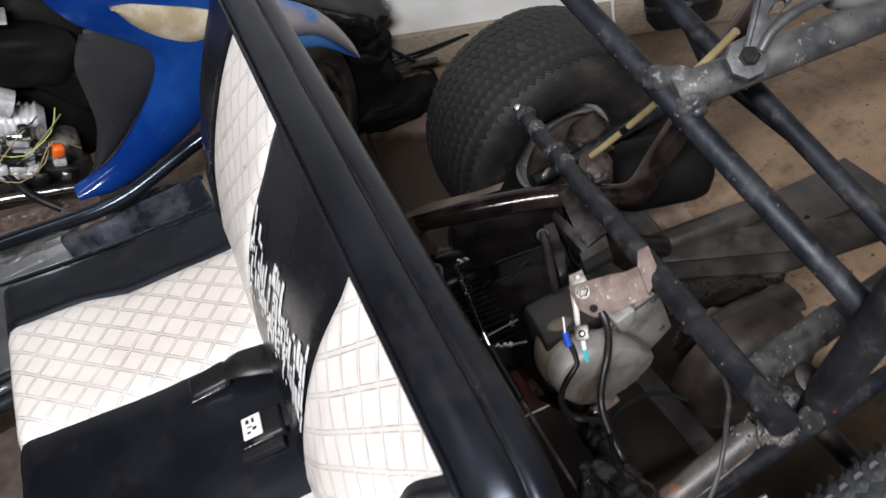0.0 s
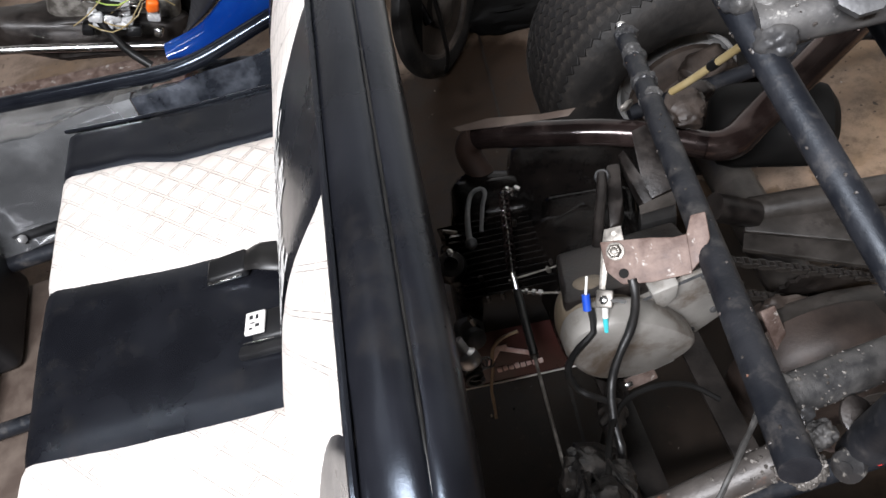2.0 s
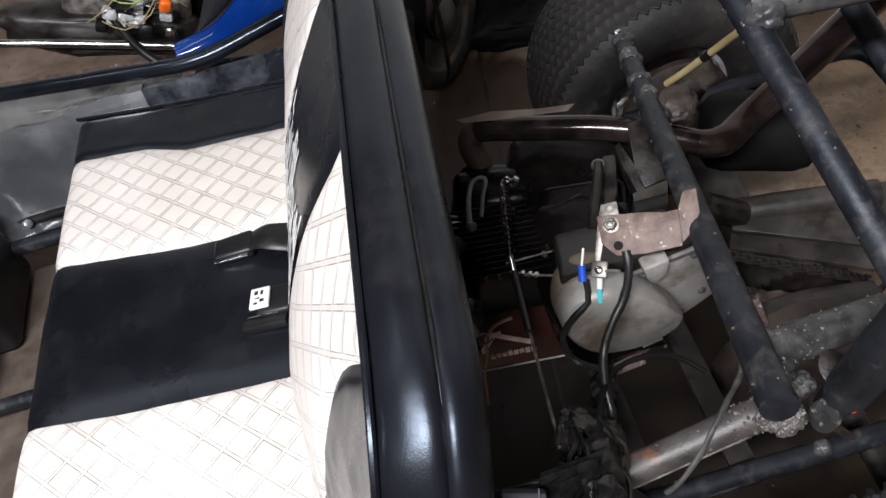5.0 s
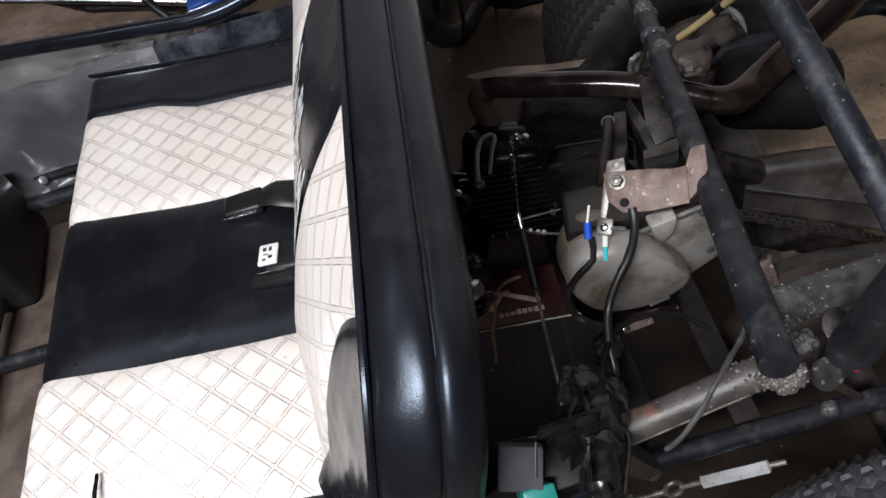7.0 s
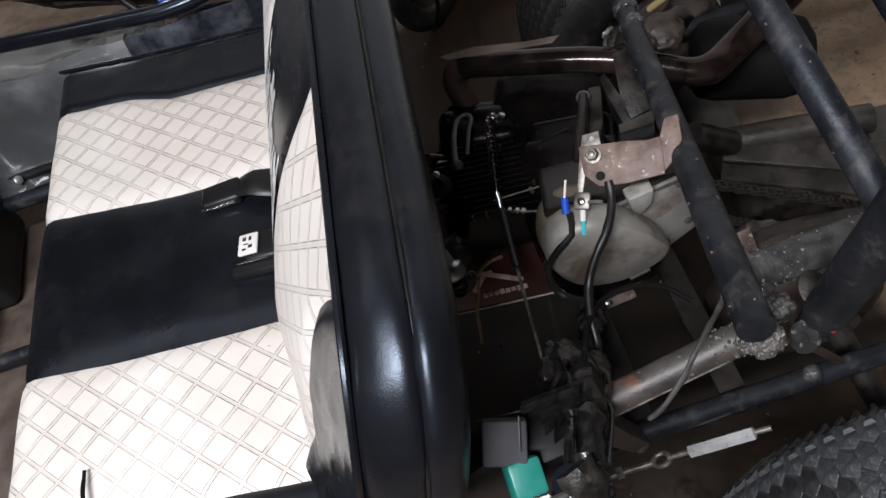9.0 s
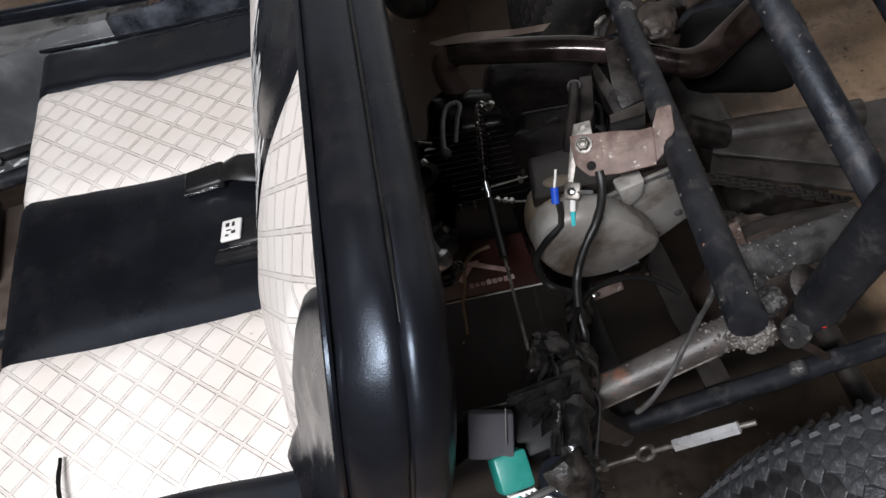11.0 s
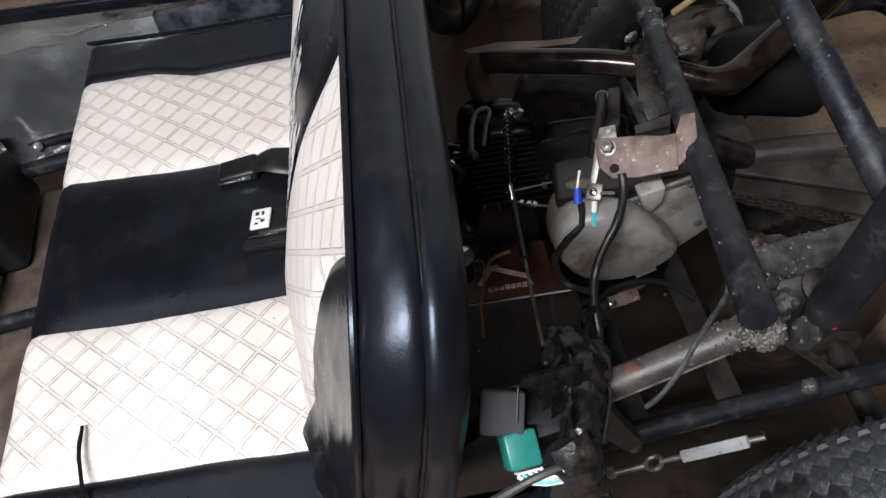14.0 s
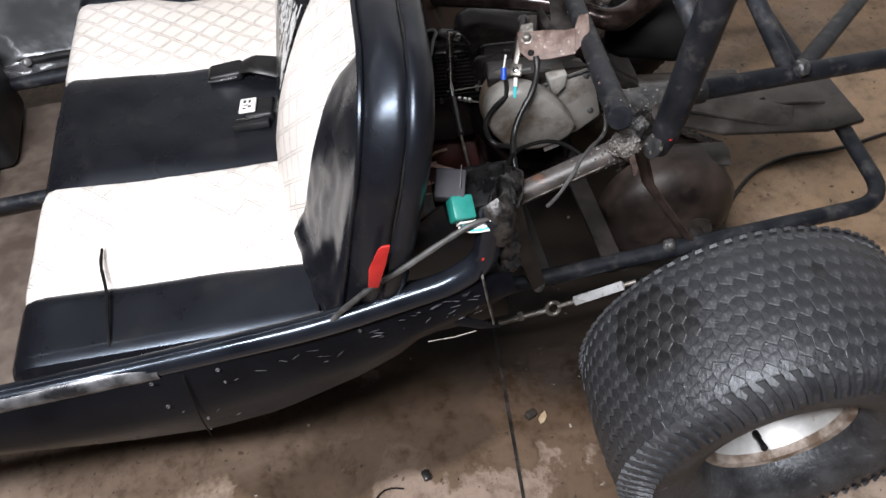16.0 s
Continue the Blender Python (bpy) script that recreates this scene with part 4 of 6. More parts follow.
part("shroud", lump(pose(0.785, 0.165, 0.455, 10, 0, -24), 0.20, 0.16, 0.15, 0.10, 18, 3, 0.45), ENGINE_BLACK, engine)
part("shroud", lump(pose(0.680, 0.190, 0.450, 10, 0, -24), 0.125, 0.10, 0.13, 0.12, 20, 5, 0.45), ENGINE_BLACK, engine)


COVER_PLATE = [(0.712, -0.118, 0.560), (0.722, -0.118, 0.612), (0.752, -0.118, 0.628), (0.777, -0.118, 0.622), (0.846, -0.118, 0.637), (0.858, -0.118, 0.610), (0.871, -0.118, 0.545), (0.834, -0.118, 0.519), (0.770, -0.118, 0.520), (0.725, -0.118, 0.535)]
part("side_cover", prism(COVER_PLATE, (0, 0.045, -0.01), 0.004), COVER, engine, "grey cast metal cover plate")
LOBE = [(0.733, -0.150, 0.652), (0.756, -0.150, 0.645), (0.779, -0.150, 0.629), (0.802, -0.150, 0.602), (0.822, -0.150, 0.563), (0.813, -0.150, 0.543), (0.776, -0.150, 0.531), (0.737, -0.150, 0.538), (0.712, -0.150, 0.556), (0.694, -0.150, 0.585), (0.688, -0.150, 0.617), (0.702, -0.150, 0.645)]
lobe = prism(LOBE, (0, 0.034, -0.002), 0.009, 0.010)
for v in lobe.verts:
    if v.co.y < -0.135:
        v.co.y -= 0.010 * max(0.0, 1 - ((v.co.x - 0.755) / 0.075) ** 2 - ((v.co.z - 0.59) / 0.065) ** 2)
part("cover_lobe", lobe, COVER, engine, "raised rounded lobe of the cast cover")
part("cover_dome", lump(pose(0.730, -0.106, 0.598, 0, 10, 0), 0.082, 0.082, 0.090, 0.012, 12, 0, 0.85), SOILED, engine, "soiled domed end of the cast cover")
part("cover_boss", prism([(0.783, -0.128, 0.640), (0.812, -0.128, 0.644), (0.809, -0.128, 0.622), (0.797, -0.128, 0.608), (0.788, -0.128, 0.618)], (0, 0.03, 0), 0.003), COVER, engine, "small cast lug")
part("cover_top", roughen(prism([(0.700, -0.112, 0.650), (0.848, -0.112, 0.640), (0.850, -0.02, 0.600), (0.715, -0.02, 0.610)], (0, 0, -0.05), 0.006), 0.002, 40), OILY, engine, "oily dark casting above the cover")
part("cover_lip", tube([(0.776, -0.122, 0.626), (0.810, -0.122, 0.634), (0.846, -0.122, 0.640)], 0.0016, 6), CAST, engine)
for x, z in ((0.853, 0.560), (0.828, 0.532), (0.842, 0.628)):
    part("cover_screw", lathe(toward((x, -0.117, z), (x, -0.2, z)), [(0.0046, 0), (0.0046, 0.003), (0.003, 0.004)], 10), CAST, engine)

# exhaust
exhaust = thing("exhaust_pipe", (0.85, 0.15, 0.40), "brown burnt steel exhaust pipe with a bend and a dark muffler", "exhaust")
pipe_line = bent_path([(0.700, 0.185, 0.40), (0.688, 0.205, 0.47), (0.655, 0.252, 0.568), (0.86, 0.150, 0.578), (0.968, 0.092, 0.550), (1.02, 0.122, 0.550), (1.186, 0.174, 0.627), (1.32, 0.216, 0.690)], 0.06, 8)
cut_at = min(range(len(pipe_line)), key=lambda k: (pipe_line[k] - Vector((0.93, 0.115, 0.56))).length)
elbow_at = min(range(len(pipe_line)), key=lambda k: (pipe_line[k] - Vector((0.685, 0.237, 0.570))).length)
part("pipe_elbow", tube(pipe_line[:elbow_at + 1], 0.0180, 18), ELBOW, exhaust, "dark rust-brown elbow")
part("pipe", tube(pipe_line[elbow_at:cut_at + 1], 0.0175, 18), PIPE, exhaust, "dark burnt pipe")
part("pipe_bend", tube(pipe_line[cut_at:], lambda f: 0.0176 + 0.0034 * min(1.0, f * 5), 22), PIPE_BRIGHT, exhaust, "shiny brown steel bend")

part("muffler", lathe(toward((1.005, 0.225, 0.452), (1.17, 0.165, 0.440)), [(0.008, 0), (0.040, 0.003), (0.054, 0.014), (0.060, 0.035), (0.060, 0.135), (0.054, 0.155), (0.035, 0.168), (0.008, 0.171)], 40), MATT_BLACK, exhaust, "black sooty round muffler")

# side panel under the near rail
def side_panel():
    foot = [(-1.3, 0.47), (-0.02, 0.442), (0.12, 0.408), (0.23, 0.393), (0.33, 0.404), (0.445, 0.445), (0.498, 0.474), (0.522, 0.500), (0.603, 0.528), (0.636, 0.545), (0.66, 0.57)]
    top = [(-1.3, 0.545), (0.20, 0.545), (0.42, 0.568), (0.575, 0.597), (0.61, 0.615), (0.66, 0.60)]
    bm = bmesh.new()
    rows = []
    for k in range(61):
        x = -1.2 + 1.855 * k / 60
        zt, zb = lerp_table(top, x), lerp_table(foot, x)
        row = []
        for j in range(9):
            f = j / 8
            row.append(bm.verts.new((x, -0.418 - 0.012 * math.sin(math.pi * f) + 0.004 * f + 0.003 * noise.noise(Vector((x * 5, f * 3, 0))), zt + (zb - zt) * f)))
        rows.append(row)
    for a, b in zip(rows, rows[1:]):
        for j in range(8):
            bm.faces.new((a[j], a[j + 1], b[j + 1], b[j]))
    ret = bmesh.ops.extrude_face_region(bm, geom=list(bm.faces))
    bmesh.ops.translate(bm, verts=[v for v in ret["geom"] if isinstance(v, bmesh.types.BMVert)], vec=(0, 0.004, 0))
    return bm


part("side_skirt", side_panel(), PANEL, kart, "black scuffed side panel")

# far side tin
def far_tin(x_from, x_to, crumple):
    bm = bmesh.new()
    rows = []
    for i in range(41):
        x = x_from + (x_to - x_from) * i / 40
        row = []
        for j in range(7):
            f = j / 7
            y = 0.85 - 0.28 * x - (0.185 - 0.28 * x) * f
            row.append(bm.verts.new((x, y, 0.468 + 0.055 * f ** 1.5 + crumple * (0.016 * noise.noise(Vector((x * 9, f * 3, 7))) + 0.006 * noise.noise(Vector((x * 26, f * 7, 2)))))))
        for j in range(15):
            f = j / 14
            y = 0.665 - 0.10 * f
            z = 0.525 - 0.17 * math.sin(f * math.pi / 2) + crumple * (0.012 * noise.noise(Vector((x * 8, f * 4, 0))) + 0.005 * noise.noise(Vector((x * 24, f * 9, 5))))
            row.append(bm.verts.new((x, y, z)))
        rows.append(row)
    for a, b in zip(rows, rows[1:]):
        for j in range(21):
            c = (a[j].co + b[j + 1].co) / 2
            if ((c.x - 0.19) / 0.045) ** 2 + ((c.y - 0.715) / 0.035) ** 2 > 1:
                bm.faces.new((a[j], a[j + 1], b[j + 1], b[j]))
    ret = bmesh.ops.extrude_face_region(bm, geom=list(bm.faces))
    bmesh.ops.translate(bm, verts=[v for v in ret["geom"] if isinstance(v, bmesh.types.BMVert)], vec=(0, 0.003, -0.003))
    return bm


part("side_tin", far_tin(-1.0, 0.13, 1.0), TIN, kart, "crumpled bright tin side panel")
part("side_liner", far_tin(0.132, 0.40, 0.6), LINER, kart, "glossy black plastic liner")


# ---- frame details ----
bm = lump(toward((0.811, -0.342, 0.705), (0.836, -0.335, 0.714)), 0.030, 0.025, 0.034, 0.22, 90, 1, 0.8)
bmesh.ops.subdivide_edges(bm, edges=list(bm.edges), cuts=1, use_grid_fill=True)
roughen(bm, 0.0026, 210, 3)
roughen(bm, 0.0020, 460, 5)
part("weld", bm, WELD, kart, "lumpy brown-grey spattered weld bead")
bm = lump(pose(0.830, -0.328, 0.714, 20, 10, 30), 0.022, 0.020, 0.028, 0.25, 90, 6, 0.8)
bmesh.ops.subdivide_edges(bm, edges=list(bm.edges), cuts=1, use_grid_fill=True)
roughen(bm, 0.0024, 240, 7)
part("weld", bm, JOINT, kart, "dark lumpy weld bead at the joint")
for k, (p, r) in enumerate((((0.858, -0.115, 0.945), 0.014), ((0.866, -0.150, 0.930), 0.015), ((0.872, -0.128, 0.945), 0.012), ((0.934, 0.345, 0.556), 0.0185), ((0.920, 0.275, 0.579), 0.0175), ((0.905, 0.20, 0.601), 0.0165), ((0.896, 0.155, 0.613), 0.0165), ((0.735, -0.262, 0.350), 0.012), ((0.955, -0.250, 0.362), 0.012), ((0.815, -0.296, 0.732), 0.015), ((0.822, -0.312, 0.722), 0.014), ((1.058, -0.282, 0.712), 0.012))):
    part("weld", weld_into(bmesh.new(), p, r, 11 + k), GREY_TUBE, kart, "lumpy spattered weld bead")
for name, (p, q, r, c, reach) in {"a": (BAR_A[0], BAR_A[1], 0.0138, 70, (0.03, 1.0)), "b": (BAR_B[1], BAR_B[0], 0.0110, 40, (0.0, 0.9)),
                                  "c": ((0.812, -0.300, 0.729), (0.925, -0.288, 0.714), 0.0160, 110, (0.0, 1.0)), "d": ((0.806, -0.325, 0.678), (0.684, -0.327, 0.638), 0.0136, 24, (0.0, 0.9)), "c ": ((0.810, -0.325, 0.679), (0.778, -0.325, 0.669), 0.0140, 120, (0.0, 1.0)),
                                  "e": ((0.860, -0.133, 0.933), (1.029, -0.1635, 0.936), 0.017, 80, (0.0, 1.0))}.items():
    tagged(part("spatter", spatter(p, q, r, c, ord(name[0]) + len(name), (0.0005, 0.0018), reach), WELD if name[0] in "cd" else RUST_GREY, kart), "fine weld spatter on the tube", kind="stuff")
part("tube_plug", lathe(toward((0.937, 0.360, 0.550), (0.947, 0.41, 0.535)), [(0.007, 0), (0.007, 0.02), (0.009, 0.021), (0.009, 0.032)], 12), CHROME, kart, "bright threaded stub")


def lug(at, to, r, hole):
    return plate([(r * 0.75 * math.cos(a), r * math.sin(a)) for a in (2 * math.pi * k / 20 for k in range(20))], toward(at, to), 0.006, 0.001, [(0, 0, hole)])


part("lug", lug((0.845, -0.350, 0.700), (0.765, -0.385, 0.735), 0.016, 0.005), JOINT, kart, "black lug with a bolt hole")
part("lug", lug((0.858, -0.328, 0.722), (0.855, -0.358, 0.84), 0.016, 0.006), OILY, kart, "black lug with a bolt hole")
for p in ((0.862, -0.3660, 0.752), (0.857, -0.3590, 0.716)):
    part("paint_fleck", weld_into(bmesh.new(), p, 0.0028, p[0] * 90), RED, kart, "red paint fleck")
part("post", tube([(0.668, -0.345, 0.665), (0.700, -0.30, 0.50), (0.732, -0.262, 0.36)], 0.016, 4), DUSTY, kart, "flat rusty steel post")
part("gusset", plate([(0.0, 0.0), (0.13, 0.10), (0.16, 0.06), (0.15, -0.05), (0.05, -0.04)], Matrix.Translation((0.475, -0.358, 0.60)) @ Matrix.Rotation(math.pi / 2, 4, "X"), 0.004), PLASTIC, kart, "black gusset plate")
part("battery_tray", box(pose(0.600, -0.262, 0.385, 0, 0, 2), 0.15, 0.11, 0.05, 0.006), PLASTIC, kart, "black tray")
part("rail_tape", roughen(tube([(-0.9, -0.4035, 0.5475), (-0.3, -0.4035, 0.548), (0.215, -0.4055, 0.5515)], 0.0150, 16), 0.0012, 50), WORN_RAIL, kart, "rubbed silver lower half of the rail")


random.seed(5)


def scuff(x, z, ln, ang, w):
    """A thin raised burr, tapered at both ends."""
    bm = tube([(-ln / 2, 0, 0), (-ln / 6, 0, 0.03 * ln), (ln / 5, 0, 0.0), (ln / 2, 0, 0.02 * ln)], lambda f: w * (0.25 + 0.75 * math.sin(math.pi * min(0.95, max(0.05, f)))), 6)
    bmesh.ops.transform(bm, matrix=pose(x, -0.4335 + 0.10 * abs(0.47 - z) ** 1.5, z, 0, -ang, 0), verts=bm.verts)
    return bm


for k in range(34):
    x = 0.24 + 0.37 * random.random() ** 0.4
    z = lerp_table([(0.0, 0.535), (0.30, 0.542), (0.45, 0.564), (0.60, 0.604)], x) - 0.004 - 0.045 * random.random() ** 2.5
    part("scratch", scuff(x, z, random.uniform(0.003, 0.016), lerp_table([(0.0, 2), (0.4, 10), (0.6, 18)], x) + random.uniform(-40, 40), random.uniform(0.0003, 0.0008)), SCUFF, kart, "pale scratch")
for k in range(4):
    part("scratch", scuff(random.uniform(0.0, 0.30), random.uniform(0.40, 0.50), random.uniform(0.004, 0.010), random.uniform(-60, 60), 0.0006), SCUFF, kart, "pale scratch")

part("crack", tube([(0.243, -0.4245, 0.548), (0.240, -0.4330, 0.500), (0.236, -0.4350, 0.455), (0.231, -0.4285, 0.400)], 0.0011, 6), MATT_BLACK, kart, "dark crack in the panel")
for k, (x, z) in enumerate(((0.285, 0.548), (0.463, 0.566), (0.288, 0.528), (0.205, 0.548), (0.243, 0.452), (0.238, 0.425), (0.208, 0.500))):
    part("chipped_hole", lathe(toward((x, -0.4325 + 0.006 * (z > 0.53), z), (x, -0.46, z + 0.006)), [(0.0010, -0.0008), (0.0016, 0.0003), (0.0026 - 0.0005 * (k % 3), 0.0001), (0.0030 - 0.0005 * (k % 3), -0.001)], 12), SCUFF, kart, "chipped rim of a bolt hole")

# exhaust shield and clamp
part("heat_shield", roughen(plate([(0, 0), (0.05, 0.010), (0.12, 0.009), (0.165, 0.014), (0.155, 0.002), (0.06, -0.004), (0.01, -0.006)], pose(0.655, 0.238, 0.596, 18, -3, -23), 0.002, 0.0006), 0.002, 40), BROWN_TIN, exhaust, "bent tin heat shield")
part("tin_scrap", roughen(lump(pose(0.868, 0.165, 0.604, 20, 10, 30), 0.022, 0.006, 0.014, 0.5, 70), 0.002, 140), WORN_TIN, exhaust, "crumpled bright tin scrap")

# engine mount: dark clamps and rubber between cross tube and engine
part("mount_plate", roughen(prism([(0.850, 0.100, 0.628), (0.884, 0.110, 0.622), (0.882, 0.030, 0.592), (0.838, 0.026, 0.586)], (0.004, 0.002, -0.006), 0.001), 0.0008, 60), OILY, kart, "oily brown steel plate")
part("mount_plate", prism([(0.829, 0.090, 0.606), (0.836, 0.090, 0.612), (0.842, 0.050, 0.604), (0.844, 0.022, 0.590), (0.834, 0.010, 0.586), (0.830, 0.052, 0.596)], (0.002, -0.002, -0.028), 0.001), OILY, kart, "bent steel flange")
part("mount_foot", roughen(prism([(0.826, 0.018, 0.590), (0.872, 0.024, 0.590), (0.860, -0.010, 0.590), (0.818, -0.006, 0.590)], (-0.004, -0.004, -0.034), 0.004), 0.0012, 70), RUBBER_HOSE, kart, "grey rubber block")
part("mount_foot_cap", prism([(0.826, 0.018, 0.5915), (0.872, 0.024, 0.5915), (0.864, 0.004, 0.5915), (0.823, 0.006, 0.5915)], (0, 0, 0.002), 0.0006), DUSTY, kart, "dusty steel foot")
part("mount_channel", prism([(0.812, 0.084, 0.604), (0.828, 0.080, 0.604), (0.812, 0.030, 0.596), (0.799, 0.008, 0.588), (0.786, 0.006, 0.588), (0.800, 0.050, 0.600)], (0, 0, -0.030), 0.003), OILY, kart, "oily dark steel channel")
part("mount_pin", tube(smooth_path([(0.800, 0.064, 0.612), (0.790, 0.036, 0.614), (0.775, 0.004, 0.612), (0.760, -0.030, 0.606)]), 0.0060, 10), OILY, kart)
part("mount_pin", lathe(toward((0.800, 0.064, 0.606), (0.799, 0.062, 0.620)), [(0.007, 0), (0.009, 0.003), (0.008, 0.007), (0.004, 0.008)], 16), CAST, kart)
part("weld", lump(pose(0.925, 0.118, 0.615, 20, 0, -30), 0.045, 0.05, 0.03, 0.35, 45, 2), DUSTY_BROWN, kart, "dusty lumpy clamp")
part("weld", lump(pose(0.945, 0.150, 0.600, 20, 0, 20), 0.05, 0.035, 0.03, 0.35, 45, 4), OILY, kart, "dusty lumpy clamp")

# rusty bracket with bolt
UB, VB = Vector((0.063, -0.026, 0.010)).normalized(), Vector((0, -0.88, -0.475))
VB = (VB - UB * VB.dot(UB)).normalized()
NB = UB.cross(VB)
if NB.z < 0:
    NB = -NB
BRACKET = Matrix(((UB.x, VB.x, NB.x, 0.759), (UB.y, VB.y, NB.y, -0.107), (UB.z, VB.z, NB.z, 0.699), (0, 0, 0, 1)))
bracket = thing("mount_bracket", (0.759, -0.107, 0.69), "rusty primer-brown steel bracket bolted below the cross tube", "bracket")
body = part("plate", plate([(-0.014, -0.010), (0.030, -0.010), (0.052, -0.008), (0.066, -0.010), (0.066, 0.026), (0.030, 0.031), (0.004, 0.031), (-0.010, 0.018)], BRACKET, 0.004, 0.001, []), RUSTY, bracket)
part("tab", plate([(0.064, -0.010), (0.069, -0.026), (0.082, -0.028), (0.084, -0.004), (0.074, 0.016), (0.066, 0.024)], BRACKET @ pose(0, 0, 0.002, 0, 0, 0), 0.004), RUSTY, bracket)
# flat black disc stands in for the shade inside the hole
part("hole_disc", lathe(BRACKET @ pose(0.006, 0.021, 0.0042), [(0.0005, 0), (0.0046, 0.0001), (0.0046, 0.0004), (0.0005, 0.0004)], 16), MATT_BLACK, bracket)
bolt = bmesh.new()
lathe_into(bolt, BRACKET @ pose(0, 0, 0.004), [(0.0085, 0), (0.0085, 0.0018), (0.007, 0.0022)], 20)
lathe_into(bolt, BRACKET @ pose(0, 0, 0.006), [(0.0066, 0), (0.0066, 0.0045), (0.005, 0.006)], 6)
lathe_into(bolt, BRACKET @ pose(0, 0, 0.011), [(0.0035, 0), (0.0035, 0.003), (0.002, 0.0035)], 12)
part("bolt", bolt, WORN_TIN, bracket, "bright flanged bolt")
part("earth_tab", plate([(-0.010, -0.022), (0.006, -0.024), (0.008, -0.008), (-0.006, 0.0), (-0.014, 0.038), (-0.020, 0.038), (-0.014, -0.004)], BRACKET @ pose(0, 0, -0.003), 0.002, 0.0005, [(-0.001, -0.017, 0.0025)]), WORN_TIN, bracket, "bright tin tab")
part("connector_tab", box(BRACKET @ pose(-0.014, 0.043, 0.002, 0, 0, 8), 0.016, 0.017, 0.007, 0.002), WORN_TIN, bracket, "bright pressed clip")
part("screw", lathe(BRACKET @ pose(-0.014, 0.044, 0.0055), [(0.004, 0), (0.004, 0.002), (0.002, 0.003)], 12), CHROME, bracket)


def cable(name, points, r, mat, label, category="cable", n=8, parts=()):
    c = single(name, roughen(tube(smooth_path(points, 0.008), r, n), r * 0.35, 110), mat, label, category)
    return c


cable("coolant_hose", [(0.763, -0.135, 0.69), (0.761, -0.147, 0.680), (0.752, -0.16, 0.654), (0.733, -0.175, 0.636), (0.718, -0.19, 0.614), (0.708, -0.22, 0.602), (0.704, -0.25, 0.587), (0.683, -0.29, 0.60), (0.665, -0.33, 0.64)], 0.0043, RUBBER_HOSE, "thick black rubber hose hanging from the bracket", "hose", 12)
cable("loose_wire", [(0.722, -0.130, 0.655), (0.717, -0.150, 0.645), (0.7, -0.155, 0.635), (0.685, -0.16, 0.617), (0.684, -0.17, 0.600), (0.694, -0.18, 0.588), (0.712, -0.2, 0.598)], 0.0034, RUBBER_HOSE, "black taped wire curling beside the grey cover", "wire")
crimp = thing("wire_crimp", (0.721, -0.122, 0.64), "blue and teal wire crimps on short bare wires", "wire crimp")
part("blue_sleeve", tube([(0.7205, -0.125, 0.674), (0.7175, -0.135, 0.662)], 0.0040, 10), BLUE_PLUG, crimp, "blue plastic sleeve")
part("wire", tube(smooth_path([(0.7265, -0.114, 0.686), (0.724, -0.119, 0.682), (0.7205, -0.125, 0.674)]), 0.0013, 8), WHITE_PLASTIC, crimp)
part("white_sleeve", tube([(0.7345, -0.137, 0.664), (0.7315, -0.144, 0.654)], 0.003, 8), WHITE_PLASTIC, crimp)
part("teal_wire", tube([(0.7315, -0.144, 0.654), (0.729, -0.151, 0.641)], 0.0027, 8), TEAL, crimp, "teal wire")
part("wire", tube(smooth_path([(0.749, -0.155, 0.688), (0.742, -0.145, 0.680), (0.735, -0.139, 0.672), (0.7345, -0.137, 0.664)]), 0.0016, 8), ALLOY, crimp)

# throttle cable with return spring
throttle = thing("throttle_cable", (0.664, 0.0, 0.44), "black throttle cable with a brown return spring and bare inner wire", "cable")
turns = []
for k in range(220):
    f = k / 219
    a = f * 2 * math.pi * 15
    c = Vector((0.690, 0.132, 0.562)).lerp(Vector((0.668, 0.022, 0.550)), f)
    turns.append(c + Vector((math.cos(a) * 0.0058, 0.0015 * math.sin(a), math.sin(a) * 0.0058)))
part("return_spring", tube(turns, 0.0011, 6), PIPE, throttle, "rusty brown coil spring")
part("inner_wire", tube([(0.690, 0.135, 0.562), (0.667, 0.016, 0.547)], 0.0012, 6), CHROME, throttle)
part("ferrule", tube([(0.667, 0.018, 0.547), (0.6655, 0.000, 0.534)], 0.0040, 10), CHROME, throttle, "bright ferrule")
part("sheath", tube(smooth_path([(0.6655, 0.0, 0.534), (0.664, -0.020, 0.534), (0.661, -0.063, 0.535), (0.659, -0.095, 0.540)]), 0.0050, 10), RUBBER_HOSE, throttle)
part("inner_wire", tube(smooth_path([(0.659, -0.095, 0.540), (0.654, -0.17, 0.548), (0.647, -0.282, 0.570), (0.6445, -0.325, 0.662)]), 0.0019, 8), WORN_TIN, throttle)

cable("brake_cable", [(0.812, -0.270, 0.700), (0.809, -0.284, 0.674), (0.788, -0.305, 0.676), (0.768, -0.325, 0.681), (0.746, -0.341, 0.662), (0.728, -0.349, 0.644), (0.717, -0.349, 0.632)], 0.0024, STEEL_CABLE, "grey sheathed cable hung over the rusty tube")
cable("brake_cable", [(0.638, -0.412, 0.702), (0.607, -0.418, 0.706), (0.54, -0.424, 0.672), (0.475, -0.424, 0.632), (0.42, -0.418, 0.575)], 0.0036, STEEL_CABLE, "grey sheathed cable running past the backrest")

# taped wiring loom
loom = thing("wiring_loom", (0.655, -0.36, 0.60), "black taped wiring loom with dusty folds at the rail end", "wiring loom")
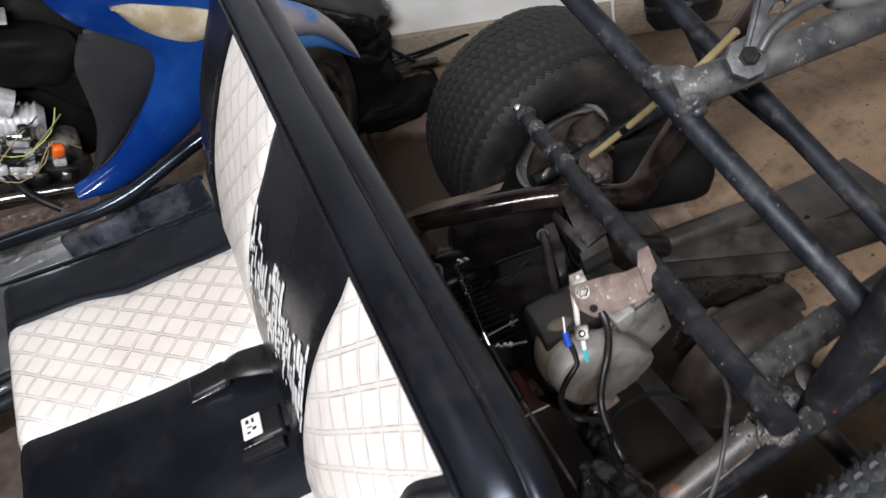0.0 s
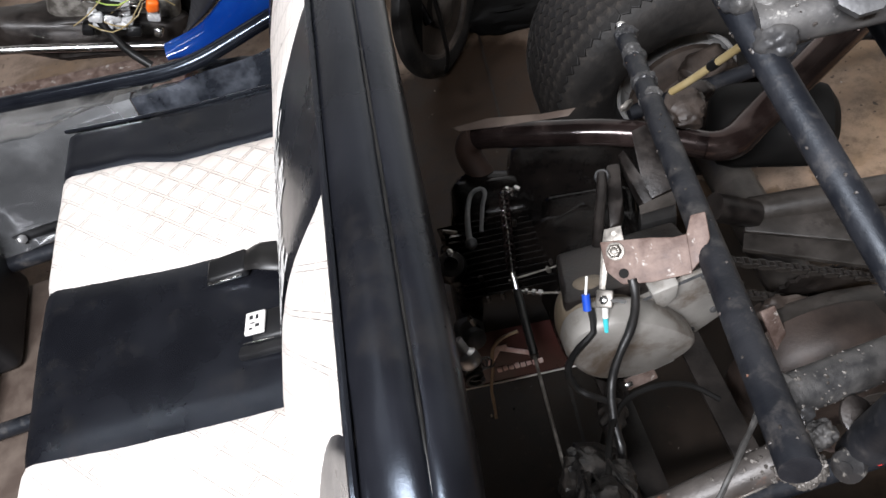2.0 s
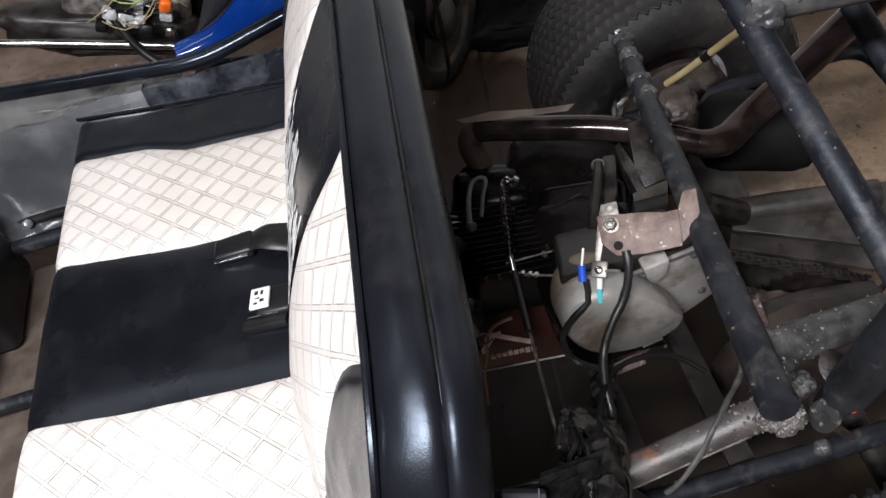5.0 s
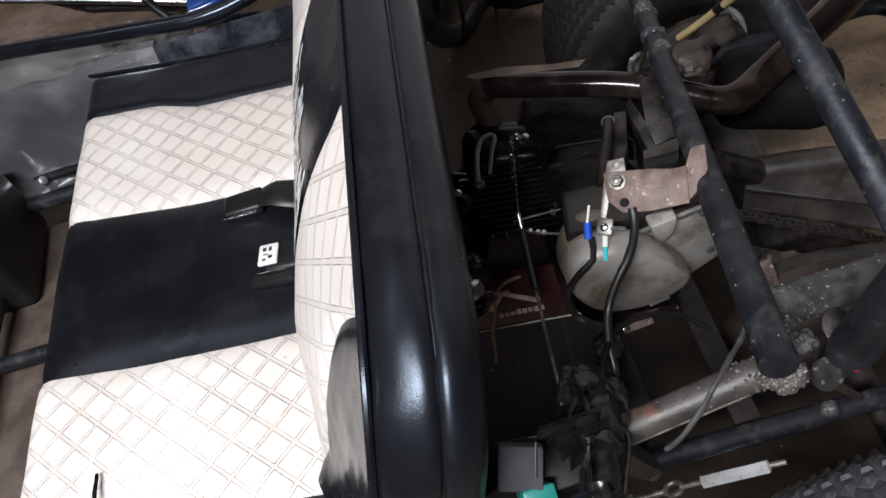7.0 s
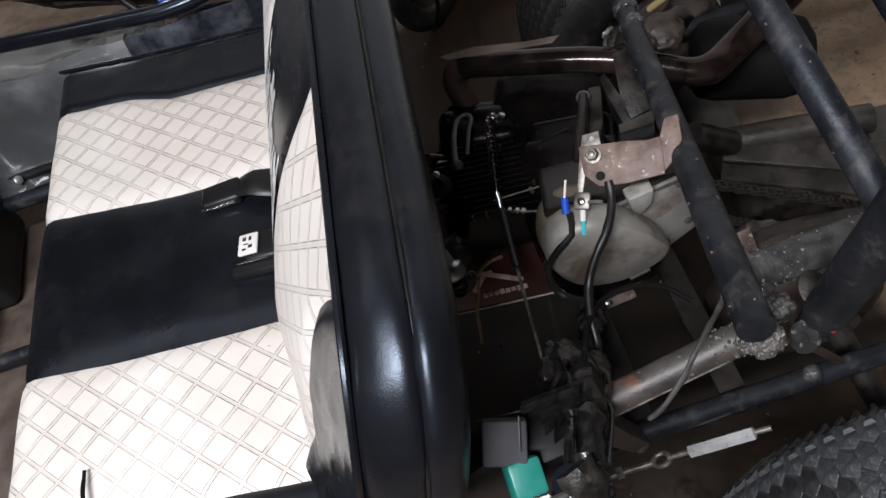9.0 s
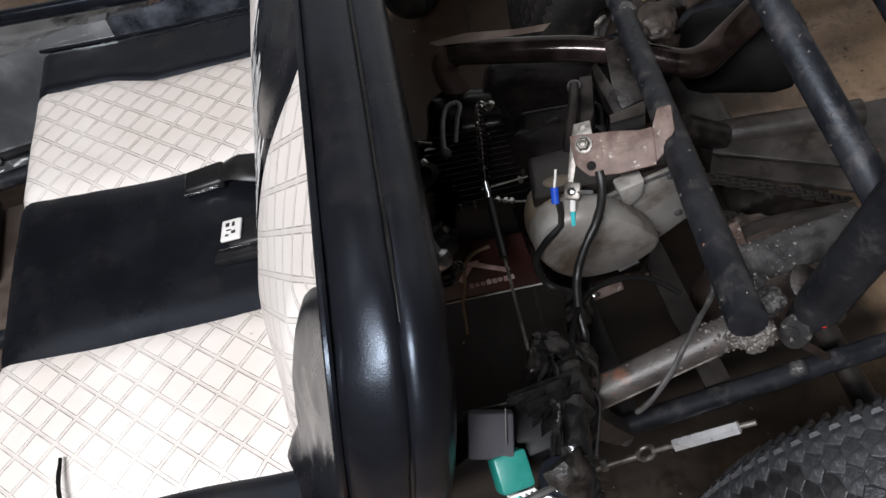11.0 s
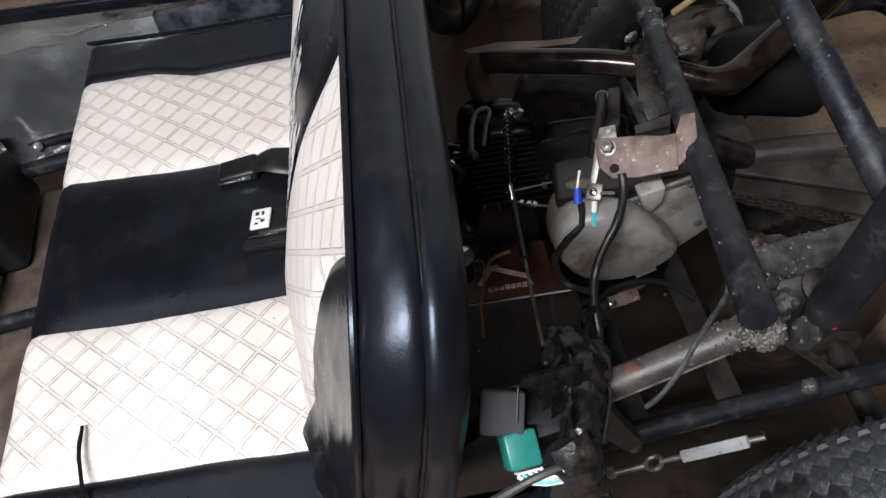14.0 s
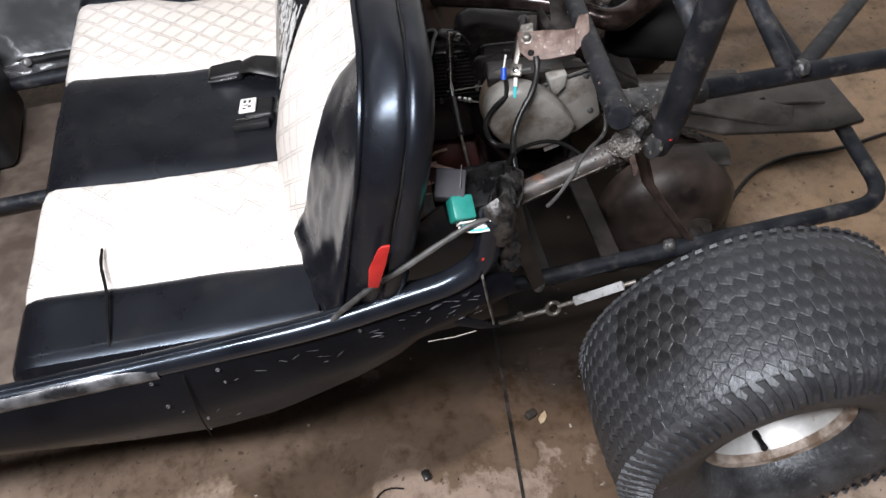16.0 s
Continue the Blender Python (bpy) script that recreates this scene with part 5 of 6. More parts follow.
part("trunk", roughen(tube(smooth_path([(0.735, -0.125, 0.455), (0.716, -0.175, 0.505), (0.694, -0.235, 0.560), (0.676, -0.290, 0.620), (0.668, -0.332, 0.668), (0.660, -0.365, 0.684), (0.652, -0.395, 0.690)], 0.006), lambda f: 0.0085 + 0.007 * f + 0.004 * math.sin(f * 11), 22), 0.007, 95), LOOM, loom)
part("bulge", roughen(lump(pose(0.672, -0.266, 0.592, 30, 20, -30), 0.060, 0.055, 0.070, 0.30, 45, 3), 0.004, 130), LOOM, loom, "lumpy taped bulge")
part("wrap", roughen(tube(smooth_path([(0.662, -0.352, 0.690), (0.655, -0.385, 0.694), (0.651, -0.405, 0.672), (0.653, -0.408, 0.635), (0.656, -0.404, 0.600)], 0.004), lambda f: 0.0150 - 0.004 * f + 0.0018 * math.sin(f * 30), 20), 0.004, 120), TAPE, loom, "taped wrap over the rail end")
part("wrap", roughen(tube(smooth_path([(0.640, -0.398, 0.712), (0.643, -0.406, 0.706), (0.645, -0.410, 0.690), (0.642, -0.410, 0.672)], 0.004), 0.0165, 20), 0.004, 110), LOOM, loom, "taped wrap over the rail end")
random.seed(21)
for k in range(16):
    a = Vector((0.684, -0.27, 0.612)) + Vector([random.uniform(-0.02, 0.02) for _ in range(3)])
    b = Vector((0.650, -0.40, 0.684)) + Vector([random.uniform(-0.02, 0.02), random.uniform(-0.015, 0.015), random.uniform(-0.02, 0.02)])
    m = a.lerp(b, 0.5) + Vector([random.uniform(-0.025, 0.025), random.uniform(-0.015, 0.015), random.uniform(0.006, 0.030)])
    part("wire", tube(smooth_path([a, a.lerp(m, 0.6) + Vector((0, 0, 0.008)), m, b], 0.008), random.uniform(0.0014, 0.0032), 8), random.choice((LOOM, LOOM, RUBBER_HOSE, TAPE)), loom)
for k in range(9):
    a = Vector((0.662, -0.35, 0.690)) + Vector([random.uniform(-0.012, 0.012) for _ in range(3)])
    b = Vector((0.612 + 0.004 * k, -0.345 - 0.006 * k, 0.706)) + Vector([random.uniform(-0.006, 0.006) for _ in range(3)])
    part("tape_fold", prism([a, a + Vector((0.004, 0.008, 0.004)), b + Vector((0.002, 0.006, 0.006)), b], (0.001, 0.001, 0.003), 0.0), random.choice((TAPE, LOOM)), loom, "creased shiny tape")
part("wire", tube(smooth_path([(0.676, -0.300, 0.640), (0.700, -0.235, 0.610), (0.728, -0.200, 0.592), (0.764, -0.196, 0.590), (0.793, -0.200, 0.576), (0.815, -0.215, 0.560)], 0.01), 0.0030, 8), MATT_BLACK, loom, "black wire looping past the cover")
control = thing("control_box", (0.62, -0.36, 0.67), "black plastic control box wrapped in tape beside the relay", "control box")
part("case", roughen(prism([(0.578, -0.338, 0.704), (0.650, -0.342, 0.700), (0.650, -0.380, 0.694), (0.600, -0.385, 0.694)], (0, 0, -0.042), 0.005), 0.0012, 60), PLASTIC, control)
part("lid_edge", tube([(0.580, -0.3375, 0.7045), (0.650, -0.3415, 0.7005)], 0.0012, 6), STEEL_CABLE, control)
relay = thing("relay", (0.60, -0.35, 0.69), "dark grey relay box with a green plug on it", "relay")
part("case", box(pose(0.598, -0.368, 0.722, 30, 8, -14), 0.034, 0.034, 0.024, 0.003), RELAY_GREY, relay)
part("case_edge", box(pose(0.6105, -0.372, 0.737, 30, 8, -14), 0.0011, 0.026, 0.0014, 0.0003), STEEL_CABLE, relay, "pale case edge")
part("plug", box(pose(0.604, -0.394, 0.709, 30, 14, 8), 0.026, 0.028, 0.021, 0.003), GREEN, relay, "green plastic plug")
part("plug_rim", box(pose(0.6065, -0.4085, 0.701, 30, 14, 8), 0.020, 0.002, 0.012, 0.0008), WHITE_PLASTIC, relay, "pale plug rim")
for k in range(5):
    q = 0.0045 * (k - 2)
    part("wire", tube(smooth_path([(0.6065 + q, -0.4095, 0.701 + 0.4 * q), (0.615 + 0.8 * q, -0.4165 - 0.001 * (k % 2), 0.698 + 0.3 * q), (0.632 + 0.4 * q, -0.4185 + 0.3 * q, 0.702 + 0.5 * q), (0.647, -0.408 + 0.2 * q, 0.694 + 0.3 * q), (0.655, -0.390, 0.680)]), 0.0016, 8), (WHITE_PLASTIC, TEAL, WHITE_PLASTIC, ALLOY, WHITE_PLASTIC)[k], relay)

# turnbuckle between panel and wheel
tb = thing("turnbuckle", (0.80, -0.268, 0.24), "pale steel turnbuckle with hooked screws below the frame rail", "turnbuckle")
A, B = Vector((0.793, -0.273, 0.296)), Vector((0.870, -0.287, 0.333))
part("sleeve", lathe(toward(A, B), [(0.004, 0), (0.0085, 0.002), (0.0085, (B - A).length - 0.002), (0.004, (B - A).length)], 6), BRIGHT_CAST, tb)
part("screw", tube([A.lerp(B, -0.32), A], 0.0036, 10), WORN_TIN, tb)
part("screw", tube([B, B.lerp(A, -0.22)], 0.0036, 10), WORN_TIN, tb)
e = A.lerp(B, -0.42)
part("eye", tube([e + Vector((0.011 * math.cos(a), 0.004 * math.sin(a), 0.011 * math.sin(a))) for a in (2 * math.pi * k / 24 for k in range(24))], 0.0036, 8), WORN_TIN, tb)
part("eye_bolt", tube([e + Vector((-0.01, 0, -0.002)), e + Vector((-0.092, 0.004, -0.016))], 0.0042, 10), WORN_TIN, tb)
part("nut", lathe(toward(e + Vector((-0.05, 0.003, -0.008)), e + Vector((-0.062, 0.004, -0.010))), [(0.0085, 0), (0.0085, 0.009)], 6), WORN_TIN, tb)

# red strap beside the backrest
single("strap", roughen(plate([(0.004, 0.010), (0.010, 0.040), (0.024, 0.070), (0.029, 0.074), (0.038, 0.073), (0.029, 0.04), (0.016, 0.006)], Matrix.Translation((0.482, -0.436, 0.652)) @ Matrix.Rotation(math.pi / 2, 4, "X"), 0.003, 0.001), 0.002, 30), RED, "red webbing strap hanging between the backrest and the side rail", "strap")
part("paint_fleck", lump(pose(0.6235, -0.4205, 0.650, 20, -45, 0), 0.012, 0.006, 0.009, 0.3, 90), RED, kart, "red paint fleck")

# dark red tin with rubbed emblem shapes
tin = thing("engine_tin", (0.63, -0.1, 0.50), "dark red tin plate with rubbed emblem below the cylinder", "tin plate")
TXn = Vector((0.178, -0.022, 0.003)).normalized()
TZ = Vector((-0.1145, -0.8853, 0.4507)).normalized()
TXn = (TXn - TZ * TXn.dot(TZ)).normalized()
TYn = TZ.cross(TXn)
TIN_POSE = Matrix(((TXn.x, TYn.x, TZ.x, 0.550), (TXn.y, TYn.y, TZ.y, 0.0215), (TXn.z, TYn.z, TZ.z, 0.3105), (0, 0, 0, 1)))
part("plate", plate([(0, 0), (0.192, 0), (0.192, 0.070), (0.15, 0.105), (0.05, 0.105), (0.0, 0.080)], TIN_POSE, 0.003, 0.0008), MAROON, tin)
part("edge", box(TIN_POSE @ pose(0.096, 0.001, 0.0035), 0.190, 0.0024, 0.0024, 0.0005), WHITE_PLASTIC, tin, "bright bare edge")


def stroke(a, b, w):
    a, b = Vector((*a, 0)), Vector((*b, 0))
    d = b - a
    return box(TIN_POSE @ Matrix.Translation((a + b) / 2 + Vector((0, 0, 0.0036))) @ Matrix.Rotation(math.atan2(d.y, d.x), 4, "Z"), d.length, w, 0.0012, 0.0003)


for a, b, w in (((0.047, 0.031), (0.068, 0.056), 0.0075), ((0.068, 0.057), (0.120, 0.034), 0.0075), ((0.060, 0.058), (0.080, 0.058), 0.005)):
    part("emblem_bar", stroke(a, b, w), PINK_METAL, tin, "rubbed pinkish bar")
for k in range(8):
    part("emblem_bar", stroke((0.058 + 0.0085 * k, 0.022), (0.0648 + 0.0085 * k, 0.022 + 0.001 * (k % 2)), 0.0085 - 0.001 * (k % 3)), PINK_METAL, tin, "rubbed pinkish bar")
cable("tan_wire", [(0.652, 0.034, 0.394), (0.631, 0.034, 0.391), (0.612, 0.029, 0.378), (0.602, 0.015, 0.345), (0.592, 0.004, 0.320), (0.588, -0.010, 0.295), (0.584, -0.020, 0.275)], 0.0024, TAN_WIRE, "tan wire trailing over the red tin", "wire")

# small engine fittings
part("intake", lathe(toward((0.586, 0.006, 0.490), (0.604, -0.036, 0.508)), [(0.011, 0), (0.013, 0.004), (0.013, 0.010), (0.010, 0.012), (0.010, 0.030), (0.013, 0.031), (0.013, 0.042), (0.009, 0.044)], 20), CAST, engine, "grey ribbed hose clamp")
part("bolt", lathe(toward((0.704, 0.146, 0.535), (0.715, 0.150, 0.552)), [(0.0065, 0), (0.0065, 0.010), (0.0045, 0.012)], 6), CHROME, engine, "bright bolt head")
part("plug_cap", lathe(toward((0.592, -0.085, 0.545), (0.580, -0.062, 0.575)), [(0.010, 0), (0.013, 0.004), (0.013, 0.016), (0.008, 0.020), (0.008, 0.036)], 14), ALLOY, engine, "grey metal plug cap")
part("coil_boot", tube([Vector((0.588, -0.068, 0.535)) + Vector((0.009 * math.cos(a), -0.030 * a / 30, 0.009 * math.sin(a))) for a in (k * 0.5 for k in range(64))], 0.0028, 6), RUBBER_HOSE, engine, "ribbed black boot")
part("stud", tube([(0.69, -0.01, 0.53), (0.735, -0.02, 0.52)], 0.0014, 8), WORN_TIN, engine)
part("stud", tube([(0.66, 0.02, 0.532), (0.72, 0.018, 0.532)], 0.0012, 8), WORN_TIN, engine)
LOOP = [(0.630, 0.076, 0.556), (0.634, 0.100, 0.560), (0.641, 0.126, 0.562), (0.651, 0.147, 0.562), (0.664, 0.151, 0.562), (0.668, 0.141, 0.562), (0.660, 0.122, 0.562), (0.652, 0.098, 0.560), (0.648, 0.086, 0.557)]
part("lever", tube(smooth_path(LOOP, 0.006), lambda f: 0.0040 - 0.0014 * f, 10, True, 0.55), CAST, engine, "dull looped lever")
part("lever_end", lathe(toward((0.631, 0.077, 0.552), (0.632, 0.070, 0.562)), [(0.007, 0), (0.008, 0.003), (0.006, 0.007), (0.003, 0.008)], 12), CAST, engine)
part("boot", lathe(toward((0.596, 0.074, 0.515), (0.600, 0.060, 0.552)), [(0.014, 0), (0.019, 0.004), (0.020, 0.022), (0.017, 0.030), (0.009, 0.031), (0.008, 0.022)], 22), OILY, engine, "grey metal cup with a dark hole")
part("boot_pin", lathe(toward((0.601, 0.073, 0.552), (0.604, 0.068, 0.562)), [(0.005, 0), (0.005, 0.004), (0.002, 0.005)], 10), CHROME, engine)
part("stub", tube([(0.602, 0.110, 0.552), (0.618, 0.100, 0.552)], 0.0030, 8), WORN_TIN, engine)
part("bolt", lathe(toward((0.690, 0.146, 0.544), (0.703, 0.140, 0.556)), [(0.0058, 0), (0.0058, 0.012), (0.0035, 0.014)], 6), CHROME, engine, "bright bolt head")
part("plug_terminal", lathe(toward((0.572, 0.010, 0.532), (0.566, 0.012, 0.552)), [(0.006, 0), (0.008, 0.003), (0.008, 0.012), (0.004, 0.016)], 12), WORN_TIN, engine)
part("adjuster", tube([(0.661, 0.004, 0.532), (0.678, -0.006, 0.532), (0.694, -0.013, 0.532)], 0.0020, 8), CHROME, engine)
for f in (0.45, 0.7, 0.9):
    c = Vector((0.661, 0.004, 0.532)).lerp(Vector((0.694, -0.013, 0.532)), f)
    part("nut", lathe(toward(c, (0.694, -0.013, 0.532) if f < 0.9 else c + Vector((0.03, -0.015, 0))), [(0.0042, -0.002), (0.0042, 0.002)], 6), CHROME, engine)
random.seed(31)
for k in range(12):
    p = Vector((random.uniform(0.60, 0.74), random.uniform(-0.03, 0.13), 0.525))
    part("stud", lathe(toward(p, p + Vector((random.uniform(-0.3, 0.3), random.uniform(-0.3, 0.3), 1))), [(0.003, 0), (0.0034, 0.004), (0.002, 0.009)], 6), random.choice((OILY, OILY, WORN_TIN)), engine)
part("clamp_foot", roughen(box(pose(0.778, -0.080, 0.394, 35, 0, 6), 0.042, 0.030, 0.008, 0.002), 0.0015, 90), RUSTY, engine, "rusty clamp foot")
part("clamp_knuckle", roughen(lump(pose(0.809, -0.070, 0.398, 20, 0, 25), 0.030, 0.016, 0.018, 0.3, 70, 3), 0.0015, 160), RUSTY, engine, "rusty clamp end")
part("bright_clip", box(pose(0.762, -0.090, 0.392, 35, 0, 6), 0.010, 0.006, 0.006, 0.001), CHROME, engine)

# drive side: dusty carrier plates, chain and sprockets
part("carrier_plate", roughen(plate([(0.985, 0.062), (1.14, -0.040), (1.315, -0.082), (1.385, -0.075), (1.385, 0.085), (1.31, 0.088), (1.17, 0.106), (1.03, 0.142)], pose(0, 0, 0.362), 0.008, 0.002), 0.002, 22), DUSTY, kart, "wide dusty flat plate")
part("carrier_plate", roughen(box(pose(1.135, 0.028, 0.384, 10, 6, -26), 0.30, 0.052, 0.008, 0.003), 0.003, 25), DUSTY, kart, "dusty bent plate")
part("carrier_plate", roughen(box(pose(1.27, 0.035, 0.374, -5, 2, -12), 0.16, 0.080, 0.006, 0.002), 0.002, 25), DUSTY, kart, "dusty bent plate")
part("slot", box(pose(1.222, 0.012, 0.3785, 0, 0, 12), 0.040, 0.008, 0.003, 0.001), MATT_BLACK, kart, "dark slot in the plate")
part("carrier_tube", tube([(1.012, 0.100, 0.394), (1.06, 0.090, 0.396), (1.20, 0.062, 0.394)], 0.021, 20), DUSTY, kart, "wide dusty tube")
part("carrier_tube", tube([(0.955, 0.095, 0.44), (1.012, 0.090, 0.40)], 0.020, 18), OILY, kart, "short oily tube")
part("carrier_arm", roughen(tube([(0.965, -0.062, 0.360), (1.05, -0.066, 0.362), (1.13, -0.078, 0.357)], 0.030, 18, True, 0.35), 0.003, 30), DUSTY, kart, "flat dusty arm")
part("guard_tab", roughen(box(toward((0.958, -0.055, 0.402), (0.968, -0.118, 0.338)) @ pose(0, 0, 0.045), 0.020, 0.005, 0.092, 0.001), 0.001, 60), RUSTY, kart, "rusty tan strip by the chain")
part("sling", roughen(lump(pose(1.00, -0.035, 0.345, 0, 20, -20), 0.07, 0.03, 0.045, 0.3, 50, 6), 0.002, 120), DUSTY_BROWN, kart, "dusty chain guide")
chain = thing("drive_chain", (1.0, 0.0, 0.27), "oily roller chain running back to the axle sprocket", "chain")
link = plate([(0.0095 * math.cos(a) * 1.0, 0.0042 * math.sin(a)) for a in (2 * math.pi * k / 10 for k in range(10))], Matrix.Identity(4), 0.0016, 0)
link_mesh = finish(link, DUSTY, False)
roller = lathe(Matrix.Identity(4), [(0.0042, -0.005), (0.0042, 0.005)], 8)
roller_mesh = finish(roller, OILY)


def run(a, b):
    a, b = Vector(a), Vector(b)
    n = int((b - a).length / 0.0127)
    d = (b - a).normalized()
    side = d.cross(Vector((0, 0, 1))).normalized()
    up = side.cross(d)
    turn = Matrix((d, up, side)).transposed().to_4x4()
    for k in range(n):
        p = a + d * 0.0127 * k
        for off in (-0.0062, 0.0046) if k % 2 else (-0.0044, 0.0028):
            o = new("link_plate", link_mesh)
            o.parent = chain
            o.matrix_basis = Matrix.Translation(p + side * off - ROOT[chain]) @ turn
        o = new("roller", roller_mesh)
        o.parent = chain
        o.matrix_basis = Matrix.Translation(p - d * 0.0063 - ROOT[chain]) @ turn


run((0.895, -0.002, 0.480), (1.16, -0.033, 0.324))
run((0.955, -0.010, 0.375), (1.02, -0.014, 0.328))


def sprocket(at, r, teeth):
    pts = []
    for k in range(teeth * 2):
        a = math.pi * k / teeth
        q = r + (0.004 if k % 2 else -0.003)
        pts.append((q * math.cos(a), q * math.sin(a)))
    return plate(pts, toward(at, (at[0], at[1] - 1, at[2])), 0.005, 0.0)


part("sprocket", sprocket((0.90, 0.018, 0.422), 0.030, 14), OILY, engine, "oily toothed sprocket")
part("sprocket", sprocket((1.060, 0.003, 0.26), 0.095, 40), OILY, kart, "oily toothed sprocket")
part("hub", lathe(toward((1.087, 0.500, 0.26), (1.083, 0.40, 0.26)), [(0.104, 0), (0.104, 0.012), (0.085, 0.024), (0.060, 0.028), (0.055, 0.05), (0.030, 0.056), (0.030, 0.09)], 36), DUSTY_BROWN, kart, "dusty brown hub")
for k in range(5):
    a = 0.4 + 2 * math.pi * k / 5
    part("hub_bolt", lathe(toward((1.086 + 0.043 * math.cos(a), 0.474, 0.26 + 0.043 * math.sin(a)), (1.085 + 0.043 * math.cos(a), 0.44, 0.26 + 0.043 * math.sin(a))), [(0.008, 0), (0.008, 0.012), (0.004, 0.014)], 6), DUSTY, kart)
part("caliper", roughen(lump(pose(1.105, 0.445, 0.345, 10, 0, 15), 0.09, 0.06, 0.06, 0.25, 30, 2), 0.002, 120), DUSTY_BROWN, kart, "dusty brown brake body")
yellow = thing("breather_tube", (0.90, 0.0, 0.73), "yellow plastic tube with dark bands", "tube")
line_y = [(0.880, 0.052, 0.715), (0.892, 0.032, 0.742), (0.919, -0.019, 0.814), (0.945, -0.068, 0.885), (0.962, -0.095, 0.930)]
part("tube", tube(smooth_path(line_y, 0.01), 0.0040, 10), YELLOW, yellow)
for p, q in (((0.902, 0.013, 0.769), (0.906, 0.006, 0.779)), ((0.934, -0.047, 0.855), (0.938, -0.055, 0.866))):
    part("band", tube([p, q], 0.0050, 10), RUBBER_HOSE, yellow, "dark band")

# ---- belts on the seat ----
buckle = thing("belt_buckle", (0.345, 0.085, 0.512), "black seat belt buckle with a pale press button", "belt buckle")
part("case", roughen(box(pose(0.3550, 0.0770, 0.5220, 0, -4, -8), 0.050, 0.046, 0.020, 0.006, 3), 0.001, 30), PLASTIC, buckle)
part("button", box(pose(0.3370, 0.0810, 0.5335, 0, -4, -8), 0.028, 0.034, 0.005, 0.0022, 3), WHITE_PLASTIC, buckle, "pale grey press button")
for dx, dy, sx, sy in ((-0.004, 0.008, 0.005, 0.006), (0.004, 0.007, 0.004, 0.007), (-0.003, -0.001, 0.007, 0.002), (0.003, -0.006, 0.006, 0.005), (-0.006, -0.009, 0.005, 0.003)):
    part("button_mark", box(pose(0.3370 + dx, 0.0810 + dy, 0.5362, 0, -4, -8), sx, sy, 0.0008, 0.0002), GREY_PLASTIC, buckle)
part("lip", box(pose(0.3390, 0.0470, 0.5210, -14, -4, -8), 0.062, 0.018, 0.012, 0.003), PLASTIC, buckle)
part("lip_edge", box(pose(0.3370, 0.0565, 0.5275, 0, -4, -8), 0.044, 0.0016, 0.0016, 0.0004), CHROME, buckle)
part("webbing", roughen(tube(smooth_path([(0.372, 0.082, 0.522), (0.395, 0.078, 0.530), (0.42, 0.075, 0.515)]), 0.022, 12, True, 0.16), 0.001, 40), RUBBER_HOSE, buckle)
buckle2 = thing("belt_buckle", (0.30, 0.195, 0.512), "black seat belt buckle lying face down with a bright edge", "belt buckle")
part("case", roughen(box(pose(0.300, 0.198, 0.522, 0, -3, -4), 0.060, 0.040, 0.018, 0.006, 3), 0.002, 30), PLASTIC, buckle2)
part("lip_edge", box(pose(0.294, 0.1765, 0.524, 0, -3, -4), 0.052, 0.004, 0.003, 0.001), CHROME, buckle2, "bright steel edge")
part("webbing", roughen(tube(smooth_path([(0.325, 0.200, 0.524), (0.350, 0.190, 0.535), (0.378, 0.183, 0.530), (0.41, 0.18, 0.515)]), lambda f: 0.020 + 0.010 * f, 14, True, 0.28), 0.002, 40), RUBBER_HOSE, buckle2)
cable("stray_wire", [(0.113, -0.163, 0.522), (0.117, -0.20, 0.527), (0.128, -0.25, 0.525), (0.132, -0.30, 0.522), (0.134, -0.330, 0.513), (0.135, -0.352, 0.488)], 0.0024, MATT_BLACK, "thin black wire lying over the seat edge", "wire")

# footwell
pedal = thing("pedal_box", (-0.25, 0.45, 0.27), "black pedal box on the rusty floor", "pedal box")
part("case", roughen(box(pose(-0.27, 0.46, 0.36, 0, 0, 4), 0.12, 0.22, 0.17, 0.02, 3), 0.003, 20), PLASTIC, pedal)
part("label", box(pose(-0.245, 0.42, 0.4465, 0, 0, 4), 0.05, 0.08, 0.002, 0.0005), GREY_TUBE, pedal, "pale worn sticker")
part("bolt", lathe(toward((-0.175, 0.575, 0.375), (-0.15, 0.56, 0.39)), [(0.009, 0), (0.009, 0.012), (0.006, 0.014)], 6), ALLOY, pedal)
part("rod", tube([(-0.24, 0.60, 0.36), (-0.12, 0.585, 0.372), (0.06, 0.58, 0.37)], 0.010), PLASTIC, pedal)
part("rating_plate", box(pose(0.787, -0.1425, 0.525, 90, -16, 0), 0.024, 0.009, 0.0016, 0.0003), ALLOY, engine, "small bright metal plate")

# carburettor at the cylinder: bowl, clamp and return spring
carb = part("carburettor", lump(pose(0.606, 0.123, 0.485, 8, 12, 30), 0.042, 0.034, 0.046, 0.10, 30), CAST, engine, "dull oily cast carburettor")
part("clip", lathe(pose(0.612, 0.119, 0.512, 30, 20, 0), [(0.004, 0.0), (0.011, 0.002), (0.012, 0.006), (0.007, 0.009)], 16), ALLOY, carb, "bright screw cap")
part("hose_clamp", lathe(pose(0.594, -0.013, 0.500, 62, 10, 25), [(0.017, -0.006), (0.0195, -0.006), (0.0195, 0.006), (0.017, 0.006)], 24), CAST, engine, "steel hose clamp")
part("intake_hose", tube([(0.594, -0.013, 0.500), (0.598, 0.007, 0.485), (0.606, 0.113, 0.478)], 0.0165, 14), RUBBER_HOSE, engine, "black ribbed hose")
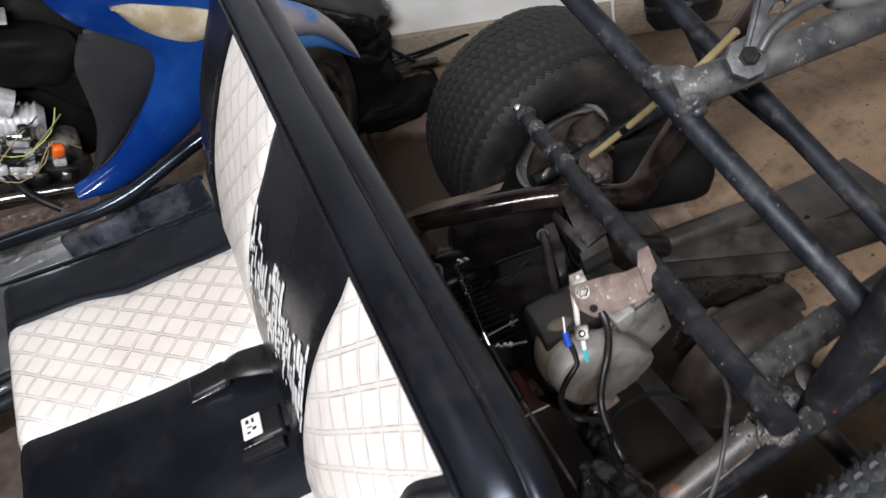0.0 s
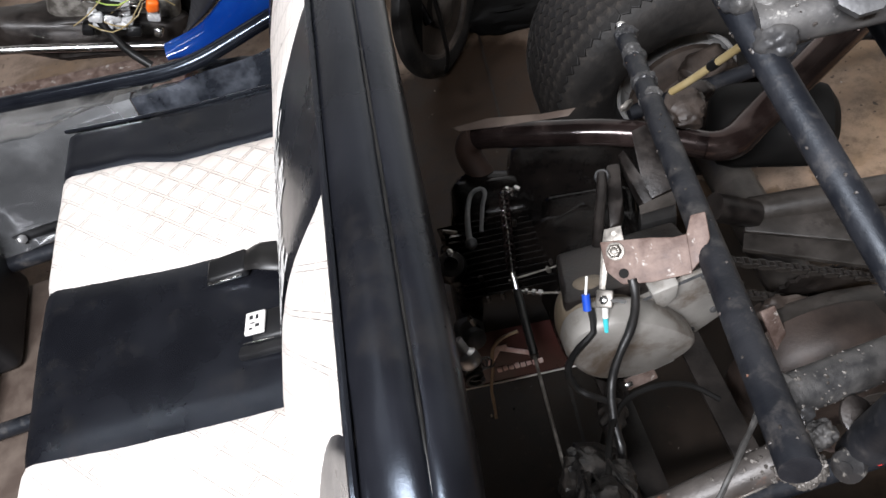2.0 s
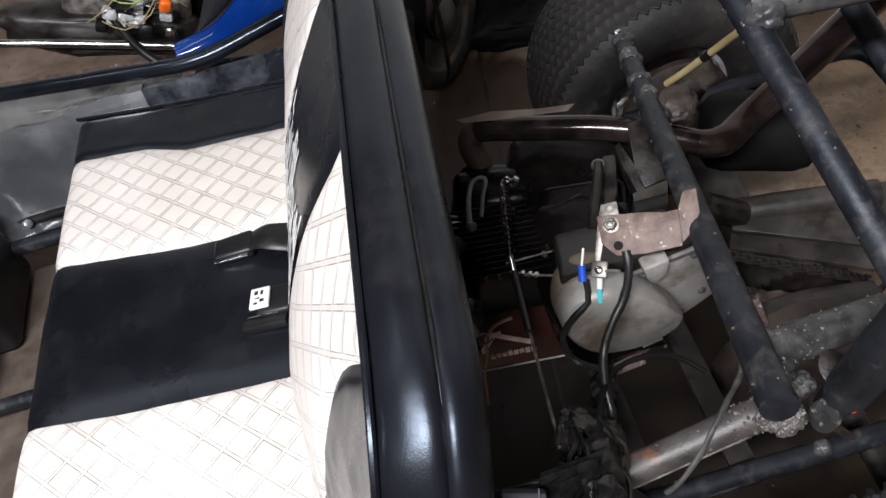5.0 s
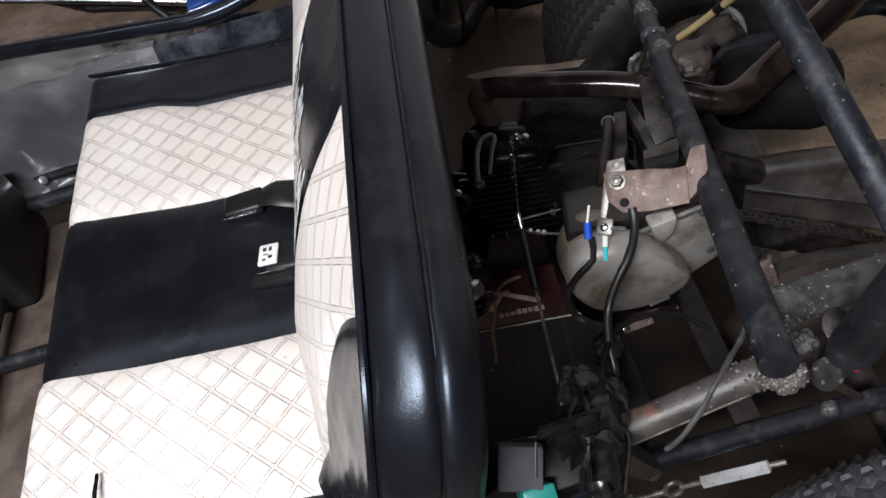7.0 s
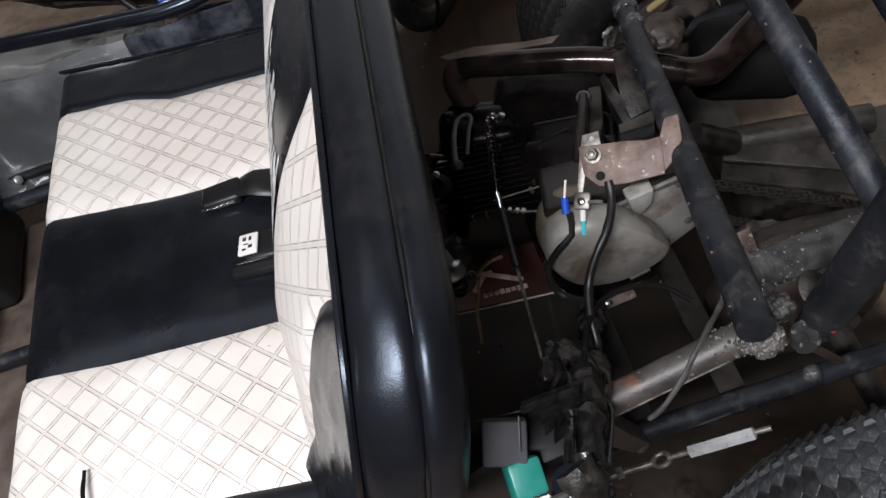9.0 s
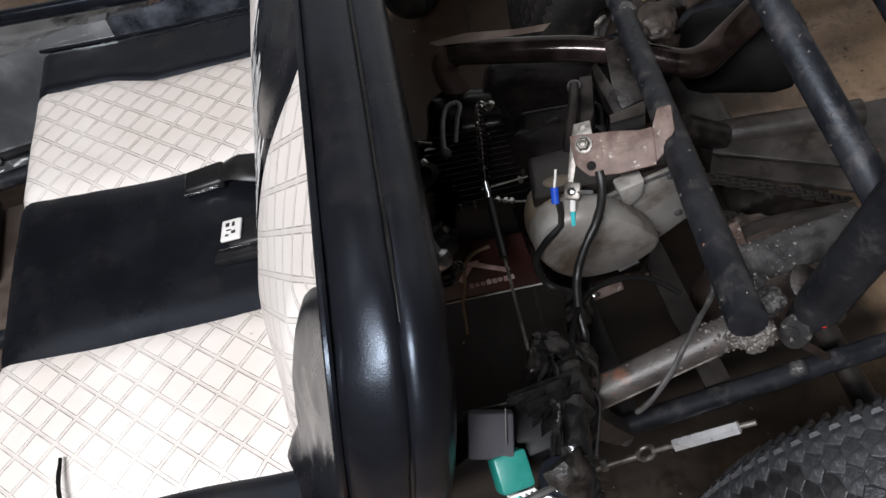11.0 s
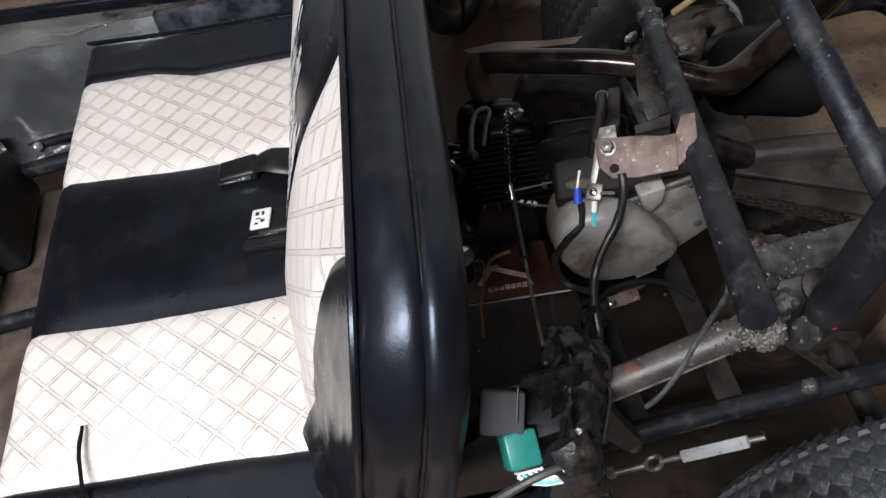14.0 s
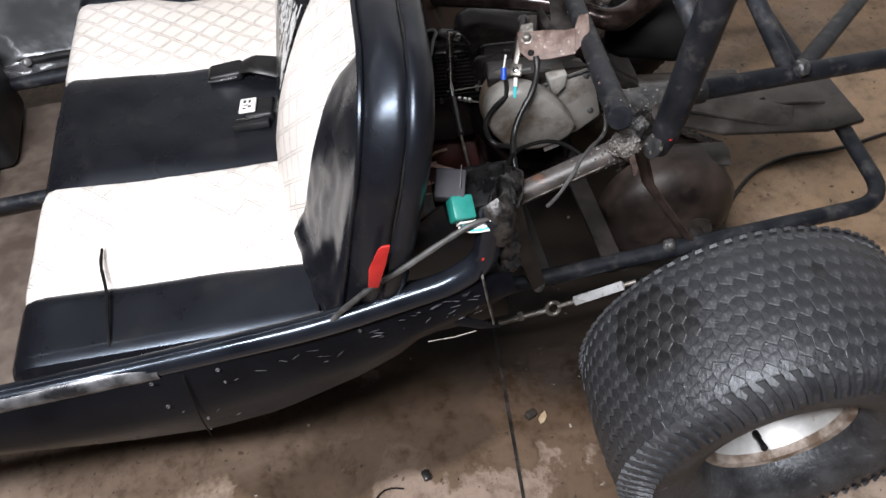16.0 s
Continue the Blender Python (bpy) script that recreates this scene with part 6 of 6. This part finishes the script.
SPRING = [(0.566 + 0.0075 * math.cos(k * 0.7) + 0.0006 * k, -0.051 + 0.0075 * math.sin(k * 0.7) - 0.0003 * k, 0.480 + 0.00058 * k) for k in range(72)]
part("return_spring", tube(SPRING, 0.0012, 6), CAST, engine, "thin steel coil spring")

# rear end of the side panel: torn flap, edge highlight drawn as a pale line
part("hanging_strip", tube([(0.616, -0.433, 0.631), (0.620, -0.434, 0.587), (0.626, -0.434, 0.534)], 0.0036, 10, True, 0.4), WORN_TIN, kart, "bent grey metal strip")
part("edge_highlight", tube([(0.542, -0.418, 0.498), (0.576, -0.420, 0.4985), (0.606, -0.418, 0.499)], 0.0009, 8), WORN_TIN, kart, "pale painted highlight along the panel edge")
part("torn_flap", plate([(0.575, 0.545), (0.600, 0.530), (0.640, 0.496), (0.612, 0.502), (0.580, 0.522)], Matrix.Translation((0, -0.416, 0)) @ Matrix.Rotation(math.pi / 2, 4, "X"), 0.003, 0.0005), PANEL, kart, "black torn flap")


# ---- motorcycle beside the kart ----
moto = thing("motorcycle", (0.3, 1.12, 0.0), "blue underbone motorcycle with its engine bared, parked by the wall", "motorcycle")


def strip_between(outer, inner, y, swell, thick=0.012, n=40, across=8):
    """A moulded panel between two curves given in x, z, rounded toward the viewer."""
    def even(points):
        q = smooth_path([(x, 0, z) for x, z in points], 0.01)
        return [q[round(k * (len(q) - 1) / n)] for k in range(n + 1)]

    bm = bmesh.new()
    rows = []
    for a, b in zip(even(outer), even(inner)):
        rows.append([bm.verts.new(a.lerp(b, j / across) + Vector((0, y - swell * math.sin(math.pi * j / across) ** 0.7, 0))) for j in range(across + 1)])
    for p, q in zip(rows, rows[1:]):
        for j in range(across):
            bm.faces.new((p[j], p[j + 1], q[j + 1], q[j]))
    ret = bmesh.ops.extrude_face_region(bm, geom=list(bm.faces))
    bmesh.ops.translate(bm, verts=[v for v in ret["geom"] if isinstance(v, bmesh.types.BMVert)], vec=(0, thick, 0))
    return bm


INNER = [(0.125, 0.405), (0.225, 0.425), (0.325, 0.488), (0.391, 0.546), (0.420, 0.590), (0.422, 0.622), (0.380, 0.672), (0.325, 0.735), (0.297, 0.818), (0.28, 0.92)]
OUTER = [(0.125, 0.375), (0.21, 0.352), (0.30, 0.368), (0.414, 0.406), (0.51, 0.47), (0.575, 0.57), (0.59, 0.68), (0.56, 0.80), (0.49, 0.90), (0.40, 0.99)]
part("leg_shield", strip_between(OUTER, INNER, 0.995, 0.025), BLUE, moto, "glossy blue plastic leg shield")
part("inner_panel", strip_between([(0.17, 0.405), (0.24, 0.43), (0.33, 0.488), (0.40, 0.546), (0.43, 0.59), (0.42, 0.63), (0.37, 0.68), (0.33, 0.70)], [(0.18, 0.41), (0.21, 0.45), (0.24, 0.50), (0.255, 0.55), (0.265, 0.60), (0.275, 0.64), (0.30, 0.675), (0.32, 0.695)], 1.02, 0.012), GREY_PLASTIC, moto, "matt grey inner panel")
part("lamp_lens", strip_between([(0.402, 0.742), (0.44, 0.732), (0.50, 0.698), (0.555, 0.664), (0.585, 0.640)], [(0.402, 0.748), (0.425, 0.69), (0.465, 0.64), (0.52, 0.605), (0.58, 0.61)], 0.968, 0.012, 0.006), LENS, moto, "cloudy amber-white lamp lens")
part("air_box", lump(pose(0.165, 1.13, 0.675, 10, 30, 0), 0.24, 0.11, 0.12, 0.22, 12, 1), MATT_BLACK, moto, "black air box")
part("air_box", lump(pose(0.235, 1.14, 0.585, 10, 60, 0), 0.24, 0.10, 0.11, 0.2, 12, 3), MATT_BLACK, moto, "black rubber intake")
part("intake_ring", lathe(toward((0.285, 1.075, 0.585), (0.29, 1.06, 0.588)), [(0.006, 0), (0.011, 0.001), (0.011, 0.005), (0.005, 0.006)], 16), ALLOY, moto, "bright clamp screw")
part("crankcase", roughen(box(pose(0.03, 1.17, 0.45, 0, 25, 0), 0.28, 0.14, 0.13, 0.03, 4), 0.005, 25), WORN_TIN, moto, "dull grey crankcase")
part("cylinder", lathe(toward((0.03, 1.10, 0.585), (0.18, 1.10, 0.505)), [(0.030, 0)] + [(0.044 if k % 2 else 0.036, 0.008 + 0.007 * k) for k in range(16)] + [(0.03, 0.13)], 24), BRIGHT_CAST, moto, "bright finned cylinder")
part("intake_pipe", lathe(toward((0.02, 1.08, 0.70), (0.13, 1.08, 0.585)), [(0.036, 0), (0.036, 0.05), (0.042, 0.052), (0.042, 0.075), (0.030, 0.078), (0.030, 0.14)], 24), BRIGHT_CAST, moto, "bright metal intake pipe")
random.seed(8)
for k in range(16):
    f = random.random()
    p = (0.02 + 0.13 * f + random.uniform(-0.05, 0.05), 1.035 + random.uniform(0, 0.03), 0.575 - 0.075 * f + random.uniform(-0.10, 0.03))
    part("fitting", roughen(box(pose(*p, random.uniform(-20, 20), 26, random.uniform(-20, 20)), random.uniform(0.018, 0.05), 0.03, random.uniform(0.012, 0.026), 0.005), 0.002, 50), random.choice((CHROME, BRIGHT_CAST, BRIGHT_CAST, BRIGHT_CAST, PLASTIC)), moto)
for k in range(7):
    a = Vector((random.uniform(-0.05, 0.05), 1.03, random.uniform(0.46, 0.56)))
    b = Vector((random.uniform(0.1, 0.2), 1.03, random.uniform(0.44, 0.58)))
    part("wire", tube(smooth_path([a, a.lerp(b, 0.3) + Vector((0, -0.02, random.uniform(-0.05, 0.05))), a.lerp(b, 0.65) + Vector((0.02, -0.02, random.uniform(-0.05, 0.05))), b]), 0.0015, 6), random.choice((RUBBER_HOSE, RUBBER_HOSE, YELLOW, GREEN_WIRE)), moto)
for k in range(6):
    part("cylinder_fin", box(pose(0.125 + 0.012 * k, 1.10, 0.86 - 0.018 * k, 0, 25, 0), 0.06, 0.08, 0.003, 0.001), BRIGHT_CAST, moto)
part("connector", roughen(box(pose(0.142, 1.03, 0.485, 20, 25, 10), 0.026, 0.022, 0.032, 0.007, 3), 0.002, 60), ORANGE, moto, "orange plastic plug")
part("side_pipe", tube([(-0.36, 1.05, 0.545), (-0.158, 1.05, 0.477), (-0.002, 1.05, 0.419), (0.130, 1.05, 0.368)], 0.0095), CHROME, moto, "dull chrome foot bar")
part("sump", roughen(lump(pose(-0.04, 1.13, 0.43, 0, 20, 0), 0.42, 0.12, 0.11, 0.14, 14, 9), 0.004, 40), OILY, moto, "oily dark sump")
part("cable", tube(smooth_path([(0.02, 1.04, 0.50), (0.04, 1.02, 0.42), (0.075, 1.0, 0.37)]), 0.010, 10), RUBBER_HOSE, moto)
part("exhaust_guard", box(pose(-0.12, 1.10, 0.30, 10, 8, 0), 0.5, 0.14, 0.012, 0.004), RUSTY, moto, "rusty brown guard")
part("inner_frame", lump(pose(0.20, 1.21, 0.55, 0, 20, 0), 0.20, 0.10, 0.40, 0.12, 10, 5), MATT_BLACK, moto)
part("main_frame", lump(pose(0.15, 1.27, 0.75, 0, -10, 0), 0.60, 0.12, 0.24, 0.15, 9, 7), MATT_BLACK, moto)
WH = pose(0.725, 1.14, 0.185, 0, 0, 50) @ Matrix.Scale(0.78, 4) @ Matrix.Rotation(math.pi / 2, 4, "X")
wheel_part = part("front_wheel", lathe(WH, [(0.17, 0.022), (0.195, 0.030), (0.215, 0.028), (0.232, 0.014), (0.235, 0.0), (0.232, -0.014), (0.215, -0.028), (0.195, -0.030), (0.17, -0.022)], 48, False), DUSTY_RUBBER, moto, "narrow dusty tyre")
part("rim", lathe(WH, [(0.17, 0.022), (0.16, 0.018), (0.155, 0.0), (0.16, -0.018), (0.17, -0.022)], 48, False), WHEEL_DUST, wheel_part)
part("hub", lathe(WH, [(0.03, -0.05), (0.07, -0.03), (0.07, 0.03), (0.03, 0.05)], 24), DUSTY, wheel_part)
part("wheel_disc", lathe(WH, [(0.05, -0.012), (0.157, -0.008), (0.157, 0.008), (0.05, 0.012)], 40), WHEEL_DUST, wheel_part, "dusty brown wheel disc")


RIDGE = [(0.56, 0.600), (0.62, 0.597), (0.675, 0.578), (0.74, 0.540), (0.79, 0.493), (0.825, 0.435), (0.848, 0.370), (0.850, 0.345)]
SKIRT = [(0.56, 0.400), (0.62, 0.402), (0.679, 0.405), (0.725, 0.408), (0.765, 0.400), (0.795, 0.375), (0.825, 0.345), (0.840, 0.332)]
BELT = [(a[0] + (b[0] - a[0]) * 0.68, a[1] + (b[1] - a[1]) * 0.68) for a, b in zip(RIDGE, SKIRT)]
part("front_fender", strip_between(RIDGE, BELT, 1.085, 0.030, 0.006), FADED, moto, "faded silver-blue front fender")
part("fender_edge", strip_between(BELT, SKIRT, 1.085, 0.008, 0.006), FENDER_BLUE, moto, "blue lower edge of the fender")
part("fork_cover", roughen(prism([(0.672, 1.03, 0.44), (0.715, 1.03, 0.46), (0.700, 1.03, 0.30), (0.655, 1.03, 0.12), (0.610, 1.03, 0.12), (0.640, 1.03, 0.30)], (0, 0.03, 0), 0.006), 0.003, 30), MATT_BLACK, moto, "black fork cover")
part("brake_hose", tube(smooth_path([(0.715, 1.045, 0.36), (0.722, 1.04, 0.24), (0.715, 1.04, 0.10), (0.70, 1.05, 0.05)]), 0.006, 8), RUBBER_HOSE, moto)
part("fork_leg", tube([(0.69, 1.09, 0.18), (0.62, 1.09, 0.55)], 0.015), RAIL, moto)
part("fork_leg", tube([(0.78, 1.19, 0.18), (0.70, 1.20, 0.55)], 0.015), RAIL, moto)

# black heap behind it
heap = thing("black_motorcycle_seat", (0.95, 1.38, 0.0), "black motorcycle seat and frame parts leaning at the wall", "motorcycle seat")
part("seat", lump(pose(0.855, 1.40, 0.30, 15, 25, -25), 0.34, 0.16, 0.15, 0.22, 11, 2), TAPE, heap)
part("bracket", box(pose(0.985, 1.27, 0.115, 0, 8, -12), 0.24, 0.026, 0.006, 0.002), OILY, heap)
part("frame_tube", tube([(0.80, 1.35, 0.02), (0.92, 1.33, 0.12), (1.10, 1.31, 0.10), (1.24, 1.30, 0.09), (1.26, 1.28, 0.01)], 0.005), RAIL, heap)
part("frame_tube", tube([(0.9, 1.30, 0.015), (1.02, 1.22, 0.05), (1.12, 1.16, 0.015)], 0.010), RAIL, heap)
part("side_block", lump(pose(0.885, 1.33, 0.12, 0, 12, -20), 0.22, 0.13, 0.22, 0.35, 15, 4), MATT_BLACK, heap)
part("stay", tube([(0.945, 1.32, 0.22), (1.00, 1.29, 0.15), (1.075, 1.25, 0.07), (1.08, 1.24, 0.01)], 0.006, 8), MATT_BLACK, heap)
# dark lump added where the floor below the seat lies in shadow
part("shadow_block", roughen(lump(pose(0.93, 1.235, 0.045, 0, 0, -12), 0.26, 0.13, 0.09, 0.3, 14, 8), 0.004, 40), MATT_BLACK, heap, "black lump added for the shadow on the floor")

# ---- cast lever, canister on the rear tube ----
def pierced(outer, holes, m, thick, bevel=0.0012):
    """A plate with real openings; loops are in the x, y plane of m."""
    bm = bmesh.new()
    edges = []
    for loop in [outer] + holes:
        vs = [bm.verts.new((x, y, 0)) for x, y in loop]
        edges += [bm.edges.new((p, q)) for p, q in zip(vs, vs[1:] + vs[:1])]
    bmesh.ops.triangle_fill(bm, edges=edges, use_beauty=True)
    up = bmesh.ops.extrude_face_region(bm, geom=list(bm.faces))
    bmesh.ops.translate(bm, verts=[v for v in up["geom"] if isinstance(v, bmesh.types.BMVert)], vec=(0, 0, thick))
    bmesh.ops.recalc_face_normals(bm, faces=bm.faces)
    sharp = [e for e in bm.edges if len(e.link_faces) == 2 and e.calc_face_angle(0) > 0.8]
    bmesh.ops.bevel(bm, geom=sharp, offset=bevel, segments=2, profile=0.5, affect="EDGES")
    bmesh.ops.transform(bm, matrix=m, verts=bm.verts)
    return bm


def oval(cx, cy, a, b, turn, n=18):
    c, s = math.cos(turn), math.sin(turn)
    return [(cx + a * math.cos(t) * c - b * math.sin(t) * s, cy + a * math.cos(t) * s + b * math.sin(t) * c) for t in (2 * math.pi * k / n for k in range(n))]


cast = thing("cast_lever", (0.914, -0.159, 0.945), "grey cast alloy lever with oval holes bolted on the rear tube", "lever")
CP = toward((0.914, -0.158, 0.957), (0.84, -0.52, 1.40))
AX = CP.to_3x3().inverted() @ Vector((0.897, -0.366, -0.248))
CP = CP @ Matrix.Rotation(math.atan2(AX.y, AX.x), 4, "Z")
arm = [(-0.004, 0.002), (0.010, -0.004), (0.014, 0.012), (0.026, 0.032), (0.043, 0.050), (0.045, 0.066), (0.044, 0.10), (0.013, 0.10), (0.010, 0.075), (0.010, 0.050), (0.002, 0.024)]
arm = [(q.x, q.z) for q in smooth_path([(x, 0, y) for x, y in arm + arm[:1]], 0.006)[:-1]]
part("arm", pierced(arm, [oval(0.030, 0.066, 0.0085, 0.006, 0.2), oval(0.0265, 0.040, 0.010, 0.0038, 0.75), oval(0.013 + 0.004, 0.070, 0.003, 0.003, 0)], CP @ pose(0, 0, 0.004), 0.006), CAST, cast)
part("foot", lathe(CP, [(0.016, 0), (0.019, 0.002), (0.018, 0.007), (0.012, 0.008)], 8), CAST, cast)
part("bolt", lathe(CP @ pose(0, 0, 0.008), [(0.0085, 0), (0.0085, 0.005), (0.0065, 0.007)], 6), OILY, cast, "dark bolt head")
part("rib", tube([CP @ Vector(q) for q in ((-0.002, 0.006, 0.009), (0.004, 0.026, 0.011), (0.011, 0.050, 0.011), (0.012, 0.095, 0.011))], 0.0028, 8), CAST, cast)
part("rib", tube(smooth_path([CP @ Vector(q) for q in ((0.010, 0.004, 0.009), (0.020, 0.020, 0.012), (0.045, 0.038, 0.012), (0.075, 0.050, 0.010))], 0.006), 0.0045, 10), CAST, cast, "cast stay rod")
can = thing("canister", CP @ Vector((0.12, 0.075, -0.045)), "smooth light grey canister beside the cast lever", "canister")
CAN = CP @ pose(0.070, 0.078, -0.02) @ Matrix.Rotation(math.radians(80), 4, "Y") @ Matrix.Rotation(math.radians(-12), 4, "X")
part("body", lathe(CAN, [(0.006, 0.0), (0.022, 0.003), (0.034, 0.012), (0.040, 0.026), (0.041, 0.05), (0.041, 0.16), (0.034, 0.18), (0.006, 0.19)], 40), CANISTER, can)
part("seam", lathe(CAN, [(0.0405, 0.095), (0.0418, 0.096), (0.0418, 0.100), (0.0405, 0.101)], 40), CANISTER, can)
cleaner = thing("air_filter", (1.37, 0.47, 0.42), "round black air filter over the rear frame", "air filter")
AF = toward((1.36, 0.47, 0.46), (1.39, 0.55, 0.62)) @ Matrix.Scale(0.84, 4)
part("body", lathe(AF, [(0.01, 0), (0.07, 0.006), (0.085, 0.03), (0.085, 0.13)], 36), PLASTIC, cleaner)
part("cap", lathe(AF, [(0.087, 0.128), (0.087, 0.140), (0.07, 0.158), (0.01, 0.163)], 36), PLASTIC, cleaner)
part("clamp", lathe(AF, [(0.0852, 0.05), (0.0868, 0.051), (0.0868, 0.061), (0.0852, 0.062)], 36), OILY, cleaner)
part("filter_stay", tube([(1.39, 0.41, 0.35), (1.37, 0.47, 0.47)], 0.02), TUBE, kart)

# ---- on the floor ----
single("floor_cable", tube(smooth_path([(1.20, -0.03, 0.007), (1.252, 0.041, 0.006), (1.307, 0.105, 0.006), (1.391, 0.165, 0.006), (1.485, 0.186, 0.006), (1.595, 0.18, 0.006), (1.729, 0.196, 0.006), (2.1, 0.25, 0.006)]), 0.005, 8), RUBBER_HOSE, "black cable lying on the concrete", "cable")
single("stone_chip", roughen(box(pose(0.712, -0.311, 0.006, 10, 20, 30), 0.022, 0.014, 0.012, 0.003), 0.003, 90), DUSTY, "rough dark chip on the floor", "chip")
leaf = plate([(-0.014, 0), (-0.006, 0.007), (0.006, 0.006), (0.015, 0.001), (0.006, -0.006), (-0.007, -0.005)], Matrix.Identity(4), 0.0008, 0.0002)
for v in leaf.verts:
    v.co.z += 25 * v.co.y ** 2 + 14 * v.co.x ** 2
bmesh.ops.transform(leaf, matrix=pose(0.733, -0.322, 0.002, 0, 0, 55), verts=leaf.verts)
single("dry_leaf", leaf, TAN_WIRE, "small curled dry brown leaf on the concrete", "leaf")
single("rubber_plug", roughen(box(pose(0.497, -0.383, 0.007, 0, 0, 20), 0.014, 0.020, 0.014, 0.004), 0.001, 90), RUBBER_HOSE, "small black rubber plug on the floor", "plug")
single("wire_scrap", tube(smooth_path([(0.395, -0.412, 0.003), (0.41, -0.395, 0.003), (0.43, -0.390, 0.003), (0.452, -0.396, 0.003)]), 0.0018, 6), RUBBER_HOSE, "curled scrap of black wire on the floor", "wire")
single("floor_joint", box(pose(0.676, -0.27, 0.0005, 0, 0, -5.5), 0.006, 3.2, 0.002, 0), OILY, "dark saw-cut joint in the concrete", "floor joint", kind="structure")
random.seed(3)
for k in range(40):
    x, y = random.uniform(0.0, 1.6), random.uniform(-0.55, 0.6)
    s = random.uniform(0.002, 0.006)
    single("grit", roughen(box(pose(x, y, s * 0.3, 0, 0, random.uniform(0, 90)), s, s * 0.8, s * 0.8, 0.0), s * 0.2, 300), random.choice((DUSTY, OILY, WOODEN)), "crumb of grit on the concrete floor", "grit", group="floor grit")
